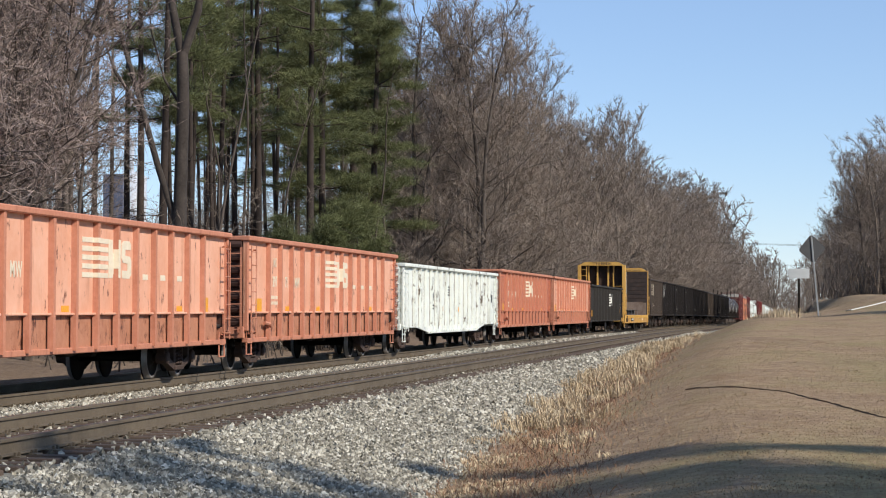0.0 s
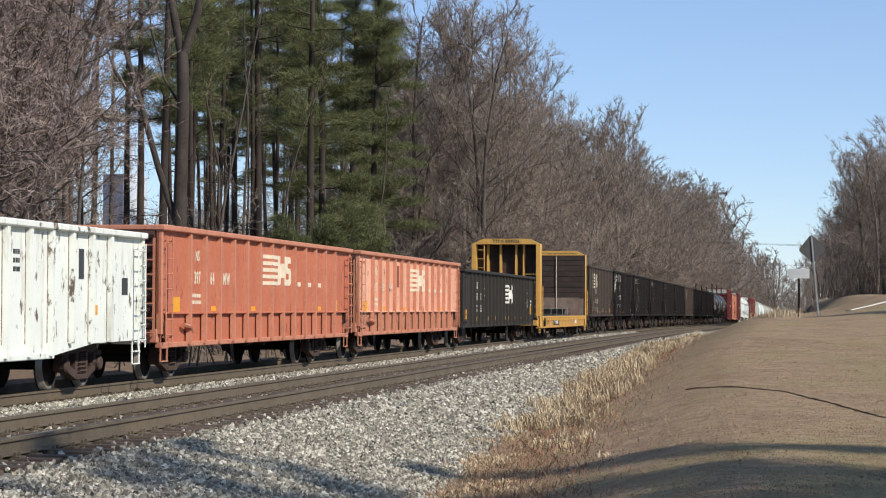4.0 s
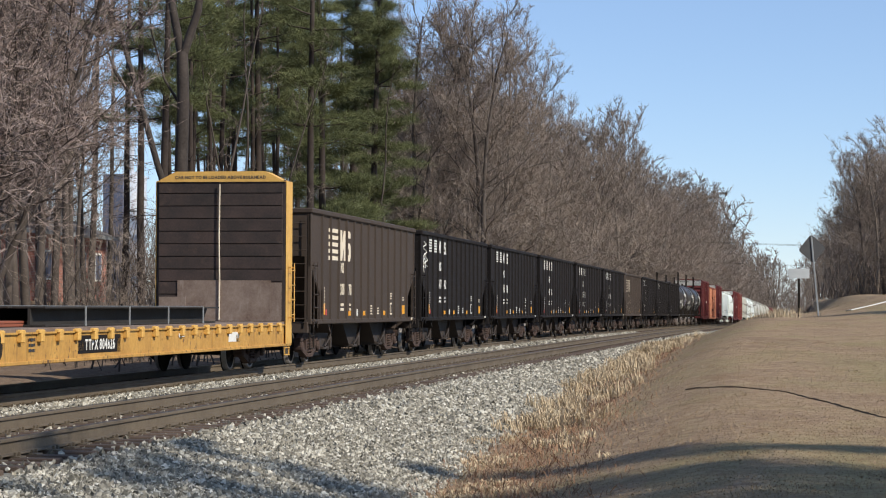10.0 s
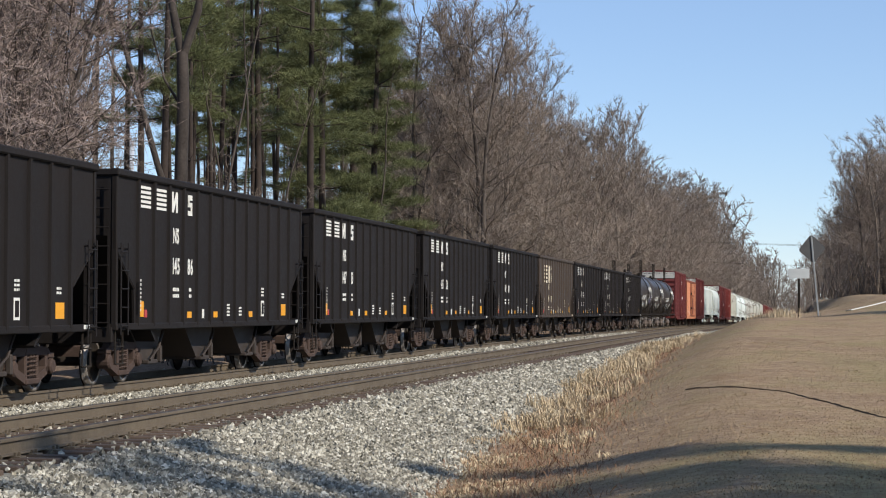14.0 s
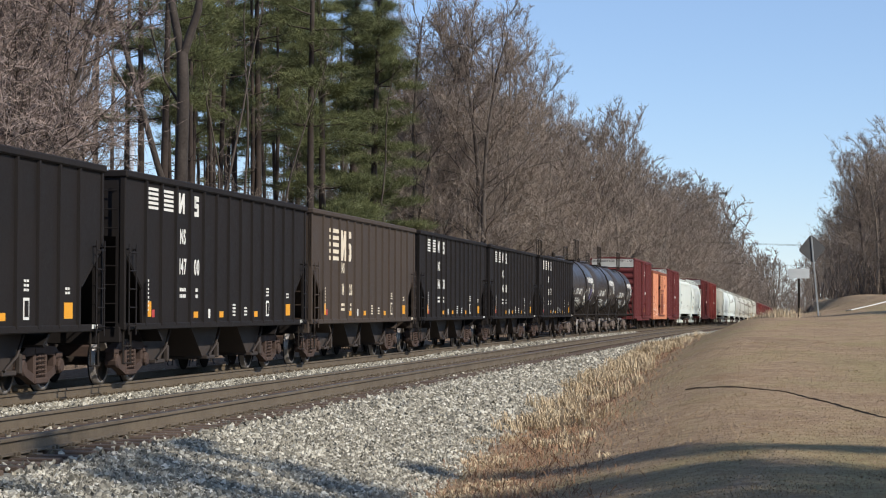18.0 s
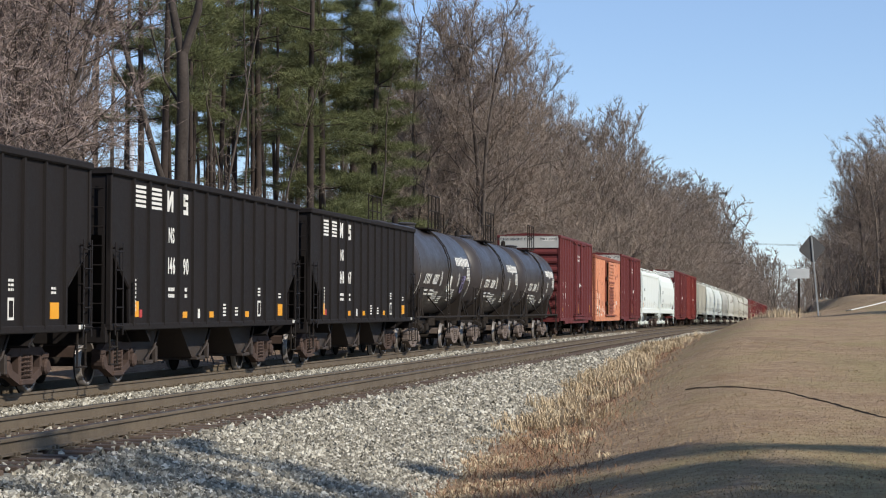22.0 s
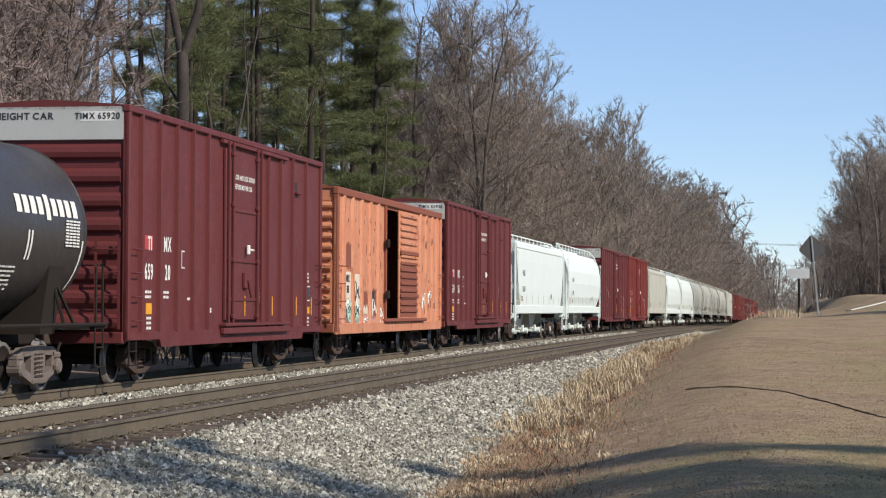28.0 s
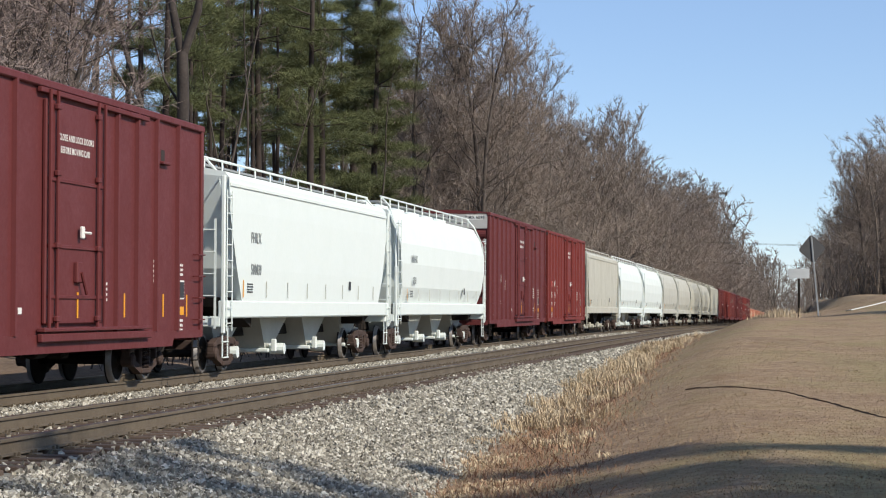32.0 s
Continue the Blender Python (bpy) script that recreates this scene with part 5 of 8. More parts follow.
# ---- high-sided gondolas ----
def gondola(a, b, top, bottom, paint, rib_paint, label, ribs=13, belly=False, ledge=True, low_paint=None, seams=False):
    root, L = car("gondola_car", label, a, b)
    h = L / 2
    for sy in (-1, 1):
        y0, y1 = sy * (W - 0.145), sy * (W - 0.105)
        if belly:
            out = [(-h, 0.8), (-h + 2.7, 0.78), (-h + 4.7, bottom), (h - 4.7, bottom), (h - 2.7, 0.78), (h, 0.8), (h, top - 0.08), (-h, top - 0.08)]
            g = Mesh().prism(out, "y", min(y0, y1), max(y0, y1))
        else:
            g = Mesh().span((-h, min(y0, y1), bottom + 0.58 if ledge else bottom), (h, max(y0, y1), top - 0.08))
        part("side_wall", g, paint, root)
        if ledge:
            part("lower_panel", Mesh().span((-h + 0.6, sy * (W - 0.18), bottom), (h - 0.6, sy * (W - 0.14), bottom + 0.6)), low_paint or rib_paint, root)
            part("ledge", Mesh().span((-h + 0.3, sy * (W - 0.17), bottom + 0.575), (h - 0.3, sy * (W - 0.045), bottom + 0.615), 0.01), paint, root)
        part("top_chord", Mesh().span((-h - 0.04, sy * (W - 0.2), top - 0.11), (h + 0.04, sy * (W + 0.02), top), 0.02), rib_paint, root)
        part("bottom_sill", Mesh().span((-h + (4.8 if belly else 0.1), sy * (W - 0.2), bottom - 0.05), (h - (4.8 if belly else 0.1), sy * (W - 0.07), bottom + 0.05), 0.012), rib_paint, root)
        rib_bottom = bottom if not belly else 0.8
        rib = Mesh().prism([(-0.075, 0), (0.075, 0), (0.055, -0.09), (-0.055, -0.09)], "z", 0, top - 0.1 - rib_bottom).data("rib", rib_paint if ledge else paint)
        seam = Mesh().span((-0.088, -0.012, 0.02), (-0.06, 0.0, top - 0.14 - rib_bottom)).span((0.06, -0.012, 0.02), (0.088, 0.0, top - 0.14 - rib_bottom)).data("weld_seam", m_seam)
        step = (L - 3.9) / (ribs - 1)
        for k in range(ribs):
            x = -h + 1.95 + step * k
            r = shared("rib", rib, root, (x, sy * (W - 0.107), rib_bottom))
            if seams and sy < 0:
                shared("weld_seam", seam, root, (x, sy * (W - 0.105), rib_bottom))
            if sy > 0:
                r.rotation_euler = (0, 0, math.pi)
            if belly and abs(x) < h - 4.6:
                shared("rib", Mesh().prism([(-0.075, 0), (0.075, 0), (0.055, -0.09), (-0.055, -0.09)], "z", bottom, 0.8).data("rib", rib_paint if ledge else paint), root, (x, sy * (W - 0.107) if sy < 0 else sy * (W - 0.017), 0))
        for sx in (-1, 1):
            lad = part("ladder", ladder_mesh(bottom + 0.05, top - 0.2, 0.42, 7), rib_paint, root)
            lad.location = (sx * (h - 0.32), sy * (W - 0.06), 0)
            if sy > 0:
                lad.rotation_euler = (0, 0, math.pi)
            part("corner_post", Mesh().span((sx * h - 0.05 * (sx + 1), sy * (W - 0.16), bottom + 0.2), (sx * h + 0.05 * (1 - sx), sy * (W - 0.04), top - 0.1), 0.015), rib_paint, root)
            step_iron(root, sx * (h - 0.34), sy * (W - 0.1), 0.38, bottom + 0.2, mat=rib_paint)
    for sx in (-1, 1):
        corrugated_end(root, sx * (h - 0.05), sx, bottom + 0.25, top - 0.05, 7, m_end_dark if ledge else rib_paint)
        part("end_chord", Mesh().span((sx * (h - 0.12), -W + 0.1, top - 0.1), (sx * (h + 0.03), W - 0.1, top - 0.005), 0.015), rib_paint, root)
        lad = part("ladder", ladder_mesh(bottom + 0.1, top - 0.25, 0.42, 7, "y"), rib_paint, root)
        lad.location = (sx * (h + 0.02), -W + 0.38, 0)
        if sx > 0:
            lad.rotation_euler = (0, 0, math.pi)
        part("end_sill", Mesh().span((sx * (h - 0.1), -W + 0.12, 0.72), (sx * (h + 0.02), W - 0.12, bottom + 0.3), 0.02), rib_paint, root)
    part("floor", Mesh().span((-h + 0.1, -W + 0.2, 0.96), (h - 0.1, W - 0.2, 1.04)), m_dark_in, root)
    brake_wheel(root, L, 1.75, mat=rib_paint)
    running_gear(root, L, 2.2)
    brake_rig(root, 0.6)
    return root, L


SIDE = -(W - 0.105)       # the plane of a gondola's near side sheet


def orange_gondola(a, b, number, label, patched=False, paint=None):
    root, L = gondola(a, b, 2.92, 0.68, paint or m_orange, m_orange_deep, label, ribs=13, low_paint=paint or m_orange_low)
    word(root, "NS", -6.04, SIDE, 2.3, 0.22, m_letter_aged)
    word(root, number[:-2], -6.04, SIDE, 1.85, 0.26, m_letter_aged)
    word(root, number[-2:], -4.92, SIDE, 1.85, 0.26, m_letter_aged)
    word(root, "MW", -3.79, SIDE, 1.85, 0.26, m_letter_aged)
    stripes_mark(root, 0.7, SIDE, 2.22, 2.7, 0.66, m_letter_aged)
    emblem_on_ribs(root, L, 13, 0.7, 2.22, 2.7, 0.66, m_letter_aged)
    for i in range(3):
        patch(root, "painted_mark", 2.95 + 1.125 * i, SIDE, 1.93, 0.32, 0.1, m_letter_aged)
    bars(root, -6.1, SIDE, 1.55, 0.7, 0.26, 2, m_letter_aged)
    patch(root, "reflector", -7.55, SIDE, 1.44, 0.55, 0.28, m_reflect, "yellow reflective plate")
    patch(root, "reflector", 7.1, SIDE, 1.44, 0.38, 0.28, m_reflect, "yellow reflective plate")
    for x in (-4.8, -1.5, 2.4, 5.2):
        patch(root, "reflector", x, SIDE, 1.36, 0.36, 0.1, m_reflect)
    patch(root, "stencil_plate", 5.75, SIDE, 1.62, 0.28, 0.32, m_letter_dark, "black stencil panel")
    bars(root, 5.75, SIDE - 0.004, 1.62, 0.22, 0.24, 3)
    if patched:
        patch(root, "rust_patch", -2.6, SIDE, 2.3, 0.36, 0.62, m_box_rust, "dark rusty patch plate")
    g = Mesh().tube([(-7.2, SIDE - 0.06, 1.05), (-6.9, SIDE - 0.1, 1.02), (-6.6, SIDE - 0.06, 0.92)], 0.04, 6)
    part("pull_hook", g, m_orange_deep, root)


orange_gondola(27.6, 45.0, "39788", "faded orange high-sided gondola car with cream lettering")
orange_gondola(46.6, 64.1, "39771", "faded orange high-sided gondola car with cream emblem")

c_car, c_len = gondola(65.4, 85.6, 2.72, 0.62, m_white_gon, m_white_gon, "chalky white gondola car with fishbelly sides and rust streaks", ribs=17, belly=True, ledge=False, seams=True)
word(c_car, "CR", -4.6, SIDE, 2.15, 0.26, m_letter_dark)
word(c_car, "249", -4.6, SIDE, 1.62, 0.28, m_letter_dark)
bars(c_car, -4.6, SIDE, 1.42, 0.7, 0.2, 2, m_letter_dark)
patch(c_car, "stencil_plate", -4.7, SIDE, 1.06, 0.3, 0.26, m_letter_dark)
for x in (-2.6, 1.0, 5.2, 7.4, -7.8):
    patch(c_car, "reflector", x, SIDE, 1.34, 0.34, 0.16, m_reflect, "yellow reflective plate")
patch(c_car, "stencil_plate", 6.7, SIDE, 2.1, 0.26, 0.5, m_letter_dark, "dark emblem panel")
patch(c_car, "stencil_plate", 9.1, SIDE, 1.75, 0.34, 0.3, m_letter_dark)
bars(c_car, -1.3, SIDE, 1.95, 0.5, 0.35, 4, m_letter_dark)
bars(c_car, 3.6, SIDE, 2.1, 0.3, 0.4, 3, m_letter_dark)

orange_gondola(86.7, 104.1, "39764", "red-orange gondola car with a small cream emblem", paint=m_orange_red)
orange_gondola(105.3, 122.6, "39783", "faded orange gondola car with a rusty patch plate", patched=True)

f_car, f_len = gondola(123.7, 144.2, 2.76, 0.74, m_black_gon, m_black_gon, "dull black gondola car with white emblem", ribs=18, ledge=False)
stripes_mark(f_car, 2.05, SIDE, 1.95, 2.5, 0.72, m_letter)
emblem_on_ribs(f_car, f_len, 18, 2.05, 1.95, 2.5, 0.72, m_letter)
word(f_car, "NS", -6.66, SIDE, 2.1, 0.26)
word(f_car, "195", -6.69, SIDE, 1.68, 0.27, squeeze=0.72)
word(f_car, "15", -5.7, SIDE, 1.68, 0.27)
bars(f_car, -6.68, SIDE, 1.38, 0.3, 0.3, 2)
bars(f_car, -5.7, SIDE, 1.38, 0.4, 0.3, 3)
patch(f_car, "stencil_frame", -4.7, SIDE, 1.98, 0.2, 0.28, m_letter)
patch(f_car, "stencil_frame", -4.7, SIDE - 0.006, 1.98, 0.15, 0.23, m_black_gon)
patch(f_car, "reflector", -9.3, SIDE, 1.16, 0.42, 0.34, m_reflect, "orange-yellow reflective plate")
patch(f_car, "reflector", 9.3, SIDE, 1.3, 0.3, 0.34, m_reflect, "orange-yellow reflective plate")
for k in (1, 4, 6, 9, 10, 12, 14, 16):
    patch(f_car, "reflector", -7.68 + 0.976 * k, SIDE, 1.0, 0.24, 0.14, m_reflect)
patch(f_car, "stencil_plate", 8.3, SIDE, 1.6, 0.3, 0.34, m_letter)
patch(f_car, "stencil_plate", 8.3, SIDE - 0.006, 1.6, 0.22, 0.26, m_black)
bars(f_car, 8.3, SIDE, 2.05, 0.2, 0.12, 1)
bars(f_car, 9.4, SIDE, 1.62, 0.3, 0.3, 2)


# ---- bulkhead flat car ----
def flat_car(a, b):
    root, L = car("bulkhead_flat_car", "weathered yellow bulkhead flat car, almost empty", a, b)
    h = L / 2
    part("deck", Mesh().span((-h, -W + 0.05, 0.98), (h, W - 0.05, 1.06), 0.01), m_pale_wood, root, "worn timber deck boards")
    for sy in (-1, 1):
        g = Mesh().span((-h, sy * (W - 0.14), 0.52), (h, sy * (W - 0.06), 1.0), 0.012)
        g.span((-h, sy * (W - 0.2), 0.5), (h, sy * (W - 0.02), 0.56), 0.01).span((-h, sy * (W - 0.16), 0.97), (h, sy * (W - 0.02), 1.0))
        sill = part("side_sill", g, m_yellow_dirty, root)
        pocket = Mesh().span((-0.07, -0.05, 0), (0.07, 0.05, 0.2), 0.015).span((-0.13, -0.035, 0.14), (0.13, 0.05, 0.19), 0.01).data("stake_pocket", m_yellow)
        for k in range(22):
            shared("stake_pocket", pocket, sill, (-h + 1.2 + (L - 2.4) * k / 21, sy * (W - 0.02), 0.84))
    for sx in (-1, 1):
        bulk = part("bulkhead", Mesh().span((sx * (h - 0.62), -W + 0.03, 1.07), (sx * (h - 0.56), W - 0.03, 4.3), 0.01), m_bulk_wood, root, "bulkhead lined with dark timber boards")
        board = Mesh().box((0, 0, 0), (0.03, 2 * W - 0.18, 0.27), 0.006).data("board", m_bulk_wood)
        for k in range(11):
            ob = shared("board", board, bulk, (sx * (h - 0.655), 0.0, 1.24 + 0.29 * k))
            ob.rotation_euler = (0, 0, 0.002 * (k % 3 - 1))
        cap = Mesh().prism([(-W + 0.02, 4.26), (W - 0.02, 4.26), (W - 0.5, 4.5), (-W + 0.5, 4.5)], "x", min(sx * (h - 0.7), sx * (h - 0.02)), max(sx * (h - 0.7), sx * (h - 0.02)))
        part("cap", cap, m_yellow, root, "yellow top beam with chamfered corners")
        gus = Mesh().prism([(0, 0), (0.13, 0), (0.06, 0.16)], "x", -0.02, 0.02).data("gusset", m_yellow)
        for y in (-0.75, 0.0, 0.75):
            shared("gusset", gus, root, (sx * (h - 0.0), y, 4.28))
        for y in (-W + 0.1, -W + 0.78, -0.42, 0.28, 0.86, W - 0.1):
            deep = 0.56 if abs(y) > 1.2 else 0.3
            g = Mesh().prism([(sx * (h - 0.56), 1.06), (sx * (h - 0.56 + deep), 1.06), (sx * (h - 0.56 + deep * (1.0 if abs(y) > 1.2 else 0.75)), 4.28), (sx * (h - 0.56), 4.28)][::sx], "y", y - (0.09 if abs(y) > 1.2 else 0.045), y + (0.09 if abs(y) > 1.2 else 0.045))
            part("post", g, m_yellow, root, "yellow steel bulkhead post")
        for sy in (-1, 1):
            g = Mesh()
            g.span((sx * (h - 0.62), sy * (W - 0.02), 0.55), (sx * (h - 0.06), sy * (W + 0.0), 4.28), 0.006)
            side = part("side_plate", g, m_yellow, root)
            bolt = Mesh().lathe([(0.02, 0), (0.02, 0.03)], (0, 0, 0), "y", 6).data("bolt", m_under)
            if sy < 0 and sx < 0:
                for k in range(22):
                    shared("bolt", bolt, side, (sx * (h - 0.56), sy * (W + 0.026) if sy < 0 else W, 1.1 + 0.14 * k))
        lad = part("ladder", ladder_mesh(0.95, 3.1, 0.62, 6, "y", 0.05), m_yellow, root)
        lad.location = (sx * (h + 0.02), -W + 0.42, 0)
        if sx > 0:
            lad.rotation_euler = (0, 0, math.pi)
        lad = part("ladder", ladder_mesh(2.6, 4.2, 0.5, 4, "y", 0.05), m_yellow, root)
        lad.location = (sx * (h + 0.02), W - 0.34, 0)
        if sx > 0:
            lad.rotation_euler = (0, 0, math.pi)
        lad = part("ladder", ladder_mesh(1.05, 2.4, 0.34, 4), m_yellow, root)
        lad.location = (sx * (h - 0.3), -W - 0.005, 0)
        part("end_platform", Mesh().span((sx * (h - 0.1), -W + 0.1, 0.62), (sx * (h + 0.18), W - 0.1, 0.86), 0.02), m_yellow, root)
        step_iron(root, sx * (h - 0.3), -W + 0.06, 0.3, 0.62, mat=m_yellow)
    inner = h - 0.675
    part("plywood_sheet", Mesh().span((inner - 0.025, -W + 0.35, 1.07), (inner, W - 0.55, 2.0)), m_pale_wood, root, "pale scuffed plywood lining")
    part("plywood_sheet", Mesh().span((inner - 0.05, W - 0.75, 1.07), (inner - 0.026, W - 0.12, 1.62)), m_pale_wood, root, "pale grey plywood sheet")
    part("plywood_sheet", Mesh().span((inner - 0.02, -W + 0.1, 1.07), (inner - 0.001, -W + 0.4, 1.95)), m_pale_wood, root)
    part("white_strap", Mesh().tube([(inner - 0.06, 0.0, 4.2), (inner - 0.055, 0.012, 3.0), (inner - 0.065, -0.008, 2.0), (inner - 0.06, 0.0, 1.1)], 0.016, 5), m_letter_aged, root, "pale hanging tie-down rope")
    running_gear(root, L, 1.9)
    brake_rig(root, 0.4)
    word(root, "TTPX 804826", -h + 0.02, -0.0, 4.3, 0.15, m_letter_dark, 0.9).matrix_basis = Matrix.Translation((-h + 0.01, 0, 4.33)) @ Matrix.Rotation(-math.pi / 2, 4, "Z")
    patch(root, "name_plate", -3.6, -W + 0.06, 0.77, 2.3, 0.3, m_black, "black plate with white lettering")
    word(root, "TTPX 804826", -3.6, -W + 0.054, 0.68, 0.19, m_letter, 0.95)
    patch(root, "name_plate", 5.4, -W + 0.06, 0.77, 0.85, 0.2, m_letter)
    warn = word(root, "CAR NOT TO BE LOADED ABOVE BULKHEAD", 0, 0, 0, 0.075, m_letter_dark, 0.95)
    warn.matrix_basis = Matrix.Translation((h - 0.706, 0, 4.33)) @ Matrix.Rotation(-math.pi / 2, 4, "Z")
    rng = random.Random(6)
    for k in range(9):
        patch(root, "rust_stain", -h + 1.6 + 2.1 * k + rng.uniform(-0.4, 0.4), -W + 0.06, 0.74, rng.uniform(0.25, 0.7), rng.uniform(0.08, 0.26), m_yellow_dirty)
    bars(root, -7.0, -W + 0.05, 0.8, 0.3, 0.25, 3, m_letter_dark)
    bars(root, 1.4, -W + 0.05, 0.85, 0.4, 0.12, 1)
    g = Mesh().lathe([(0.2, 0), (0.2, 0.06), (0.05, 0.08)], (0, 0, 0), "y", 12)
    hb = part("hand_brake", g, m_under, root, "rusty hand brake wheel on the side sill")
    hb.location = (-h + 1.9, -W - 0.02, 0.78)
    return root


flat_car(146.0, 167.1)
load = thing("steel_load", "dark steel beams and rusty plates strapped on the flat car's deck", "steel load")
for k in range(3):
    y_ = -0.95 + 0.62 * k
    g = Mesh().span((-5.6, y_ - 0.28, 1.065), (4.9, y_ + 0.28, 1.1), 0.006).span((-5.6, y_ - 0.28, 1.36), (5.2, y_ + 0.28, 1.395), 0.006)
    g.prism([(-5.6, 1.1), (4.9, 1.1), (5.2, 1.36), (-5.6, 1.36)], "y", y_ - 0.02, y_ + 0.02)
    part("beam", g, m_black_gon, load, "dark steel wide-flange beam")
part("plate", Mesh().box((-7.2, 0.1, 1.09), (3.4, 1.9, 0.045), 0.008), m_box_rust, load, "rusty steel plate")
part("plate", Mesh().box((-6.9, 0.0, 1.14), (3.0, 1.7, 0.045), 0.008), m_box_rust, load, "rusty steel plate")
for x in (-3.6, -1.1, 1.4, 3.9):
    part("strap", Mesh().span((x - 0.025, -1.25, 1.065), (x + 0.025, -1.235, 1.41)).span((x - 0.025, -1.25, 1.398), (x + 0.025, 0.6, 1.41)), m_galv, load, "pale steel tie-down strap")
TRAIN.append((load, (146.0 + 167.1) / 2))


# ---- open coal hoppers ----
def hopper_meshes(paint):
    L, top, sill = 14.4, 3.79, 1.05
    h = L / 2
    d = {}
    out = [(-h, 2.38), (-h + 1.1, 1.72), (-h + 1.16, sill), (h - 1.16, sill), (h - 1.1, 1.72), (h, 2.38), (h, top - 0.1), (-h, top - 0.1)]
    d["side_wall"] = Mesh().prism(out, "y", -W + 0.06, -W + 0.1)
    d["top_chord"] = Mesh().span((-h - 0.03, -W - 0.01, top - 0.13), (h + 0.03, -W + 0.16, top), 0.025)
    d["side_sill"] = Mesh().span((-h, -W + 0.02, sill - 0.07), (h, -W + 0.2, sill + 0.05), 0.015)
    d["rib"] = Mesh().prism([(-0.055, 0), (0.055, 0), (0.04, -0.06), (-0.04, -0.06)], "z", sill, top - 0.1)
    d["corner_post"] = Mesh().span((-0.05, -0.05, sill), (0.05, 0.05, top - 0.1), 0.012)
    d["edge_strip"] = Mesh().tube([(-h + 0.03, -W + 0.07, 2.38), (-h + 1.12, -W + 0.07, 1.72)], 0.03, 5)
    d["end_wall"] = Mesh().prism([(-h + 0.02, 2.62), (-h + 0.06, 2.62), (-h + 0.06, top - 0.02), (-h + 0.02, top - 0.02)], "y", -W + 0.1, W - 0.1)
    d["slope_sheet"] = Mesh().prism([(-h + 0.02, 2.62), (-h + 2.7, sill - 0.3), (-h + 2.76, sill - 0.26), (-h + 0.08, 2.66)], "y", -W + 0.13, W - 0.13)
    d["end_chord"] = Mesh().span((-h - 0.03, -W + 0.1, top - 0.13), (-h + 0.1, W - 0.1, top - 0.01), 0.02)
    chute = Mesh()
    chute.prism([(-1.3, sill - 0.02), (-0.35, 0.38), (0.35, 0.38), (0.95, sill - 0.02)], "y", -W + 0.5, W - 0.5)
    d["hopper_chute"] = chute
    d["chute_gate"] = Mesh().box((0, 0, 0.36), (0.62, 2.3, 0.08), 0.015).box((0.45, -W + 0.42, 0.5), (0.1, 0.1, 0.32), 0.02).tube([(-0.3, -W + 0.38, 0.4), (0.2, -W + 0.36, 0.62), (0.5, -W + 0.36, 0.95)], 0.025, 5)
    d["end_sill"] = Mesh().span((-h - 0.02, -W + 0.1, 0.76), (-h + 0.14, W - 0.1, 1.04), 0.02)
    d["floor_sheet"] = Mesh().span((-h + 2.5, -W + 0.14, sill - 0.02), (h - 2.5, W - 0.14, sill + 0.03))
    under = ("hopper_chute", "chute_gate")
    return {k: g.data(k, m_chute if k in under else paint) for k, g in d.items()}


HOPPERS = {}


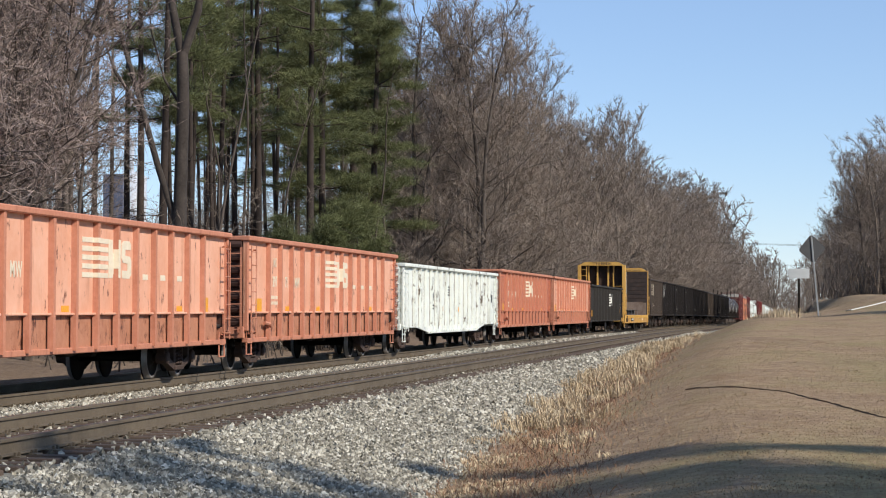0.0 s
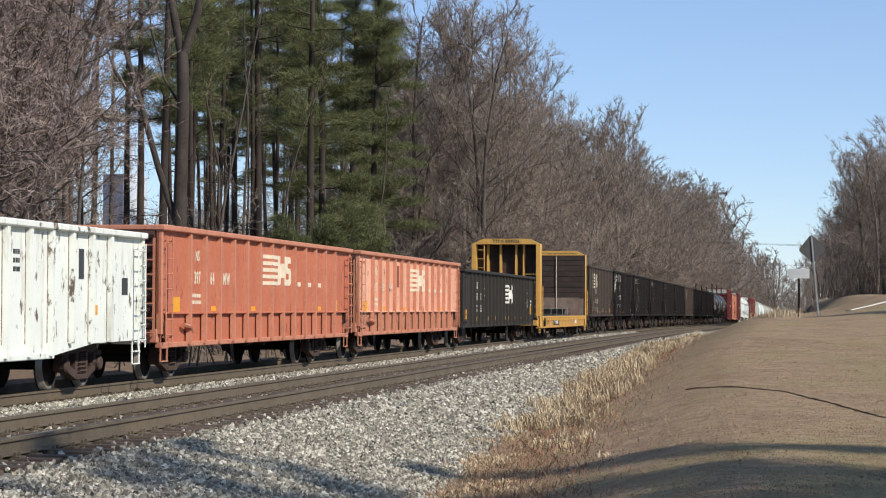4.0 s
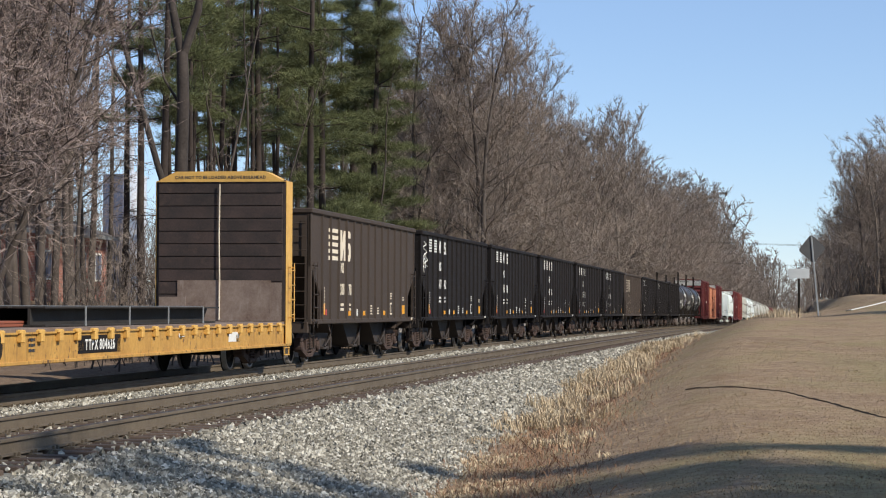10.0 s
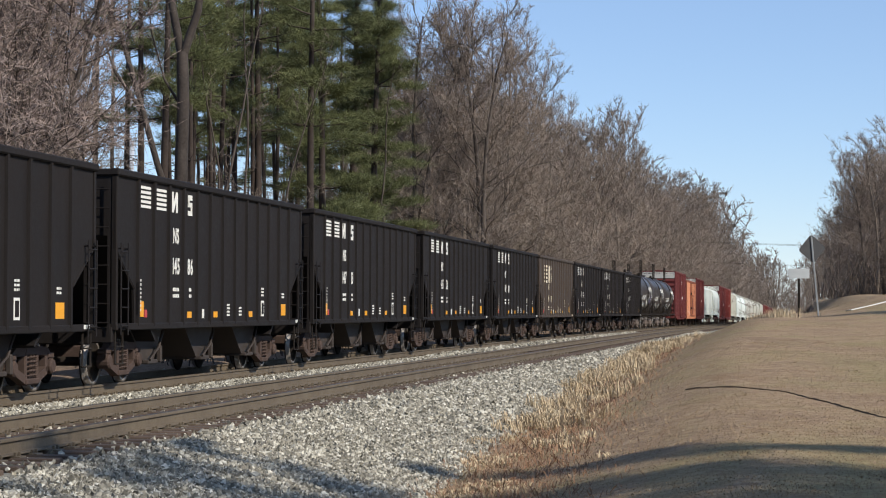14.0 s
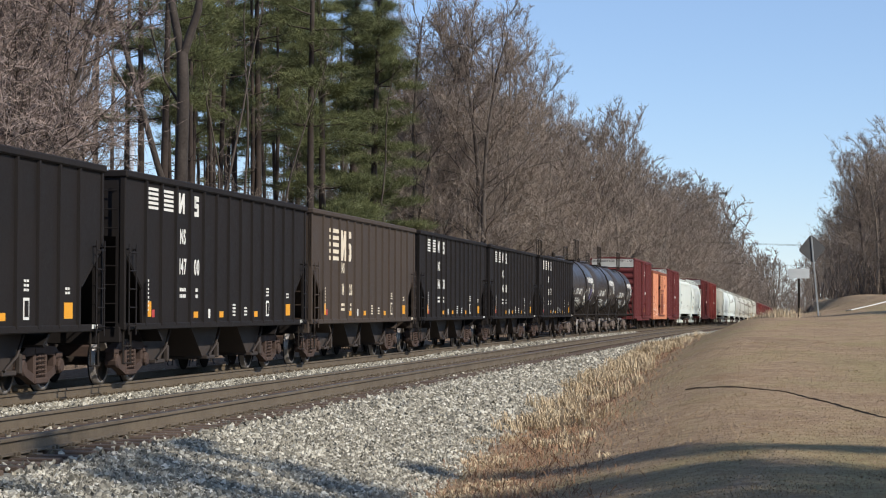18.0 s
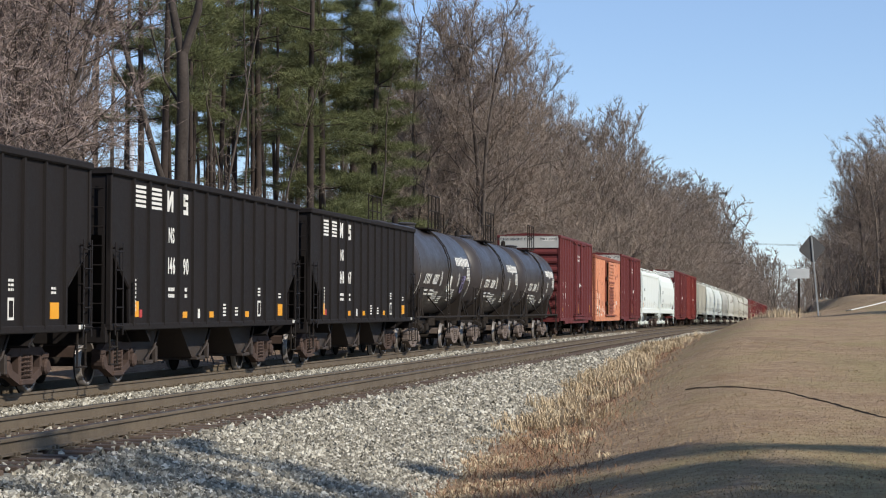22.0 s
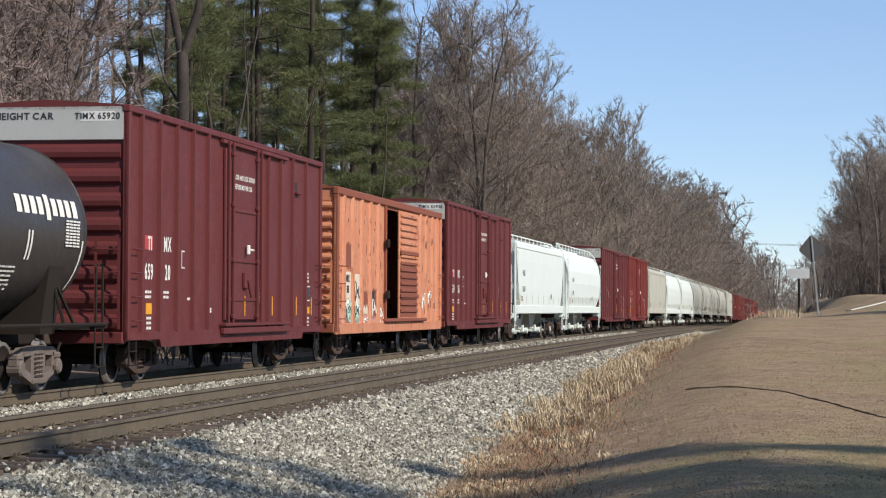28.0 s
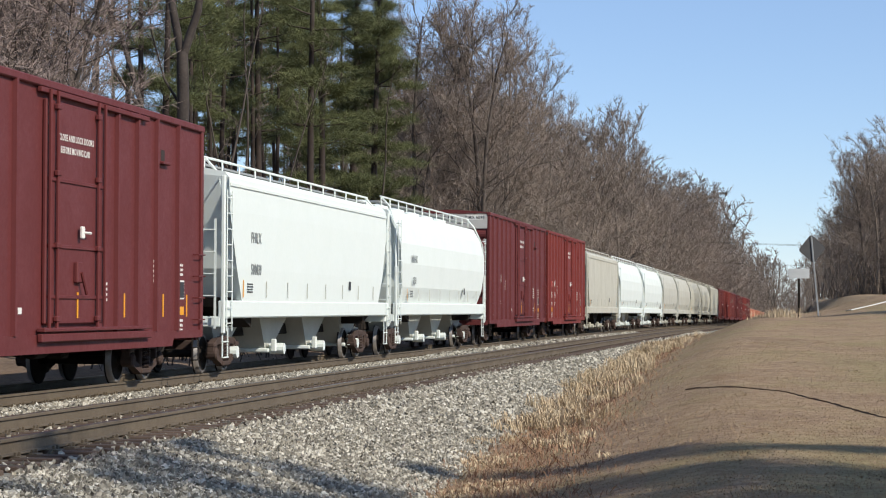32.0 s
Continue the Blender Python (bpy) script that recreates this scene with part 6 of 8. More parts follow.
def hopper(a, paint, label, number, emblem=False, script=False, seed=0, worn=False):
    L, top = 14.4, 3.79
    h = L / 2
    root, _ = car("coal_hopper_car", label, a, a + L)
    d = HOPPERS.setdefault(paint.name, hopper_meshes(paint))
    half = Matrix.Rotation(math.pi, 4, "Z")
    for turn in (Matrix.Identity(4), half):
        for k in ("side_wall", "top_chord", "side_sill", "edge_strip", "end_wall", "slope_sheet", "end_chord", "end_sill"):
            new_ob = shared(k, d[k], root, (0, 0, 0))
            new_ob.matrix_basis = turn.copy()
        # the other slanting edge of the same side
        new_ob = shared("edge_strip", d["edge_strip"], root, (0, 0, 0))
        new_ob.matrix_basis = turn @ Matrix.Translation((0, -2 * (W - 0.07), 0)) @ Matrix.Rotation(math.pi, 4, "Z")
        for k in range(13):
            ob = shared("rib", d["rib"], root, (0, 0, 0))
            ob.matrix_basis = turn @ Matrix.Translation((-5.9 + 0.984 * k, -W + 0.07, 0))
        for sx in (-1, 1):
            ob = shared("corner_post", d["corner_post"], root, (0, 0, 0))
            ob.matrix_basis = turn @ Matrix.Translation((sx * (h - 0.05), -W + 0.08, 0))
        lad = part("ladder", ladder_mesh(0.9, 2.5, 0.42, 5), paint, root)
        lad.matrix_basis = turn @ Matrix.Translation((-h + 0.32, -W + 0.05, 0))
        lad = part("ladder", ladder_mesh(0.9, 2.5, 0.42, 5), paint, root)
        lad.matrix_basis = turn @ Matrix.Translation((h - 0.32, -W + 0.05, 0))
        lad = part("ladder", ladder_mesh(0.95, top - 0.2, 0.42, 8, "y"), paint, root)
        lad.matrix_basis = turn @ Matrix.Translation((-h + 0.0, -W + 0.36, 0))
    for x in (-3.7, 0.0, 3.7):
        ch = shared("hopper_chute", d["hopper_chute"], root, (x, 0, 0))
        shared("chute_gate", d["chute_gate"], ch, (0, 0, 0))
    shared("floor_sheet", d["floor_sheet"], root, (0, 0, 0))
    running_gear(root, L, 1.85, (0.74, 0.98))
    for x in (-h + 0.32, h - 0.32):
        step_iron(root, x, -W + 0.08, 0.4, 1.0)
    brake_wheel(root, L, 2.2)
    y = -W + 0.06
    lm = m_letter_aged if worn else m_letter
    if emblem:
        stripes_mark(root, -3.75, y, 2.98, 2.7, 0.78, lm)
        word(root, "NS", -3.42, y, 2.28, 0.28, lm)
        word(root, number[:-2], -3.4, y, 1.72, 0.3, lm, 0.75)
        word(root, number[-2:], -2.42, y, 1.72, 0.3, lm)
    else:
        for x in (-5.4, -4.4):
            g = Mesh()
            for i in range(5):
                g.box((x, y - 0.004, 3.54 - 0.085 * i), (0.62, 0.008, 0.05))
            part("emblem_stripes", g, lm, root)
        g = Mesh().prism([(-3.7, 3.17), (-3.6, 3.17), (-3.42, 3.4), (-3.42, 3.17), (-3.32, 3.17), (-3.32, 3.56), (-3.42, 3.56), (-3.6, 3.34), (-3.6, 3.56), (-3.7, 3.56)], "y", y - 0.008, y)
        part("emblem_block", g, lm, root)
        g = Mesh().box((-2.45, y - 0.004, 3.5), (0.3, 0.008, 0.1)).box((-2.55, y - 0.004, 3.42), (0.1, 0.008, 0.12)).box((-2.45, y - 0.004, 3.36), (0.3, 0.008, 0.09)).box((-2.35, y - 0.004, 3.28), (0.1, 0.008, 0.12)).box((-2.45, y - 0.004, 3.2), (0.3, 0.008, 0.09))
        part("emblem_block", g, lm, root)
        word(root, "NS", -3.42, y, 2.6, 0.3, lm, 0.78)
        word(root, number[:3], -3.4, y, 2.02, 0.32, lm, 0.8)
        word(root, number[3:], -2.42, y, 2.02, 0.32, lm, 0.8)
    bars(root, -3.4, y, 1.66 if not emblem else 1.4, 0.42, 0.24, 2, lm)
    bars(root, -2.4, y, 1.66 if not emblem else 1.4, 0.18, 0.24, 2, lm)
    rng = random.Random(seed)
    patch(root, "reflector", -5.62, y, 1.35, 0.26, 0.28, m_reflect, "yellow reflective plate")
    patch(root, "marking_plate", -5.36, y, 1.27, 0.16, 0.14, m_red_mark)
    for x in (-2.45, -0.5, 2.4):
        patch(root, "reflector", x, y, 1.24, 0.3, 0.12, m_reflect, "yellow reflective plate")
    patch(root, "marking_plate", -1.45, y, 1.26, 0.14, 0.18, m_letter)
    patch(root, "reflector", 5.45, y, 1.33, 0.42, 0.26, m_reflect, "yellow reflective plate")
    for x, n, z in ((0.52, 4, 1.33), (1.5, 3, 1.3), (3.46, 3, 1.72), (5.4, 2, 1.65)):
        bars(root, x, y, z, 0.24, 0.07 * n, n, lm)
    patch(root, "stencil_frame", 3.46, y, 1.36, 0.26, 0.34, lm)
    patch(root, "stencil_frame", 3.46, y - 0.006, 1.36, 0.17, 0.25, paint)
    bars(root, -6.0, y - 0.1, 1.6, 0.07, 0.6, 8, lm)
    patch(root, "marking_plate", 6.7, -W + 0.02, 1.06, 0.3, 0.07, lm)
    wd = word(root, number[-3:], 0, 0, 0, 0.28, lm)
    wd.matrix_basis = Matrix.Translation((-h + 0.01, -0.75, 3.1)) @ Matrix.Rotation(-math.pi / 2, 4, "Z")
    if script:
        g = Mesh()
        pts = [(-6.55 + 0.3 * math.sin(k * 0.9) + 0.02 * k, y - 0.012, 3.45 - 0.035 * k) for k in range(24)]
        g.tube(pts, 0.018, 4)
        pts = [(-6.5 + 0.22 * math.cos(k * 1.3), y - 0.012, 3.0 - 0.03 * k + 0.12 * math.sin(k * 1.3)) for k in range(14)]
        g.tube(pts, 0.016, 4)
        part("graffiti", g, m_letter, root, "white scrawled graffiti, unreadable")
    return root


hopper(169.2, m_brown, "dusty brown open coal hopper car with cream emblem", "30078", emblem=True, seed=1, worn=True)
HOPPER_AT = (184.8, 200.35, 216.05, 231.8, 247.4, 262.45, 277.7, 293.2, 308.9)
for i, num in enumerate(("14742", "14586", "14713", "14521", "14700", "1420", "14638", "14690", "14867")):
    brown = i == 5
    hopper(HOPPER_AT[i], m_brown if brown else m_black, "dusty brown open coal hopper car with cream emblem" if brown else ("black open coal hopper car with white graffiti" if i == 0 else "black open coal hopper car with white lettering"),
           num, emblem=brown, script=i == 0, seed=i + 2, worn=brown)


# ---- tank cars ----
def tank_car(a, number, label, graffiti=False):
    L = 12.2
    root, _ = car("tank_car", label, a, a + L)
    h, r, zc = L / 2, 1.48, 2.63
    prof = []
    for k in range(9):
        t = k / 8 * math.pi / 2
        prof.append((max(0.02, r * math.sin(t)), -h + 0.8 - 0.8 * math.cos(t)))
    prof += [(r, x) for x in (-2.0, 2.0)] + [(q, -x) for q, x in prof[::-1]]
    part("shell", Mesh().lathe(prof[::-1], (0, 0, zc), "x", 48), m_tank, root, "glossy black cylindrical tank shell", True)
    for sx in (-1, 1):
        part("seam_ring", Mesh().lathe([(r, -0.03), (r + 0.012, -0.025), (r + 0.012, 0.025), (r, 0.03)][::-1], (sx * (h - 0.82), 0, zc), "x", 48), m_tank, root, smooth=True)
        part("saddle", Mesh().prism([(-1.2, 0.95), (1.2, 0.95), (1.36, 2.05), (1.12, 1.62), (0.6, 1.26), (0, 1.14), (-0.6, 1.26), (-1.12, 1.62), (-1.36, 2.05)], "x", sx * (h - 1.9) - 0.35, sx * (h - 1.9) + 0.35), m_under, root, "bolster saddle under the tank")
        part("stub_sill", Mesh().span((sx * (h - 3.4), -0.42, 0.75), (sx * (h + 0.1), 0.42, 1.2), 0.03), m_under, root)
        part("end_platform", Mesh().span((sx * (h - 0.35), -W + 0.05, 1.02), (sx * (h + 0.32), W - 0.05, 1.08), 0.01), m_under, root)
        for sy in (-1, 1):
            g = Mesh().tube([(sx * (h - 0.3), sy * (W - 0.05), 1.06), (sx * (h - 0.3), sy * (W - 0.05), 2.05), (sx * (h + 0.1), sy * (W - 0.12), 2.12), (sx * (h + 0.28), sy * (W - 0.12), 2.1), (sx * (h + 0.28), sy * (W - 0.12), 1.06)], 0.022, 6)
            part("grab_rail", g, m_under, root)
            g = Mesh().tube([(sx * (h - 1.7), sy * (W - 0.12), 1.08), (sx * (h - 1.9), sy * 1.25, 1.95)], 0.03, 5).tube([(sx * (h - 1.2), sy * (W - 0.12), 1.08), (sx * (h - 1.9), sy * 1.25, 1.95)], 0.03, 5)
            part("brace", g, m_under, root)
            step_iron(root, sx * (h - 0.1), sy * (W - 0.06), 0.38, 1.04)
    for sy in (-1, 1):
        part("side_rail", Mesh().tube([(-h - 0.2, sy * (W - 0.03), 1.1), (h + 0.2, sy * (W - 0.03), 1.1)], 0.035, 6), m_under, root)
        pts = [(0, sy * (r + 0.1) * math.cos(t), zc + (r + 0.1) * math.sin(t)) for t in [x * math.pi / 2 / 6 for x in range(-1, 5)]]
        g = Mesh()
        for dx in (-0.21, 0.21):
            g.tube([(dx, sy * (W - 0.02), 0.55), (dx, sy * (W - 0.02), 1.1)] + [(dx, y, z) for _, y, z in pts], 0.02, 5)
        rungs = [(sy * (W - 0.02), 0.6), (sy * (W - 0.02), 0.9), (sy * (W - 0.02), 1.2), (sy * (W - 0.02), 1.55), (sy * (r + 0.1), 1.9)] + [(y, z) for _, y, z in pts]
        for y, z in rungs:
            bar(g, (-0.21, y, z), (0.21, y, z), 0.014)
        part("ladder", g, m_under, root, "curved black side ladder")
        for x in (-2.2, 2.2):
            part("brace", Mesh().tube([(x * 0.15, sy * (W - 0.04), 1.05), (x, sy * 1.2, 1.75)], 0.025, 5), m_under, root)
    top = zc + r
    part("manway", Mesh().lathe([(0.34, top - 0.08), (0.34, top + 0.06), (0.38, top + 0.07), (0.38, top + 0.11), (0.1, top + 0.15)], (0.2, 0, 0), "z", 16), m_tank, root, "round manway hatch")
    part("vent_valve", Mesh().lathe([(0.1, top - 0.05), (0.1, top + 0.22), (0.05, top + 0.3)], (-1.1, 0.1, 0), "z", 10), m_under, root)
    for sy in (-1, 1):
        part("top_platform", Mesh().span((-1.0, sy * 0.5, top - 0.12), (1.2, sy * 1.0, top - 0.08)), m_under, root, "grated top platform")
        for x in (-1.0, -0.3, 0.5, 1.2):
            g = Mesh()
            bar(g, (x, sy * 1.0, top - 0.1), (x, sy * 1.0, top + 1.0), 0.024)
            part("guard_post", g, m_under, root)
        for z in (0.5, 1.0):
            g = Mesh()
            bar(g, (-1.0, sy * 1.0, top + z), (1.2, sy * 1.0, top + z), 0.022)
            part("guard_rail", g, m_under, root, "black platform guard rail")
    running_gear(root, L, 1.9, gear=TRUCK_PALE)
    part("bottom_outlet", Mesh().lathe([(0.2, 0.75), (0.2, 1.05), (0.26, 1.2)], (0.3, 0, 0), "z", 10), m_under, root)
    brake_rig(root, -1.6)

    def on_shell(ob, x, ang):
        """Lay a flat mark on the shell's near side, ang degrees above its middle."""
        q = radians(ang)
        ob.matrix_basis = Matrix.Translation((x, -(r + 0.012) * math.cos(q), zc + (r + 0.012) * math.sin(q))) @ Matrix.Rotation(-q, 4, "X")
        return ob

    def curved(name, x, w, a0, a1, mat, label=""):
        """A strip of paint that follows the shell from angle a0 to a1."""
        g, n = Mesh(), 5
        for k in range(n + 1):
            q = radians(a0 + (a1 - a0) * k / n)
            for dx in (-w / 2, w / 2):
                g.v.append((x + dx, -(r + 0.008) * math.cos(q), zc + (r + 0.008) * math.sin(q)))
        g.f += [(2 * k, 2 * k + 1, 2 * k + 3, 2 * k + 2) for k in range(n)]
        part(name, g, mat, root, label)

    # the company's name as plain blocks of its size
    for i in range(9):
        if i == 4:
            continue
        curved("name_block", 2.15 + 0.33 * i, 0.23, 8, 19, m_letter)
    curved("name_block", 2.15 + 0.33 * 4, 0.2, 5, 21, m_letter)
    for x in (-1.1, 2.55):
        curved("double_stripe", x, 0.075, -20, -2, m_letter)
        curved("double_stripe", x + 0.15, 0.075, -20, -2, m_letter)
    curved("double_stripe", h - 0.95, 0.07, -40, -6, m_letter)
    curved("double_stripe", -h + 0.95, 0.07, -40, -6, m_letter)
    wd = shared("lettering", text_data("STSX", 0.34, 0.95, m_letter), root, (0, 0, 0))
    on_shell(wd, -3.75, -18)
    wd = shared("lettering", text_data(number, 0.34, 0.95, m_letter), root, (0, 0, 0))
    on_shell(wd, -2.2, -18)
    g = Mesh()
    for i in range(9):
        for j in range(4):
            g.box((-0.27 + 0.18 * j, 0, 0.2 - 0.05 * i), (0.13 + 0.03 * ((i + j) % 2), 0.006, 0.028))
    on_shell(part("data_panel", g, m_letter, root, "panel of small white print"), h - 1.5, -2)["kind"] = "stuff"
    for x, w_, rows, ang in ((-3.6, 1.0, 2, -27), (-2.3, 0.7, 2, -27), (-1.4, 1.0, 5, -29), (1.8, 0.9, 6, -25), (0.0, 0.7, 4, -36), (4.3, 0.45, 3, -27)):
        g, step = Mesh(), 0.13 if rows == 2 else 0.075
        for q in range(rows):
            at = -w_ / 2
            while at < w_ / 2 - 0.05:
                run = random.uniform(0.08, 0.26)
                g.box((at + run / 2, 0, -q * step), (run - 0.03, 0.006, 0.06 if rows == 2 else 0.028))
                at += run
        on_shell(part("small_lettering", g, m_letter, root), x, ang)["kind"] = "stuff"
    if graffiti:
        rr = random.Random(9)
        for x, mat, lab in ((0.75, m_letter, "white graffiti scrawl"), (3.3, surface("violet_spray_paint", rgb("6d6780"), rgb("565066"), 0.5), "dull violet graffiti scrawl")):
            g = Mesh()
            for _ in range(5):
                x0 = rr.uniform(-0.4, 0.4)
                g.tube([(x0 + rr.uniform(-0.25, 0.25), -0.008, rr.uniform(-0.3, 0.35)) for _ in range(5)], 0.022, 4)
            on_shell(part("graffiti", g, mat, root, lab), x, -18)
    return root


tank_car(323.8, "61217", "glossy black tank car with white lettering and graffiti", True)
tank_car(337.1, "51034", "glossy black tank car with white lettering")
tank_car(350.4, "3300", "glossy black tank car with white number")


# ---- boxcars ----
def box_end(root, x, sx, z0, z1, ribs, paint):
    """A boxcar's end: a sheet with deep level corrugations."""
    corrugated_end(root, x, sx, z0, z1, ribs, paint, W - 0.05)


def boxcar(a, b, top, paint, label, marks=None, high=True, rib_x=None, roof_paint=None, code="TIMX"):
    root, L = car("boxcar", label, a, b)
    h, z0 = L / 2, 0.8
    y = -W + 0.06
    roof_paint = roof_paint or paint
    for sy in (-1, 1):
        part("side_wall", Mesh().span((-h, sy * (W - 0.1), z0), (h, sy * (W - 0.06), top - 0.08)), paint, root)
        part("roof_rail", Mesh().span((-h - 0.02, sy * (W - 0.14), top - 0.13), (h + 0.02, sy * (W + 0.01), top), 0.02), roof_paint, root)
        part("side_sill", Mesh().prism([(-h, 0.8), (-h + 2.0, 0.8), (-h + 2.1, 0.66), (h - 2.1, 0.66), (h - 2.0, 0.8), (h, 0.8), (h, 0.95), (-h, 0.95)], "y", min(sy * (W - 0.1), sy * (W - 0.02)), max(sy * (W - 0.1), sy * (W - 0.02))), paint, root)
        rib = Mesh().prism([(-0.06, 0), (0.06, 0), (0.045, -0.075), (-0.045, -0.075)], "z", 0.95, top - 0.11).data("rib", paint)
        for x in rib_x:
            ob = shared("rib", rib, root, (x, sy * (W - 0.062), 0))
            if sy > 0:
                ob.rotation_euler = (0, 0, math.pi)
        for sx in (-1, 1):
            part("corner_post", Mesh().span((sx * h - 0.07 * (1 + sx), sy * (W - 0.14), z0), (sx * h + 0.07 * (1 - sx), sy * (W - 0.0), top - 0.1), 0.02), paint, root)
            g = Mesh()
            for k in range(4):
                z = 1.15 + 0.42 * k
                g.tube([(sx * (h - 0.14), sy * (W + 0.0), z), (sx * (h - 0.14), sy * (W + 0.07), z), (sx * (h - 0.6), sy * (W + 0.07), z), (sx * (h - 0.6), sy * (W - 0.05), z)], 0.013, 5)
            part("grab_irons", g, paint, root)
            step_iron(root, sx * (h - 0.38), sy * (W - 0.05), 0.36, 0.85)
    for sx in (-1, 1):
        zt = top - (0.62 if high else 0.28)
        box_end(root, sx * (h - 0.08), sx, z0 + 0.1, zt, 8 if high else 12, paint)
        if high:
            part("end_panel", Mesh().span((sx * (h - 0.1), -W + 0.1, zt), (sx * (h - 0.0), W - 0.1, top - 0.02), 0.01), m_panel, root, "light grey panel at the top of the end")
            wd = shared("lettering", text_data("EXCESS HEIGHT CAR", 0.13, 1.0, m_letter_dark), root, (0, 0, 0))
            plate = part("name_plate", Mesh().box((sx * (h + 0.002), -0.95 * -sx, top - 0.2), (0.006, 0.62, 0.17)), m_letter, root)
            w2 = shared("lettering", text_data(code, 0.12, 0.9, m_letter_dark), root, (0, 0, 0))
            if sx < 0:
                wd.matrix_basis = Matrix.Translation((-h - 0.006, 0.75, top - 0.25)) @ Matrix.Rotation(-math.pi / 2, 4, "Z")
                w2.matrix_basis = Matrix.Translation((-h - 0.008, -0.95, top - 0.25)) @ Matrix.Rotation(-math.pi / 2, 4, "Z")
            else:
                wd.matrix_basis = Matrix.Translation((h + 0.006, -0.75, top - 0.25)) @ Matrix.Rotation(math.pi / 2, 4, "Z")
                w2.matrix_basis = Matrix.Translation((h + 0.008, 0.95, top - 0.25)) @ Matrix.Rotation(math.pi / 2, 4, "Z")
        else:
            part("end_panel", Mesh().prism([(-W + 0.08, zt), (W - 0.08, zt), (W - 0.08, top - 0.02), (0.3, top + 0.12), (-0.3, top + 0.12), (-W + 0.08, top - 0.02)], "x", min(sx * (h - 0.11), sx * (h - 0.04)), max(sx * (h - 0.11), sx * (h - 0.04))), paint, root)
        part("end_sill", Mesh().span((sx * (h - 0.16), -W + 0.1, 0.74), (sx * (h + 0.04), W - 0.1, 0.95), 0.02), paint, root)
        lad = part("ladder", ladder_mesh(1.0, 2.6, 0.42, 4, "y"), paint, root)
        lad.matrix_basis = (Matrix.Identity(4) if sx < 0 else Matrix.Rotation(math.pi, 4, "Z")) @ Matrix.Translation((-h - 0.06, -W + 0.36, 0))
        part("crossover_platform", Mesh().span((sx * (h + 0.02), -0.9, 1.0), (sx * (h + 0.3), 0.9, 1.05)), m_galv, root, "galvanised end platform")
    roof = [(-W + 0.0, top - 0.03), (-W + 0.3, top + 0.02), (0, top + 0.1), (W - 0.3, top + 0.02), (W, top - 0.03), (W - 0.2, top - 0.08), (-W + 0.2, top - 0.08)]
    part("roof", Mesh().prism(roof, "x", -h, h), roof_paint, root)
    running_gear(root, L, 2.3)
    brake_rig(root, 0.5)
    brake_wheel(root, L, 1.8)
    return root, L, y


RIBS_HIGH = (-7.15, -6.0, -4.85, -3.72, -2.62, 2.42, 3.6, 4.8, 6.2)


def plug_door(root, x0, x1, y, top, paint):
    """A flush plug door with locking bars, hinges and gear."""
    xc = (x0 + x1) / 2
    door = part("door", Mesh().span((x0, y - 0.075, 1.12), (x1, y - 0.005, top - 0.3), 0.02), paint, root, "sliding plug door, shut")
    for z in (1.55, 2.35, 3.4):
        part("door_seam", Mesh().span((x0 + 0.05, y - 0.1, z - 0.03), (x1 - 0.05, y - 0.07, z + 0.03), 0.008), paint, door)
    for x in (x0 + 0.42, x1 - 0.42, x0 + 0.06, x1 - 0.06):
        part("locking_bar", Mesh().tube([(x, y - 0.12, 1.05), (x, y - 0.12, top - 0.15)], 0.03, 6), paint, door)
    for x in (x0 + 0.42, x1 - 0.42):
        for z in (1.2, 2.36, 3.5, top - 0.4):
            part("keeper", Mesh().box((x, y - 0.12, z), (0.16, 0.08, 0.09), 0.015), paint, door)
    part("locking_gear", Mesh().box((xc + 0.05, y - 0.11, 1.95), (0.3, 0.08, 0.34), 0.03).tube([(xc + 0.05, y - 0.16, 1.95), (xc + 0.3, y - 0.17, 1.6)], 0.025, 5), paint, door)
    part("handle", Mesh().tube([(xc + 0.12, y - 0.17, 2.6), (xc + 0.5, y - 0.17, 2.6)], 0.022, 5).box((xc + 0.12, y - 0.15, 2.6), (0.12, 0.06, 0.2), 0.02), m_letter, door, "white-painted handle")
    part("door_track", Mesh().span((x0 - 0.25, y - 0.16, 1.0), (x1 + 2.6, y - 0.03, 1.06), 0.01), paint, root)
    part("door_track", Mesh().span((x0 - 0.3, y - 0.14, 0.84), (x1 + 2.7, y - 0.05, 0.97), 0.015), paint, root)
    part("door_track", Mesh().span((x0 - 0.3, y - 0.1, top - 0.22), (x1 + 2.6, y - 0.02, top - 0.14), 0.01), paint, root)


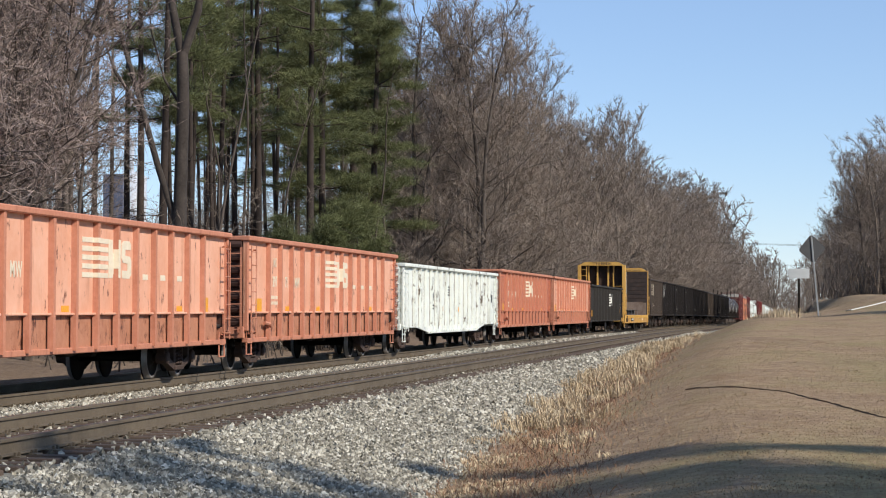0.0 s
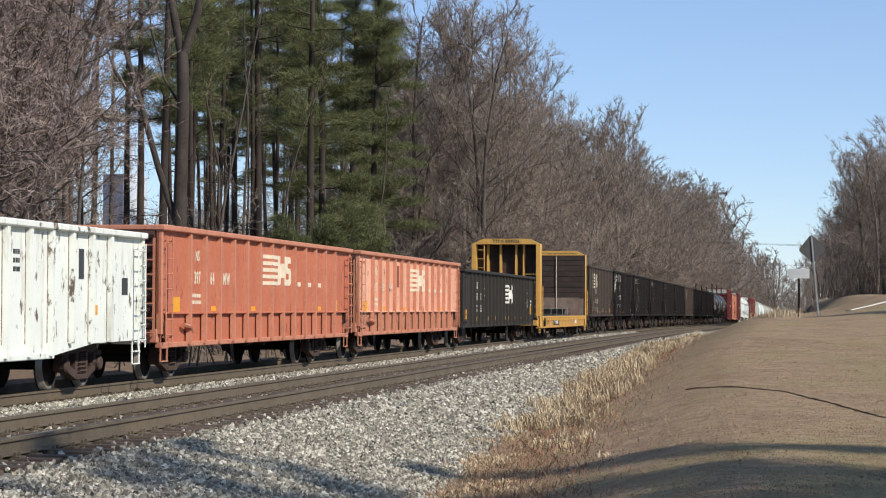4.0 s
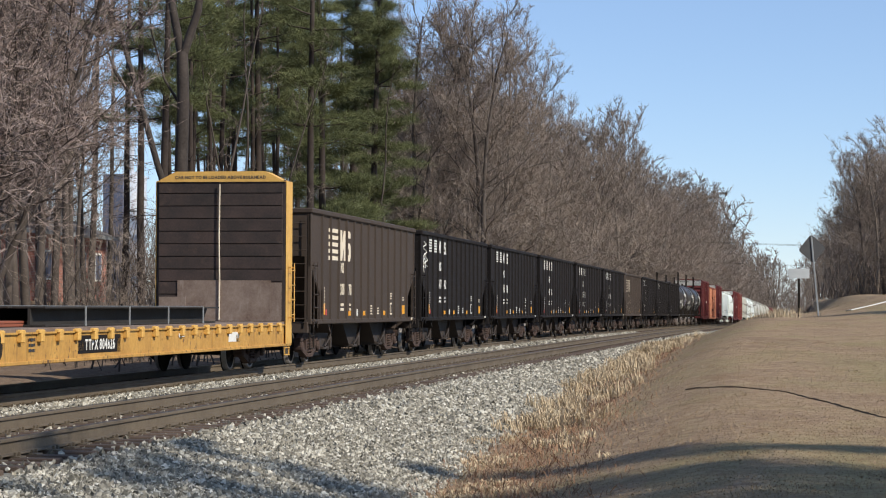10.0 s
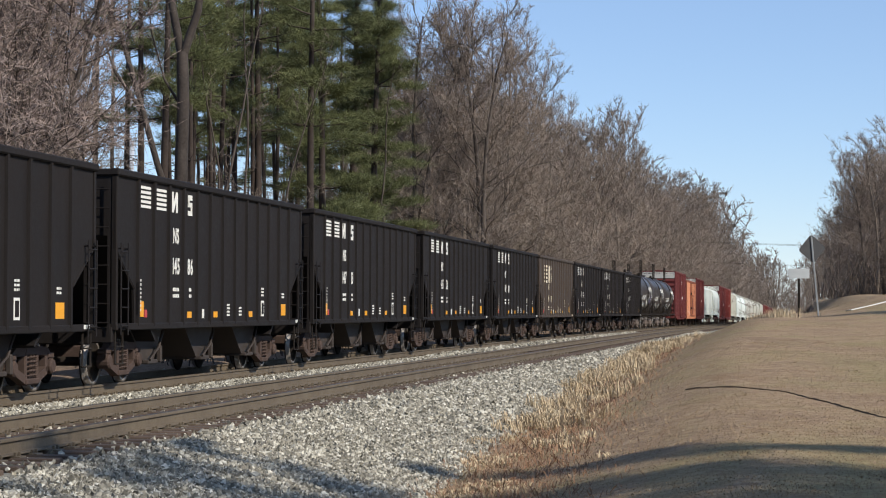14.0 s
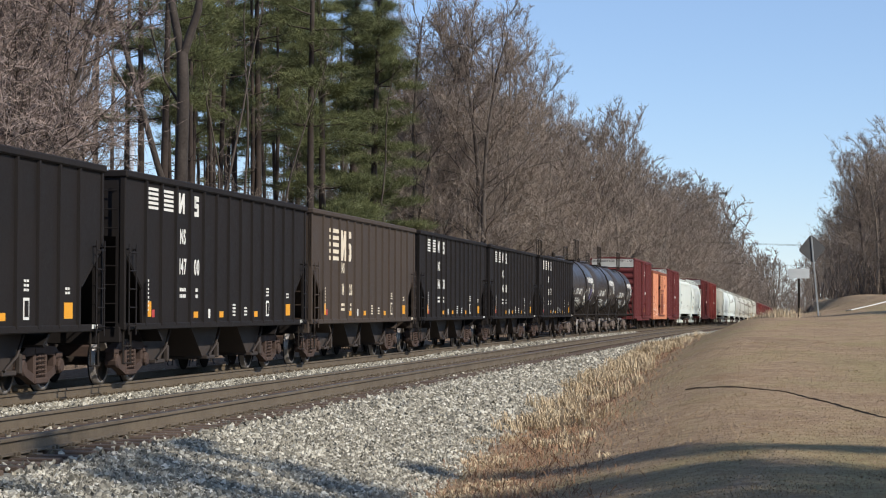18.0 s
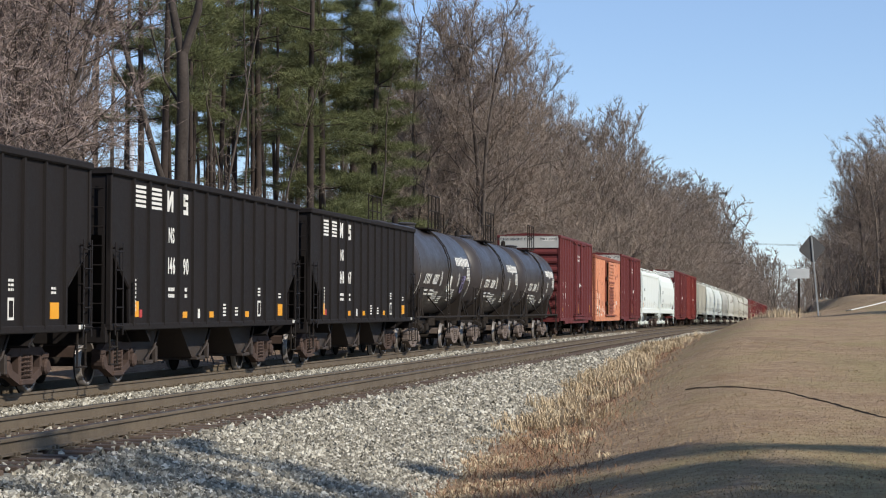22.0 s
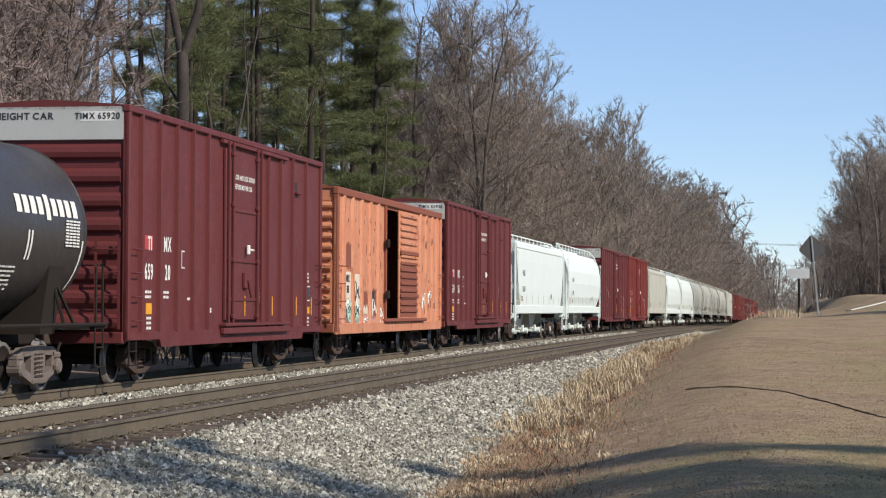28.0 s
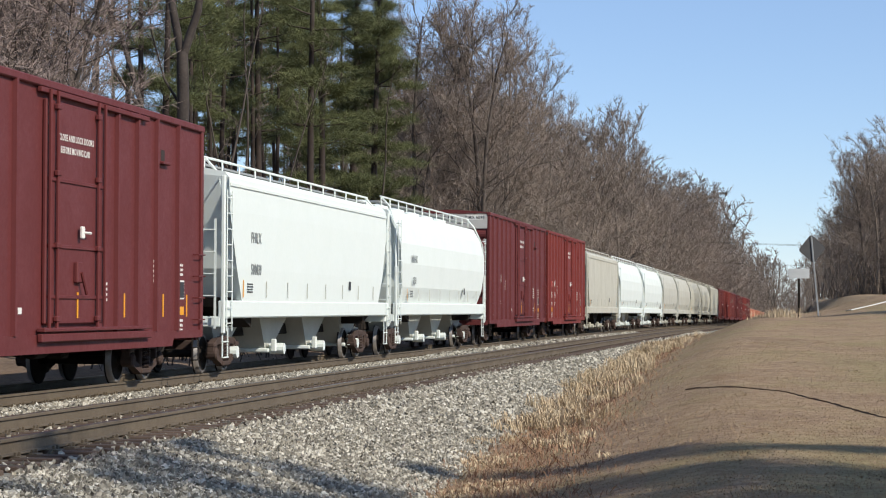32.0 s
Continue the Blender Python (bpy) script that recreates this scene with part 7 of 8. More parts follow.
def maroon_boxcar(a, b, number, label, paint=None, top=4.95, code="TIMX", high=True):
    paint = paint or m_maroon
    root, L, y = boxcar(a, b, top, paint, label, rib_x=[x * (b - a) / 15.9 for x in RIBS_HIGH], high=high, code=code + " " + number)
    plug_door(root, -1.35, 1.55, y, top, paint)
    patch(root, "red_plate", -6.58, y, 2.56, 0.5, 0.26, m_red_mark)
    word(root, code[:2], -6.55, y - 0.007, 2.43, 0.27, m_letter, 0.8)
    word(root, code[2:], -5.36, y, 2.43, 0.29, m_letter, 0.8)
    word(root, number[:3], -6.57, y, 1.9, 0.3, m_letter, 0.8)
    word(root, number[3:], -5.36, y, 1.9, 0.3, m_letter, 0.8)
    word(root, "CLOSE AND LOCK DOORS", 0.1, y - 0.075, top - 0.9, 0.11, m_letter, 0.92)
    word(root, "BEFORE MOVING CAR", 0.05, y - 0.075, top - 1.1, 0.11, m_letter, 0.92)
    for x, z, w, n in ((-6.6, 1.62, 0.4, 2), (-5.45, 1.62, 0.35, 2), (-6.55, 1.1, 0.3, 3), (4.9, 2.05, 0.3, 5), (6.6, 2.1, 0.25, 3), (6.6, 1.0, 0.25, 4), (1.9, 1.65, 0.25, 4), (-3.9, 1.55, 0.2, 1), (4.9, 1.35, 0.2, 2)):
        bars(root, x, y, z, w, 0.09 * n, n)
    patch(root, "marking_plate", -6.55, y, 1.36, 0.36, 0.2, m_reflect)
    patch(root, "marking_plate", 6.65, y, 1.32, 0.3, 0.16, m_reflect)
    patch(root, "stencil_plate", 6.65, y, 1.72, 0.32, 0.36, m_letter)
    patch(root, "stencil_plate", 6.65, y - 0.006, 1.72, 0.26, 0.3, m_letter_dark)
    patch(root, "stencil_frame", -4.3, y, 2.3, 0.2, 0.34, m_letter)
    patch(root, "stencil_frame", -4.3, y - 0.006, 2.3, 0.16, 0.29, paint)
    patch(root, "marking_plate", -2.3, y, 1.33, 0.16, 0.1, m_letter)
    for x in (0.2, 3.0, 5.4, 7.0):
        patch(root, "reflector", x, y - (0.08 if x < 1 else 0), 1.42, 0.07, 0.42, m_reflect, "upright yellow reflective strip")
    patch(root, "defect_card_holder", 5.3, y, 4.2, 0.24, 0.2, m_dark_in)
    part("vent_hood", Mesh().box((5.3, y - 0.05, 4.05), (0.5, 0.1, 0.05), 0.01), paint, root)
    return root


maroon_boxcar(364.0, 379.9, "65920", "tall maroon boxcar with a shut plug door")


def open_boxcar(a, b):
    """The old orange boxcar whose door stands open."""
    root, L = car("boxcar", "bleached orange boxcar with rust, graffiti and one door slid open", a, b)
    h, z0, top = L / 2, 0.86, 4.47
    y = -W + 0.06
    x0, x1 = -1.55, 3.5
    paint = m_box_orange
    for sy in (-1, 1):
        ya, yb = sorted((sy * (W - 0.1), sy * (W - 0.06)))
        part("side_wall", Mesh().span((-h, ya, z0), (x0, yb, top - 0.1)), paint, root)
        part("side_wall", Mesh().span((x1, ya, z0), (h, yb, top - 0.1)), paint, root)
        part("door_header", Mesh().span((x0, ya, top - 0.28), (x1, yb, top - 0.1)), m_box_rust, root)
        part("roof_rail", Mesh().span((-h - 0.02, sy * (W - 0.15), top - 0.2), (h + 0.02, sy * (W + 0.01), top), 0.025), m_box_rust, root, "rusted roof edge")
        part("side_sill", Mesh().span((-h, sy * (W - 0.1), 0.7), (h, sy * (W - 0.02), 0.98), 0.015), paint, root)
        rib = Mesh().prism([(-0.15, 0), (0.15, 0), (0.1, -0.06), (-0.1, -0.06)], "z", 0.95, top - 0.18).data("rib", paint)
        for x in (-7.3, -6.15, -4.95, -3.75, -2.6, 4.3, 5.4, 6.5, 7.4):
            ob = shared("rib", rib, root, (x, sy * (W - 0.062), 0))
            if sy > 0:
                ob.rotation_euler = (0, 0, math.pi)
        for sx in (-1, 1):
            part("corner_post", Mesh().span((sx * h - 0.09 * (1 + sx), sy * (W - 0.14), 0.75), (sx * h + 0.09 * (1 - sx), sy * W, top - 0.15), 0.02), m_box_rust if sx < 0 else paint, root)
            g = Mesh()
            for k in range(4):
                z = 1.1 + 0.45 * k
                g.tube([(sx * (h - 0.12), sy * W, z), (sx * (h - 0.14), sy * (W + 0.08), z), (sx * (h - 0.62), sy * (W + 0.08), z), (sx * (h - 0.62), sy * (W - 0.05), z)], 0.014, 5)
            part("grab_irons", g, m_box_rust, root)
            step_iron(root, sx * (h - 0.38), sy * (W - 0.05), 0.36, 0.85)
        dx0 = 0.5 if sy < 0 else x0
        dx1 = x1 if sy < 0 else 0.5
        door = part("door", Mesh().span((dx0, sy * (W - 0.06), 1.08), (dx1, sy * (W - 0.0), top - 0.24), 0.015), m_box_orange if sy < 0 else m_box_rust, root, "rusty corrugated sliding door, slid open")
        slat = Mesh().span((dx0 + 0.15, -0.05, -0.045), (dx1 - 0.15, 0.0, 0.045), 0.02)
        slat = slat.data("door_rib", m_box_orange)
        rust_slat = slat.copy()
        rust_slat.materials.clear()
        rust_slat.materials.append(m_box_rust)
        for k in range(15):
            shared("door_rib", rust_slat if k < 8 and sy < 0 else slat, door, (0, sy * W if sy < 0 else W + 0.05, 1.3 + 0.2 * k))
        if sy < 0:
            part("rusted_panel", Mesh().span((dx0 + 0.08, -W - 0.005, 1.12), (dx1 - 0.06, -W + 0.01, 2.62)), m_box_rust, door, "rust-brown lower half of the door")
        for z in (1.75, 3.0):
            part("door_bar", Mesh().span((dx0 + 0.05, sy * (W + 0.0), z - 0.06), (dx1 - 0.05, sy * (W + 0.07), z + 0.06), 0.02), m_box_rust, door)
        part("door_sill", Mesh().span((x0 - 0.25, sy * (W - 0.06), 0.98), (x1 + 1.4, sy * (W + 0.08), 1.08), 0.02), m_box_rust, root)
    post = Mesh().span((x0 - 0.1, -W - 0.02, 1.0), (x0, -W + 0.14, top - 0.2), 0.015)
    part("door_post", post, m_box_rust, root)
    for z in (1.75, 3.2):
        part("door_lock", Mesh().box((x0 - 0.14, -W - 0.07, z), (0.18, 0.1, 0.24), 0.03), m_under, root)
    for sx in (-1, 1):
        corrugated_end(root, sx * (h - 0.08), sx, z0 + 0.1, top - 0.35, 12, paint, W - 0.05)
        part("end_panel", Mesh().prism([(-W + 0.08, top - 0.35), (W - 0.08, top - 0.35), (W - 0.08, top - 0.02), (0.3, top + 0.12), (-0.3, top + 0.12), (-W + 0.08, top - 0.02)], "x", min(sx * (h - 0.11), sx * (h - 0.04)), max(sx * (h - 0.11), sx * (h - 0.04))), paint, root)
        part("end_sill", Mesh().span((sx * (h - 0.16), -W + 0.1, 0.74), (sx * (h + 0.04), W - 0.1, 0.97), 0.02), m_box_rust, root)
        lad = part("ladder", ladder_mesh(1.0, 2.6, 0.42, 4, "y"), paint, root)
        lad.matrix_basis = (Matrix.Identity(4) if sx < 0 else Matrix.Rotation(math.pi, 4, "Z")) @ Matrix.Translation((-h - 0.06, -W + 0.36, 0))
    part("roof", Mesh().prism([(-W, top - 0.04), (W, top - 0.04), (W - 0.3, top + 0.03), (0, top + 0.12), (-W + 0.3, top + 0.03)], "x", -h, h), m_box_rust, root, "rusted sheet roof")
    part("floor", Mesh().span((-h + 0.1, -W + 0.1, 0.96), (h - 0.1, W - 0.1, 1.05)), m_dark_in, root)
    running_gear(root, L, 2.3)
    brake_rig(root, -0.5)
    # marks and graffiti
    m_worn = surface("worn_white_patch", rgb("dcd8ca"), rgb("cfae90"), 0.6, scale=3.0, fine=12, amount=0.8, grime=rgb("b98a66"), grime_amount=0.25, bump=0.0)
    patch(root, "white_patch", -6.72, y, 1.98, 0.78, 0.68, m_worn, "worn white patch with dark lettering")
    word(root, "HINX", -6.72, y - 0.007, 2.06, 0.2, m_letter_dark, 0.62)
    word(root, "50131", -6.72, y - 0.007, 1.78, 0.2, m_letter_dark, 0.5)
    patch(root, "white_patch", -5.55, y, 1.8, 0.8, 0.95, m_worn, "worn white patch with scrawls")
    m_spray = surface("mint_spray_paint", rgb("a4cdb6"), rgb("c2d3c8"), 0.55, scale=2.5, fine=9, amount=1.0, grime=rgb("b07d5c"), grime_amount=0.3, bump=0.0)
    m_pink = surface("pink_spray_paint", rgb("c4988e"), rgb("b5806f"), 0.55, scale=2.5, fine=9, amount=1.0, grime=rgb("9c6a50"), grime_amount=0.3, bump=0.0)
    rr = random.Random(12)

    def blob(name, x, z, w, hh, mat, lab):
        """A ragged patch of spray paint or rust."""
        n = 26
        out = [(x + w / 2 * math.cos(k * 6.283 / n) * rr.uniform(0.8, 1.12), z + hh / 2 * math.sin(k * 6.283 / n) * rr.uniform(0.75, 1.12)) for k in range(n)]
        part(name, Mesh().prism(out, "y", y - 0.006, y), mat, root, lab)

    def sprayed(x, z0, z1, w, mat, lab):
        """Spray paint that fills a bay, with a wavy top edge."""
        n = 9
        out = [(x - w / 2, z0), (x + w / 2, z0)] + [(x + w / 2 - w * k / n, z1 + 0.07 * math.sin(k * 1.9 + x) + rr.uniform(-0.03, 0.03)) for k in range(n + 1)]
        part("graffiti", Mesh().prism(out, "y", y - 0.0075, y), mat, root, lab)

    def scrawl(x, z, w, hh, mat, lab, r=0.02, n=8):
        """A looping line of paint."""
        pts, ph = [], rr.uniform(0, 6.28)
        for k in range(n * 6):
            t = k / 6
            pts.append((x - w / 2 + w * t / n + 0.09 * math.cos(t * 3.3 + ph), y - 0.012, z + hh / 2 * math.sin(t * 2.1 + ph) * (0.6 + 0.4 * math.sin(t * 0.9))))
        part("graffiti", Mesh().tube(pts, r, 4), mat, root, lab)

    sprayed(-6.72, 0.99, 1.62, 0.82, m_spray, "mint green graffiti")
    sprayed(-5.55, 0.99, 1.5, 0.84, m_spray, "mint green graffiti")
    sprayed(-4.35, 0.985, 1.22, 0.8, m_pink, "pink graffiti")
    sprayed(-7.55, 0.985, 1.3, 0.3, m_pink, "pink graffiti")
    sprayed(-3.15, 0.985, 1.12, 0.7, m_pink, "pink graffiti")
    sprayed(-4.3, 1.22, 1.42, 0.6, m_worn, "white graffiti patch")
    sprayed(-6.72, 0.985, 1.15, 0.8, m_pink, "pink graffiti")
    sprayed(-5.55, 0.985, 1.12, 0.8, m_pink, "pink graffiti")
    for x, z, w, hh in ((-5.55, 1.8, 0.7, 0.6), (-6.72, 1.3, 0.7, 0.4), (-5.55, 1.3, 0.7, 0.4)):
        scrawl(x, z, w, hh, m_letter_dark, "dark graffiti scrawl", 0.012)
    for x, z, w, hh in ((-6.72, 1.5, 0.7, 0.3), (-5.5, 1.45, 0.7, 0.3), (-4.35, 1.05, 0.85, 0.22), (-3.15, 1.4, 0.7, 0.5), (-2.1, 1.2, 0.6, 0.5), (4.85, 1.6, 0.7, 0.6), (5.95, 1.75, 0.7, 0.5)):
        scrawl(x, z, w, hh, m_letter, "white graffiti scrawl", 0.016)
    blob("rust_patch", -6.6, 2.75, 0.9, 0.7, m_box_rust, "brown scorched rust patch")
    blob("rust_patch", -4.35, 1.5, 0.75, 0.75, m_box_rust, "brown rust patch")
    blob("rust_patch", -3.1, 1.45, 0.8, 1.0, m_box_rust, "brown rust patch")
    patch(root, "patch_plate", -3.3, y - 0.004, 1.6, 0.5, 0.5, m_black_gon, "dark riveted patch plate")
    for _ in range(60):
        blob("rust_spot", rr.choice((rr.uniform(-7.8, -1.8), rr.uniform(3.8, 7.8))), rr.uniform(1.1, 4.0), rr.uniform(0.04, 0.16), rr.uniform(0.06, 0.3), m_box_rust, "")
    patch(root, "stencil_plate", 6.95, y, 1.45, 0.24, 0.28, m_letter)
    patch(root, "stencil_plate", 6.95, y - 0.006, 1.45, 0.17, 0.2, m_letter_dark)
    return root


open_boxcar(381.8, 398.2)
maroon_boxcar(399.5, 415.5, "65936", "tall maroon boxcar with a shut plug door")


# ---- covered hoppers ----
def covered_hopper(a, b, paint, label, top=4.2, round_side=False, chutes=4, number="", code="", detail=True, rail_paint=None):
    root, L = car("covered_hopper_car", label, a, b)
    h = L / 2
    rail_paint = rail_paint or paint
    if round_side:
        prof = [(-1.36, 1.5), (-1.52, 2.0), (-1.57, 2.7), (-1.54, 3.3), (-1.42, 3.8), (-1.15, top - 0.08), (-0.5, top + 0.06), (0, top + 0.08)]
    else:
        prof = [(-1.5, 1.5), (-1.52, 2.2), (-1.52, 3.4), (-1.5, top - 0.12), (-1.4, top), (-0.7, top + 0.13), (0, top + 0.16)]
    prof = prof + [(-y, z) for y, z in prof[-2::-1]]
    n = len(prof)
    g = Mesh().prism([(y, z) for y, z in prof], "x", -h + 2.2, h - 2.2)
    # end bays lean in below, as the slope sheets do
    for sx in (-1, 1):
        m0 = len(g.v)
        for y, z in prof:
            g.v.append((sx * (h - 2.2), y, z))
        for y, z in prof:
            lean = max(0.0, 3.0 - z) * (0.45 if round_side else 0.75)
            g.v.append((sx * (h - 0.45 - lean), y, z))
        for i in range(n - 1):
            q = (m0 + i, m0 + i + 1, m0 + n + i + 1, m0 + n + i)
            g.f.append(q if sx > 0 else tuple(reversed(q)))
        f = tuple(m0 + n + i for i in range(n))
        g.f.append(tuple(reversed(f)) if sx < 0 else f)
    part("body", g, paint, root, smooth=False)
    for sy in (-1, 1):
        part("side_sill", Mesh().span((-h, sy * (W - 0.16), 1.16), (h, sy * (W - 0.03), 1.53), 0.03), paint, root)
        part("top_seam", Mesh().span((-h + 0.5, sy * 1.5, top - 0.3), (h - 0.5, sy * 1.535, top - 0.22), 0.01), paint, root) if not round_side else None
        g = Mesh()
        for k in range(13):
            x = -h + 0.5 + (L - 1.0) * k / 12
            bar(g, (x, sy * 0.95, top + 0.03), (x, sy * 0.95, top + 0.3), 0.02, 4)
        bar(g, (-h + 0.4, sy * 0.95, top + 0.3), (h - 0.4, sy * 0.95, top + 0.3), 0.028, 5)
        part("roof_rail", g, rail_paint, root, "pipe rail along the roof walk")
        part("roof_walk", Mesh().span((-h + 0.3, sy * 0.6, top + 0.14), (h - 0.3, sy * 0.92, top + 0.18)), m_galv, root, "grated roof walk")
        for sx in (-1, 1):
            part("end_post", Mesh().span((sx * (h - 0.12), sy * (W - 0.1), 0.85), (sx * (h - 0.0), sy * (W - 0.02), 2.6 if round_side else top - 0.1), 0.015), paint, root)
            g = Mesh().tube([(sx * (h - 0.05), sy * (W - 0.06), 2.5), (sx * (h - 0.2), sy * (W - 0.1), 3.7), (sx * (h - 0.6), sy * 1.2, top), (sx * (h - 0.6), sy * 0.95, top + 0.28)], 0.03, 5)
            part("end_brace", g, paint, root)
            lad = part("ladder", ladder_mesh(0.9, top - 0.4, 0.42, 9), paint, root)
            lad.location = (sx * (h - 0.3), sy * (W - 0.06), 0)
            if sy > 0:
                lad.rotation_euler = (0, 0, math.pi)
            step_iron(root, sx * (h - 0.3), sy * (W - 0.08), 0.36, 1.0, mat=paint)
    for sx in (-1, 1):
        part("end_sill", Mesh().span((sx * (h - 0.2), -W + 0.1, 0.98), (sx * (h - 0.0), W - 0.1, 1.2), 0.02), paint, root)
        lad = part("ladder", ladder_mesh(0.95, 3.2, 0.6, 5, "y"), paint, root)
        lad.matrix_basis = (Matrix.Identity(4) if sx < 0 else Matrix.Rotation(math.pi, 4, "Z")) @ Matrix.Translation((-h + 0.0, -W + 0.5, 0))
        part("slope_sheet", Mesh().prism([(sx * (h - 1.3), 1.4), (sx * (h - 3.0), 0.95), (sx * (h - 3.0), 1.3), (sx * (h - 1.2), 1.6)][::-sx], "y", -W + 0.2, W - 0.2), m_under, root)
    step = (L - 5.2) / (chutes - 1)
    for k in range(chutes):
        x = -h + 2.6 + step * k
        ch = part("hopper_chute", Mesh().prism([(x - step * 0.2, 1.2), (x - 0.3, 0.42), (x + 0.3, 0.42), (x + step * 0.46, 1.2)], "y", -W + 0.8, W - 0.8), m_grey_car if paint is m_white else m_under, root)
        part("outlet_gate", Mesh().box((x, 0, 0.38), (0.7, 1.7, 0.1), 0.03).lathe([(0.13, -1.15), (0.13, -0.8)], (x, 0, 0.42), "y", 10).box((x - 0.25, -0.95, 0.5), (0.12, 0.12, 0.3), 0.02), rail_paint, ch)
    hat = Mesh().lathe([(0.36, top + 0.1), (0.36, top + 0.24), (0.1, top + 0.28)], (0, 0, 0), "z", 12).data("hatch", paint)
    for k in range(6):
        shared("hatch", hat, root, (-h + 2 + (L - 4) * k / 5, 0, 0))
    if detail:
        running_gear(root, L, 1.9)
        brake_wheel(root, L, 1.8)
        y = -1.525 if not round_side else -1.575
        if code:
            word(root, code, -h + 2.7, y, 2.78 if not round_side else 2.75, 0.24, m_letter_grey, 1.0)
            word(root, number, -h + 2.7, y, 2.1, 0.24, m_letter_grey, 0.85)
        bars(root, -h + 2.2, y + 0.01, 1.8, 0.5, 0.22, 4, m_letter_dark)
        for k in range(8):
            x = -h + 1.6 + (L - 4) * k / 7
            patch(root, "reflector", x, y + (0.03 if round_side else 0.0), 1.78, 0.05, 0.36, m_reflect if k == 0 else m_grey_car)
        patch(root, "stencil_plate", 3.6, y, 1.95, 0.24, 0.22, m_letter_dark)
    else:
        running_gear(root, L, 1.9)
    return root


covered_hopper(417.2, 435.6, m_white, "clean white straight-sided covered hopper car", 4.2, False, 4, "580039", "FHRX")
covered_hopper(436.8, 454.9, m_white, "clean white round-sided covered hopper car", 4.35, True, 4, "61518", "NAHX")
maroon_boxcar(456.1, 474.1, "65911", "tall maroon boxcar with a shut plug door", top=5.0)
maroon_boxcar(475.3, 492.3, "65934", "tall red-brown boxcar with a shut plug door", m_maroon_b, top=5.0, high=False)
for a, b, paint, rnd, label in (
        (493.9, 513.7, m_cream, False, "dirty cream straight-sided covered hopper car"), (514.7, 534.3, m_white, True, "white round-sided covered hopper car"),
        (535.6, 555.2, m_white, True, "bright white round-sided covered hopper car"), (556.6, 575.8, m_grey_car, True, "pale grey round-sided covered hopper car"),
        (577.0, 596.8, m_grey_car, True, "grey round-sided covered hopper car"), (598.0, 617.2, m_cream, True, "cream round-sided covered hopper car"),
        (618.5, 639.2, m_cream, True, "cream round-sided covered hopper car"), (640.6, 661.0, m_cream, False, "pale straight-sided covered hopper car")):
    covered_hopper(a, b, paint, label, 4.5, rnd)
RED = surface("faded_red_paint", rgb("6f302c"), rgb("5f2926"), 0.6, scale=0.8, fine=10, amount=0.8, grime=rgb("5e2a25"), grime_amount=0.3, streak=True, per_object=1)
x = 663.0
for k, (paint, lab) in enumerate(((RED, "faded red boxcar"), (m_maroon_b, "red-brown boxcar"), (RED, "faded red boxcar"), (m_maroon, "maroon boxcar"), (m_maroon, "maroon boxcar"), (m_maroon_b, "red-brown boxcar"), (m_maroon, "maroon boxcar"))):
    maroon_boxcar(x, x + 16.6, "6594" + str(k), lab + " far back in the train", paint, top=4.6, high=k == 4)
    x += 18.0
for k in range(5):
    orange_gondola(x, x + 17.4, "3970" + str(k), "faded orange gondola car far back in the train")
    x += 18.9


# ---- signs, road, far structures ----
def road_strip(path, width, material, name, label, lift=0.03, parent=None, shift=0.0):
    """A ribbon on the ground along a path of (x, y)."""
    g = Mesh()
    for i, (x, y) in enumerate(path):
        a, b = path[max(i - 1, 0)], path[min(i + 1, len(path) - 1)]
        d = Vector((b[0] - a[0], b[1] - a[1])).normalized()
        for s in (-width / 2 + shift, width / 2 + shift):
            px, py = x - d.y * s, y + d.x * s
            g.v.append((px, py, ground_z(px, py) + lift))
        for s in (-width / 2 + shift, width / 2 + shift):
            px, py = x - d.y * s, y + d.x * s
            g.v.append((px, py, ground_z(px, py) - 0.15))
    for i in range(len(path) - 1):
        n = 4 * i
        g.f += [(n, n + 4, n + 5, n + 1), (n + 2, n, n + 4, n + 6)[::-1], (n + 1, n + 3, n + 7, n + 5)[::-1]]
    ob = new(name, g.data(name, material))
    if parent:
        ob.parent = parent
        tagged(ob, label)
    else:
        tagged(ob, label, "road", kind="structure")
    return ob


ROAD = [(94.7 + 0.906 * t, -4.9 - 0.423 * t - 0.004 * t * t) for t in range(-1, 60, 2)]
road = road_strip(ROAD, 6.0, m_road, "road", "worn grey asphalt road climbing past the crest")
road_strip(ROAD, 0.12, m_line_paint, "edge_line", "white painted edge line", 0.042, road, 2.8)


def diamond_sign():
    x, y = 92.0, -0.62
    z = ground_z(x, y)
    root = thing("road_sign", "diamond-shaped road sign on a leaning galvanised post, seen from behind", "road sign")
    root.matrix_basis = pose(x, y, z + 0.1, 0, 0, 0) @ pose(0, 0, 0, -5.0, 0, 0)
    part("post", Mesh().box((0, 0, 1.4), (0.05, 0.07, 3.45), 0.008).box((0.02, 0, 1.4), (0.03, 0.03, 3.45)), m_galv, root, "galvanised channel post")
    r = 0.54
    out = []
    for k in range(4):
        a = k * math.pi / 2
        for da in (-0.1, 0.1):
            out.append((r * math.cos(a + da), 2.62 + r * math.sin(a + da)))
    plate = part("plate", Mesh().prism(out, "x", 0.04, 0.046), m_sign_back, root, "dark back of the sign plate")
    plate.rotation_euler = (0, 0, radians(18))
    for z_ in (2.45, 2.8):
        part("bolt", Mesh().lathe([(0.015, -0.04), (0.015, 0.02)], (0, 0, z_), "x", 6), m_galv, root)


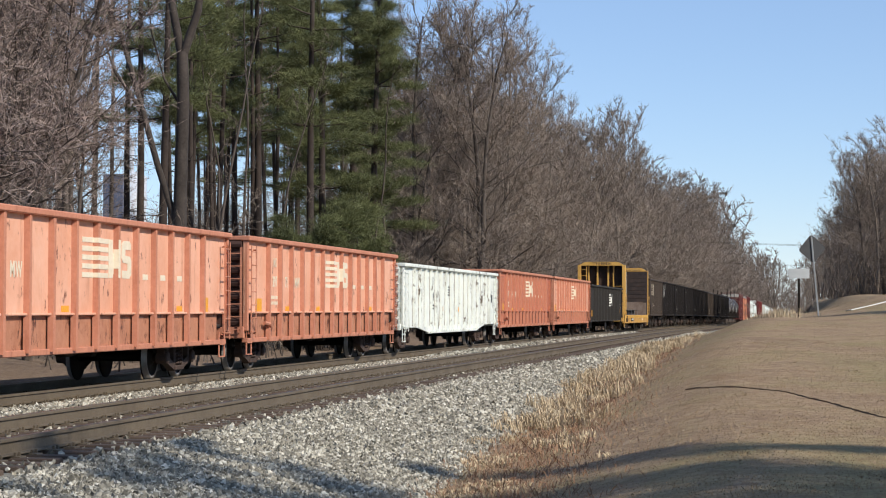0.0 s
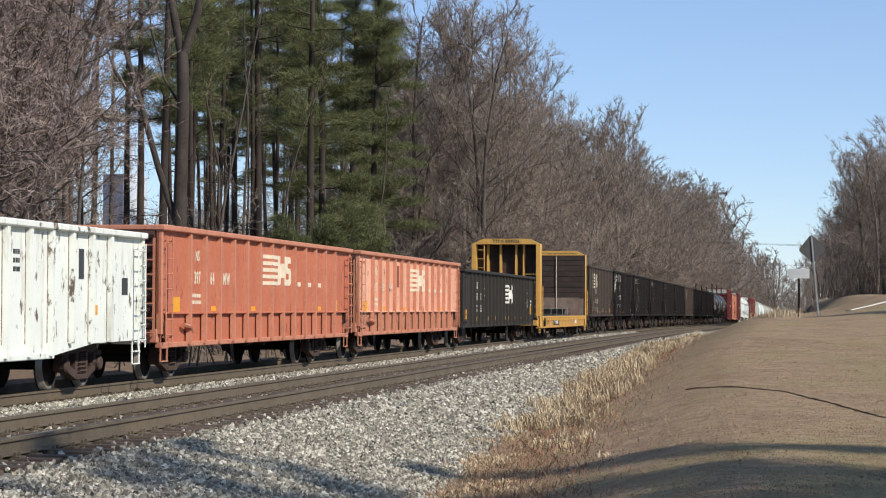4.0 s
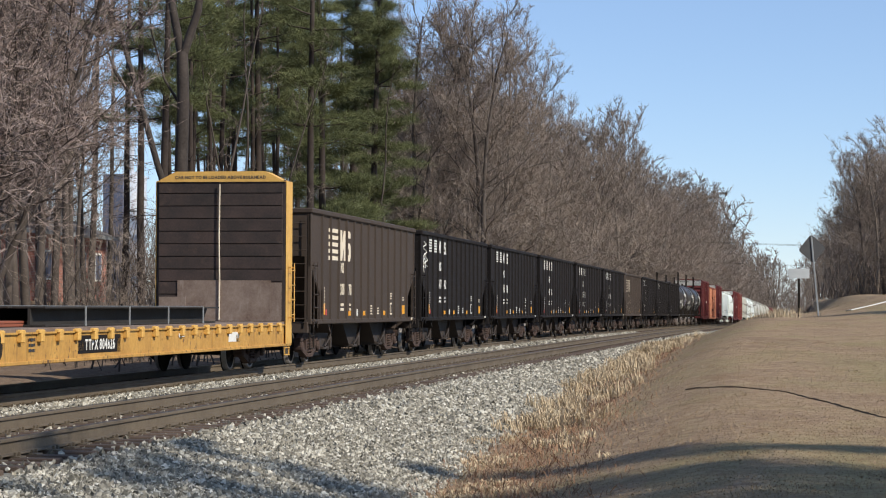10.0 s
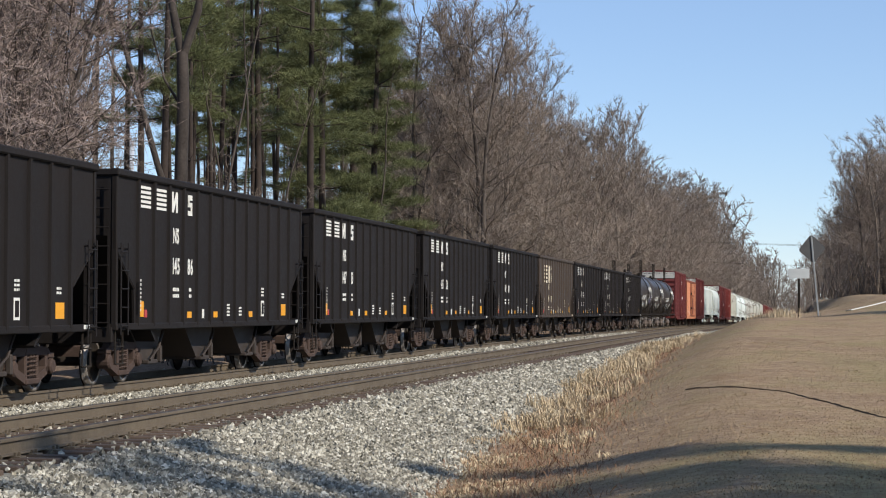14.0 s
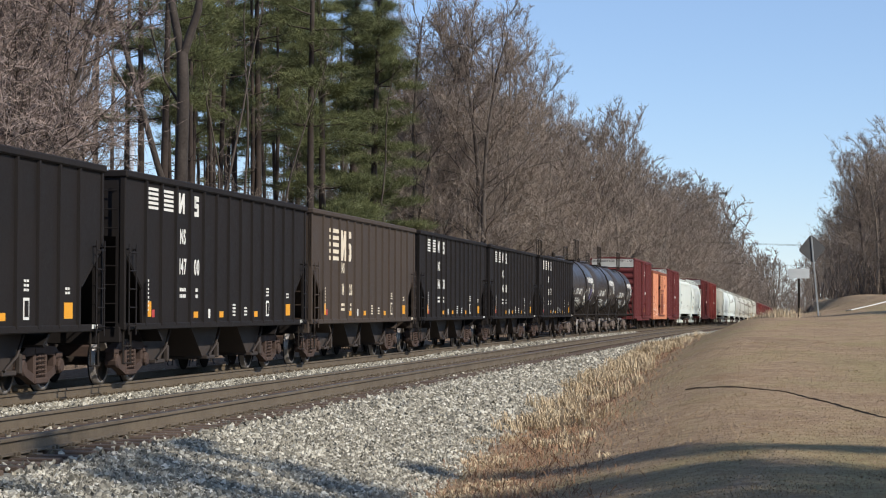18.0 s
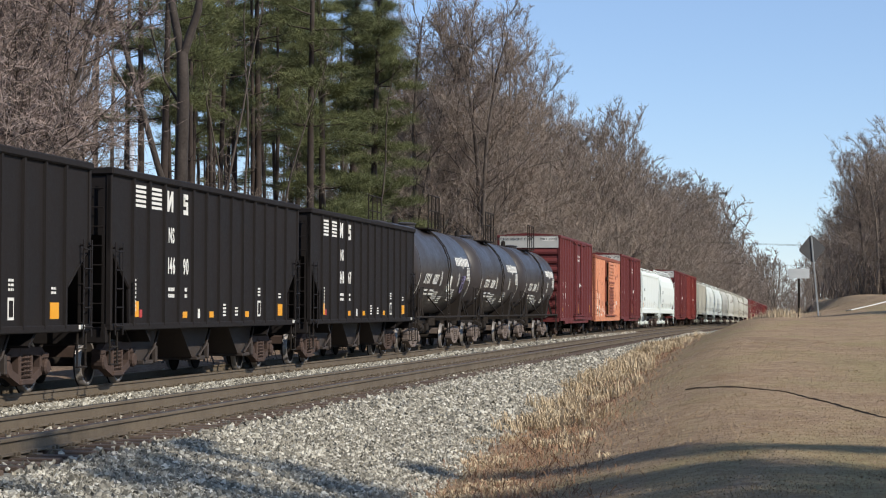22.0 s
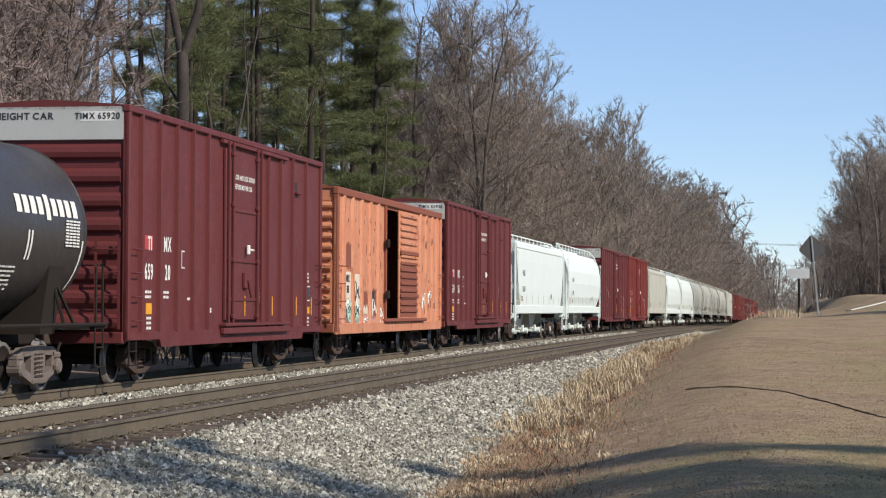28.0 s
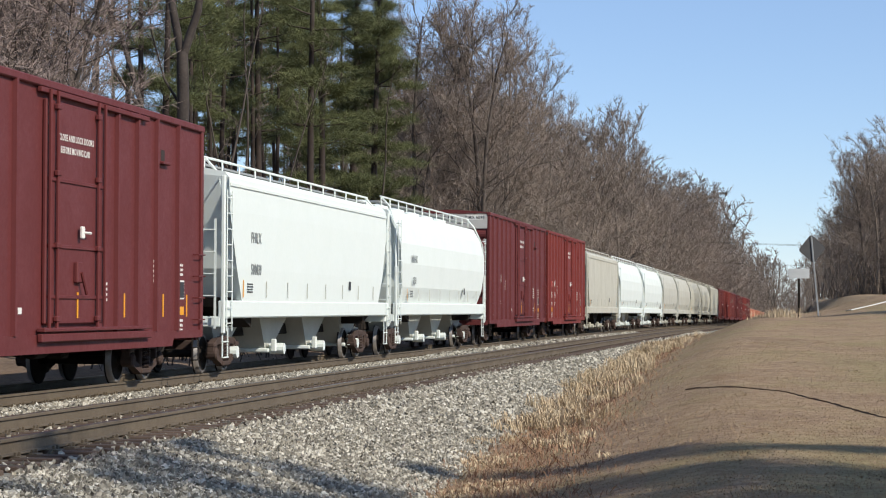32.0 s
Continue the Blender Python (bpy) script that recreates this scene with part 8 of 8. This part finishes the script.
def plate_sign():
    x, y = 92.0, 0.15
    z = ground_z(x, y)
    root = thing("crossing_sign", "white rectangular sign on a dark steel post", "road sign")
    root.matrix_basis = pose(x, y, z - 0.1)
    part("post", Mesh().box((0, 0, 1.05), (0.06, 0.09, 2.1), 0.01), m_under, root, "dark steel post")
    g = Mesh().box((-0.05, 0, 1.85), (0.02, 0.84, 0.4), 0.008)
    part("plate", g, m_sign_white, root, "pale rectangular plate with rounded corners")


diamond_sign()
plate_sign()


def silo():
    x, y = 190.0, 58.4
    z = ground_z(x, y)
    root = thing("silo", "white steel silo behind the trees, its shaded side a slate-blue box", "silo")
    root.matrix_basis = pose(x, y, z)
    h = 13.0 - z
    part("shell", Mesh().lathe([(1.3, 0), (1.3, h - 0.4), (0.4, h)], (0, -0.2, 0), "z", 24), m_silo, root, "white cylindrical shell", True)
    # a slate-blue box in place of the white shell's shaded left side
    part("housing", Mesh().span((-1.6, 0.1, 0), (0.6, 1.9, h - 0.3), 0.03), m_slate_blue, root, "slate-blue box standing for the shaded side of the shell")
    part("stack", Mesh().lathe([(0.3, h - 0.3), (0.3, h + 2.6), (0.36, h + 2.7)], (0, -0.1, 0), "z", 12), m_silo, root)
    g = Mesh()
    for k in range(6):
        bar(g, (-1.6, -1.2 + 0.65 * k, h - 0.2), (-1.6, -1.2 + 0.65 * k, h + 0.9), 0.03, 4)
    for q in (0.45, 0.9):
        bar(g, (-1.6, -1.2, h + q), (-1.6, 2.1, h + q), 0.03, 4)
    part("railing", g, m_galv, root)


silo()


def utility_line():
    """Poles and wires that cross the line far off."""
    wires = thing("overhead_wires", "thin power wires crossing the railway far off", "power line")
    spots = [(330.0, 19.0), (335.0, -22.0), (340.0, -60.0)]
    for x, y in spots[:1] + spots[2:]:
        z = ground_z(x, y)
        pole = thing("utility_pole", "weathered wooden utility pole with a crossarm", "utility pole")
        pole.matrix_basis = pose(x, y, z)
        part("shaft", Mesh().tube([(0, 0, -0.3), (0, 0, 11.0 - z)], [0.17, 0.11], 8), m_bark, pole)
        part("crossarm", Mesh().box((0.12, 0, 10.6 - z), (0.1, 2.2, 0.12), 0.01), m_bark, pole)
    for k, top in ((-1, 11.0), (1, 10.9), (0, 8.0)):
        pts = [(330 + 10 * t, 19 - 79 * t, top - 0.9 * 4 * t * (1 - t)) for t in [i / 12 for i in range(13)]]
        part("wire", Mesh().tube([(x + k * 0.8, y, z) for x, y, z in pts], 0.018, 4), m_under, wires)


utility_line()


def brick_house():
    """A low brick house behind the left end of the wood."""
    root = thing("brick_house", "low red-brick house with a grey roof behind the trees", "house")
    x0, x1, y0, y1 = 84.0, 112.5, 35.8, 45.0
    z0 = ground_z(100, 36) - 0.3
    top = 4.85
    brick_wall = part("wall", Mesh().span((x0, y0, z0), (x1, y0 + 0.25, top)).span((x0, y1 - 0.25, z0), (x1, y1, top)).span((x0, y0 + 0.25, z0), (x0 + 0.25, y1 - 0.25, top)).span((x1 - 0.25, y0 + 0.25, z0), (x1, y1 - 0.25, top)), brick_material(), root, "red brick wall")
    roof = part("roof", Mesh().prism([(y0 - 0.6, top - 0.05), (y1 + 0.6, top - 0.05), ((y0 + y1) / 2, top + 1.9)], "x", x0 - 0.5, x1 + 0.5), surface("grey_roof_shingles", rgb("6f6a66"), rgb("5d5854"), 0.9, scale=0.6, fine=14, amount=0.9, bump=0.4), root, "grey shingle roof")
    part("fascia", Mesh().span((x0 - 0.5, y0 - 0.64, top - 0.16), (x1 + 0.5, y0 - 0.6, top + 0.04)), m_galv, root, "grey eaves board")
    for x in (88.0, 95.0, 103.2, 108.5, 111.0):
        win = part("window", Mesh().span((x - 0.55, y0 - 0.05, 2.55), (x + 0.55, y0 - 0.003, 4.0), 0.01), m_letter, root, "white-framed window")
        part("pane", Mesh().span((x - 0.45, y0 - 0.07, 2.65), (x + 0.45, y0 - 0.052, 3.9)), m_slate_blue, win)
    for x in (91.5,):
        part("door", Mesh().span((x - 0.5, y0 - 0.05, z0 + 0.3), (x + 0.5, y0 - 0.003, 4.0), 0.01), m_letter, root, "white door")


def brick_material():
    m = bpy.data.materials.new("red_brick_courses")
    m.use_nodes = True
    n, l = m.node_tree.nodes, m.node_tree.links
    p = n["Principled BSDF"]
    p.inputs["Roughness"].default_value = 0.9
    co = n.new("ShaderNodeTexCoord")
    mp = n.new("ShaderNodeMapping")
    mp.inputs["Rotation"].default_value = (radians(90), 0, 0)
    b = n.new("ShaderNodeTexBrick")
    b.inputs["Scale"].default_value = 1.0
    b.inputs["Brick Width"].default_value, b.inputs["Row Height"].default_value, b.inputs["Mortar Size"].default_value = 0.21, 0.075, 0.008
    b.inputs["Color1"].default_value, b.inputs["Color2"].default_value, b.inputs["Mortar"].default_value = rgb("a0604f"), rgb("8a4c3e"), rgb("a89a8c")
    l.new(co.outputs["Object"], mp.inputs["Vector"])
    l.new(mp.outputs[0], b.inputs["Vector"])
    l.new(b.outputs["Color"], p.inputs["Base Color"])
    return m


brick_house()


def motions():
    """The train rolls towards the camera's left at an even speed, its wheels turning with it."""
    for car_, u in TRAIN:
        walk(car_, [(t, on_line_pose(u - SPEED * t)) for t in (0, 4, 8, 12, 16, 20, 24, 28, 32)])
    # every wheelset turns alike: one turn is keyed, frame by frame, and all follow it
    first = WHEELS[0]
    turn = SPEED / FPS / 0.42
    walk(first, [(k / FPS, Matrix.Translation((0, 0, 0.42)) @ Matrix.Rotation(-turn * k, 4, "Y")) for k in range(32 * FPS + 1)])
    for w in WHEELS[1:]:
        w.rotation_mode = "QUATERNION"
        w.animation_data_create()
        w.animation_data.action = first.animation_data.action
        w.animation_data.action_slot = first.animation_data.action_slot


motions()
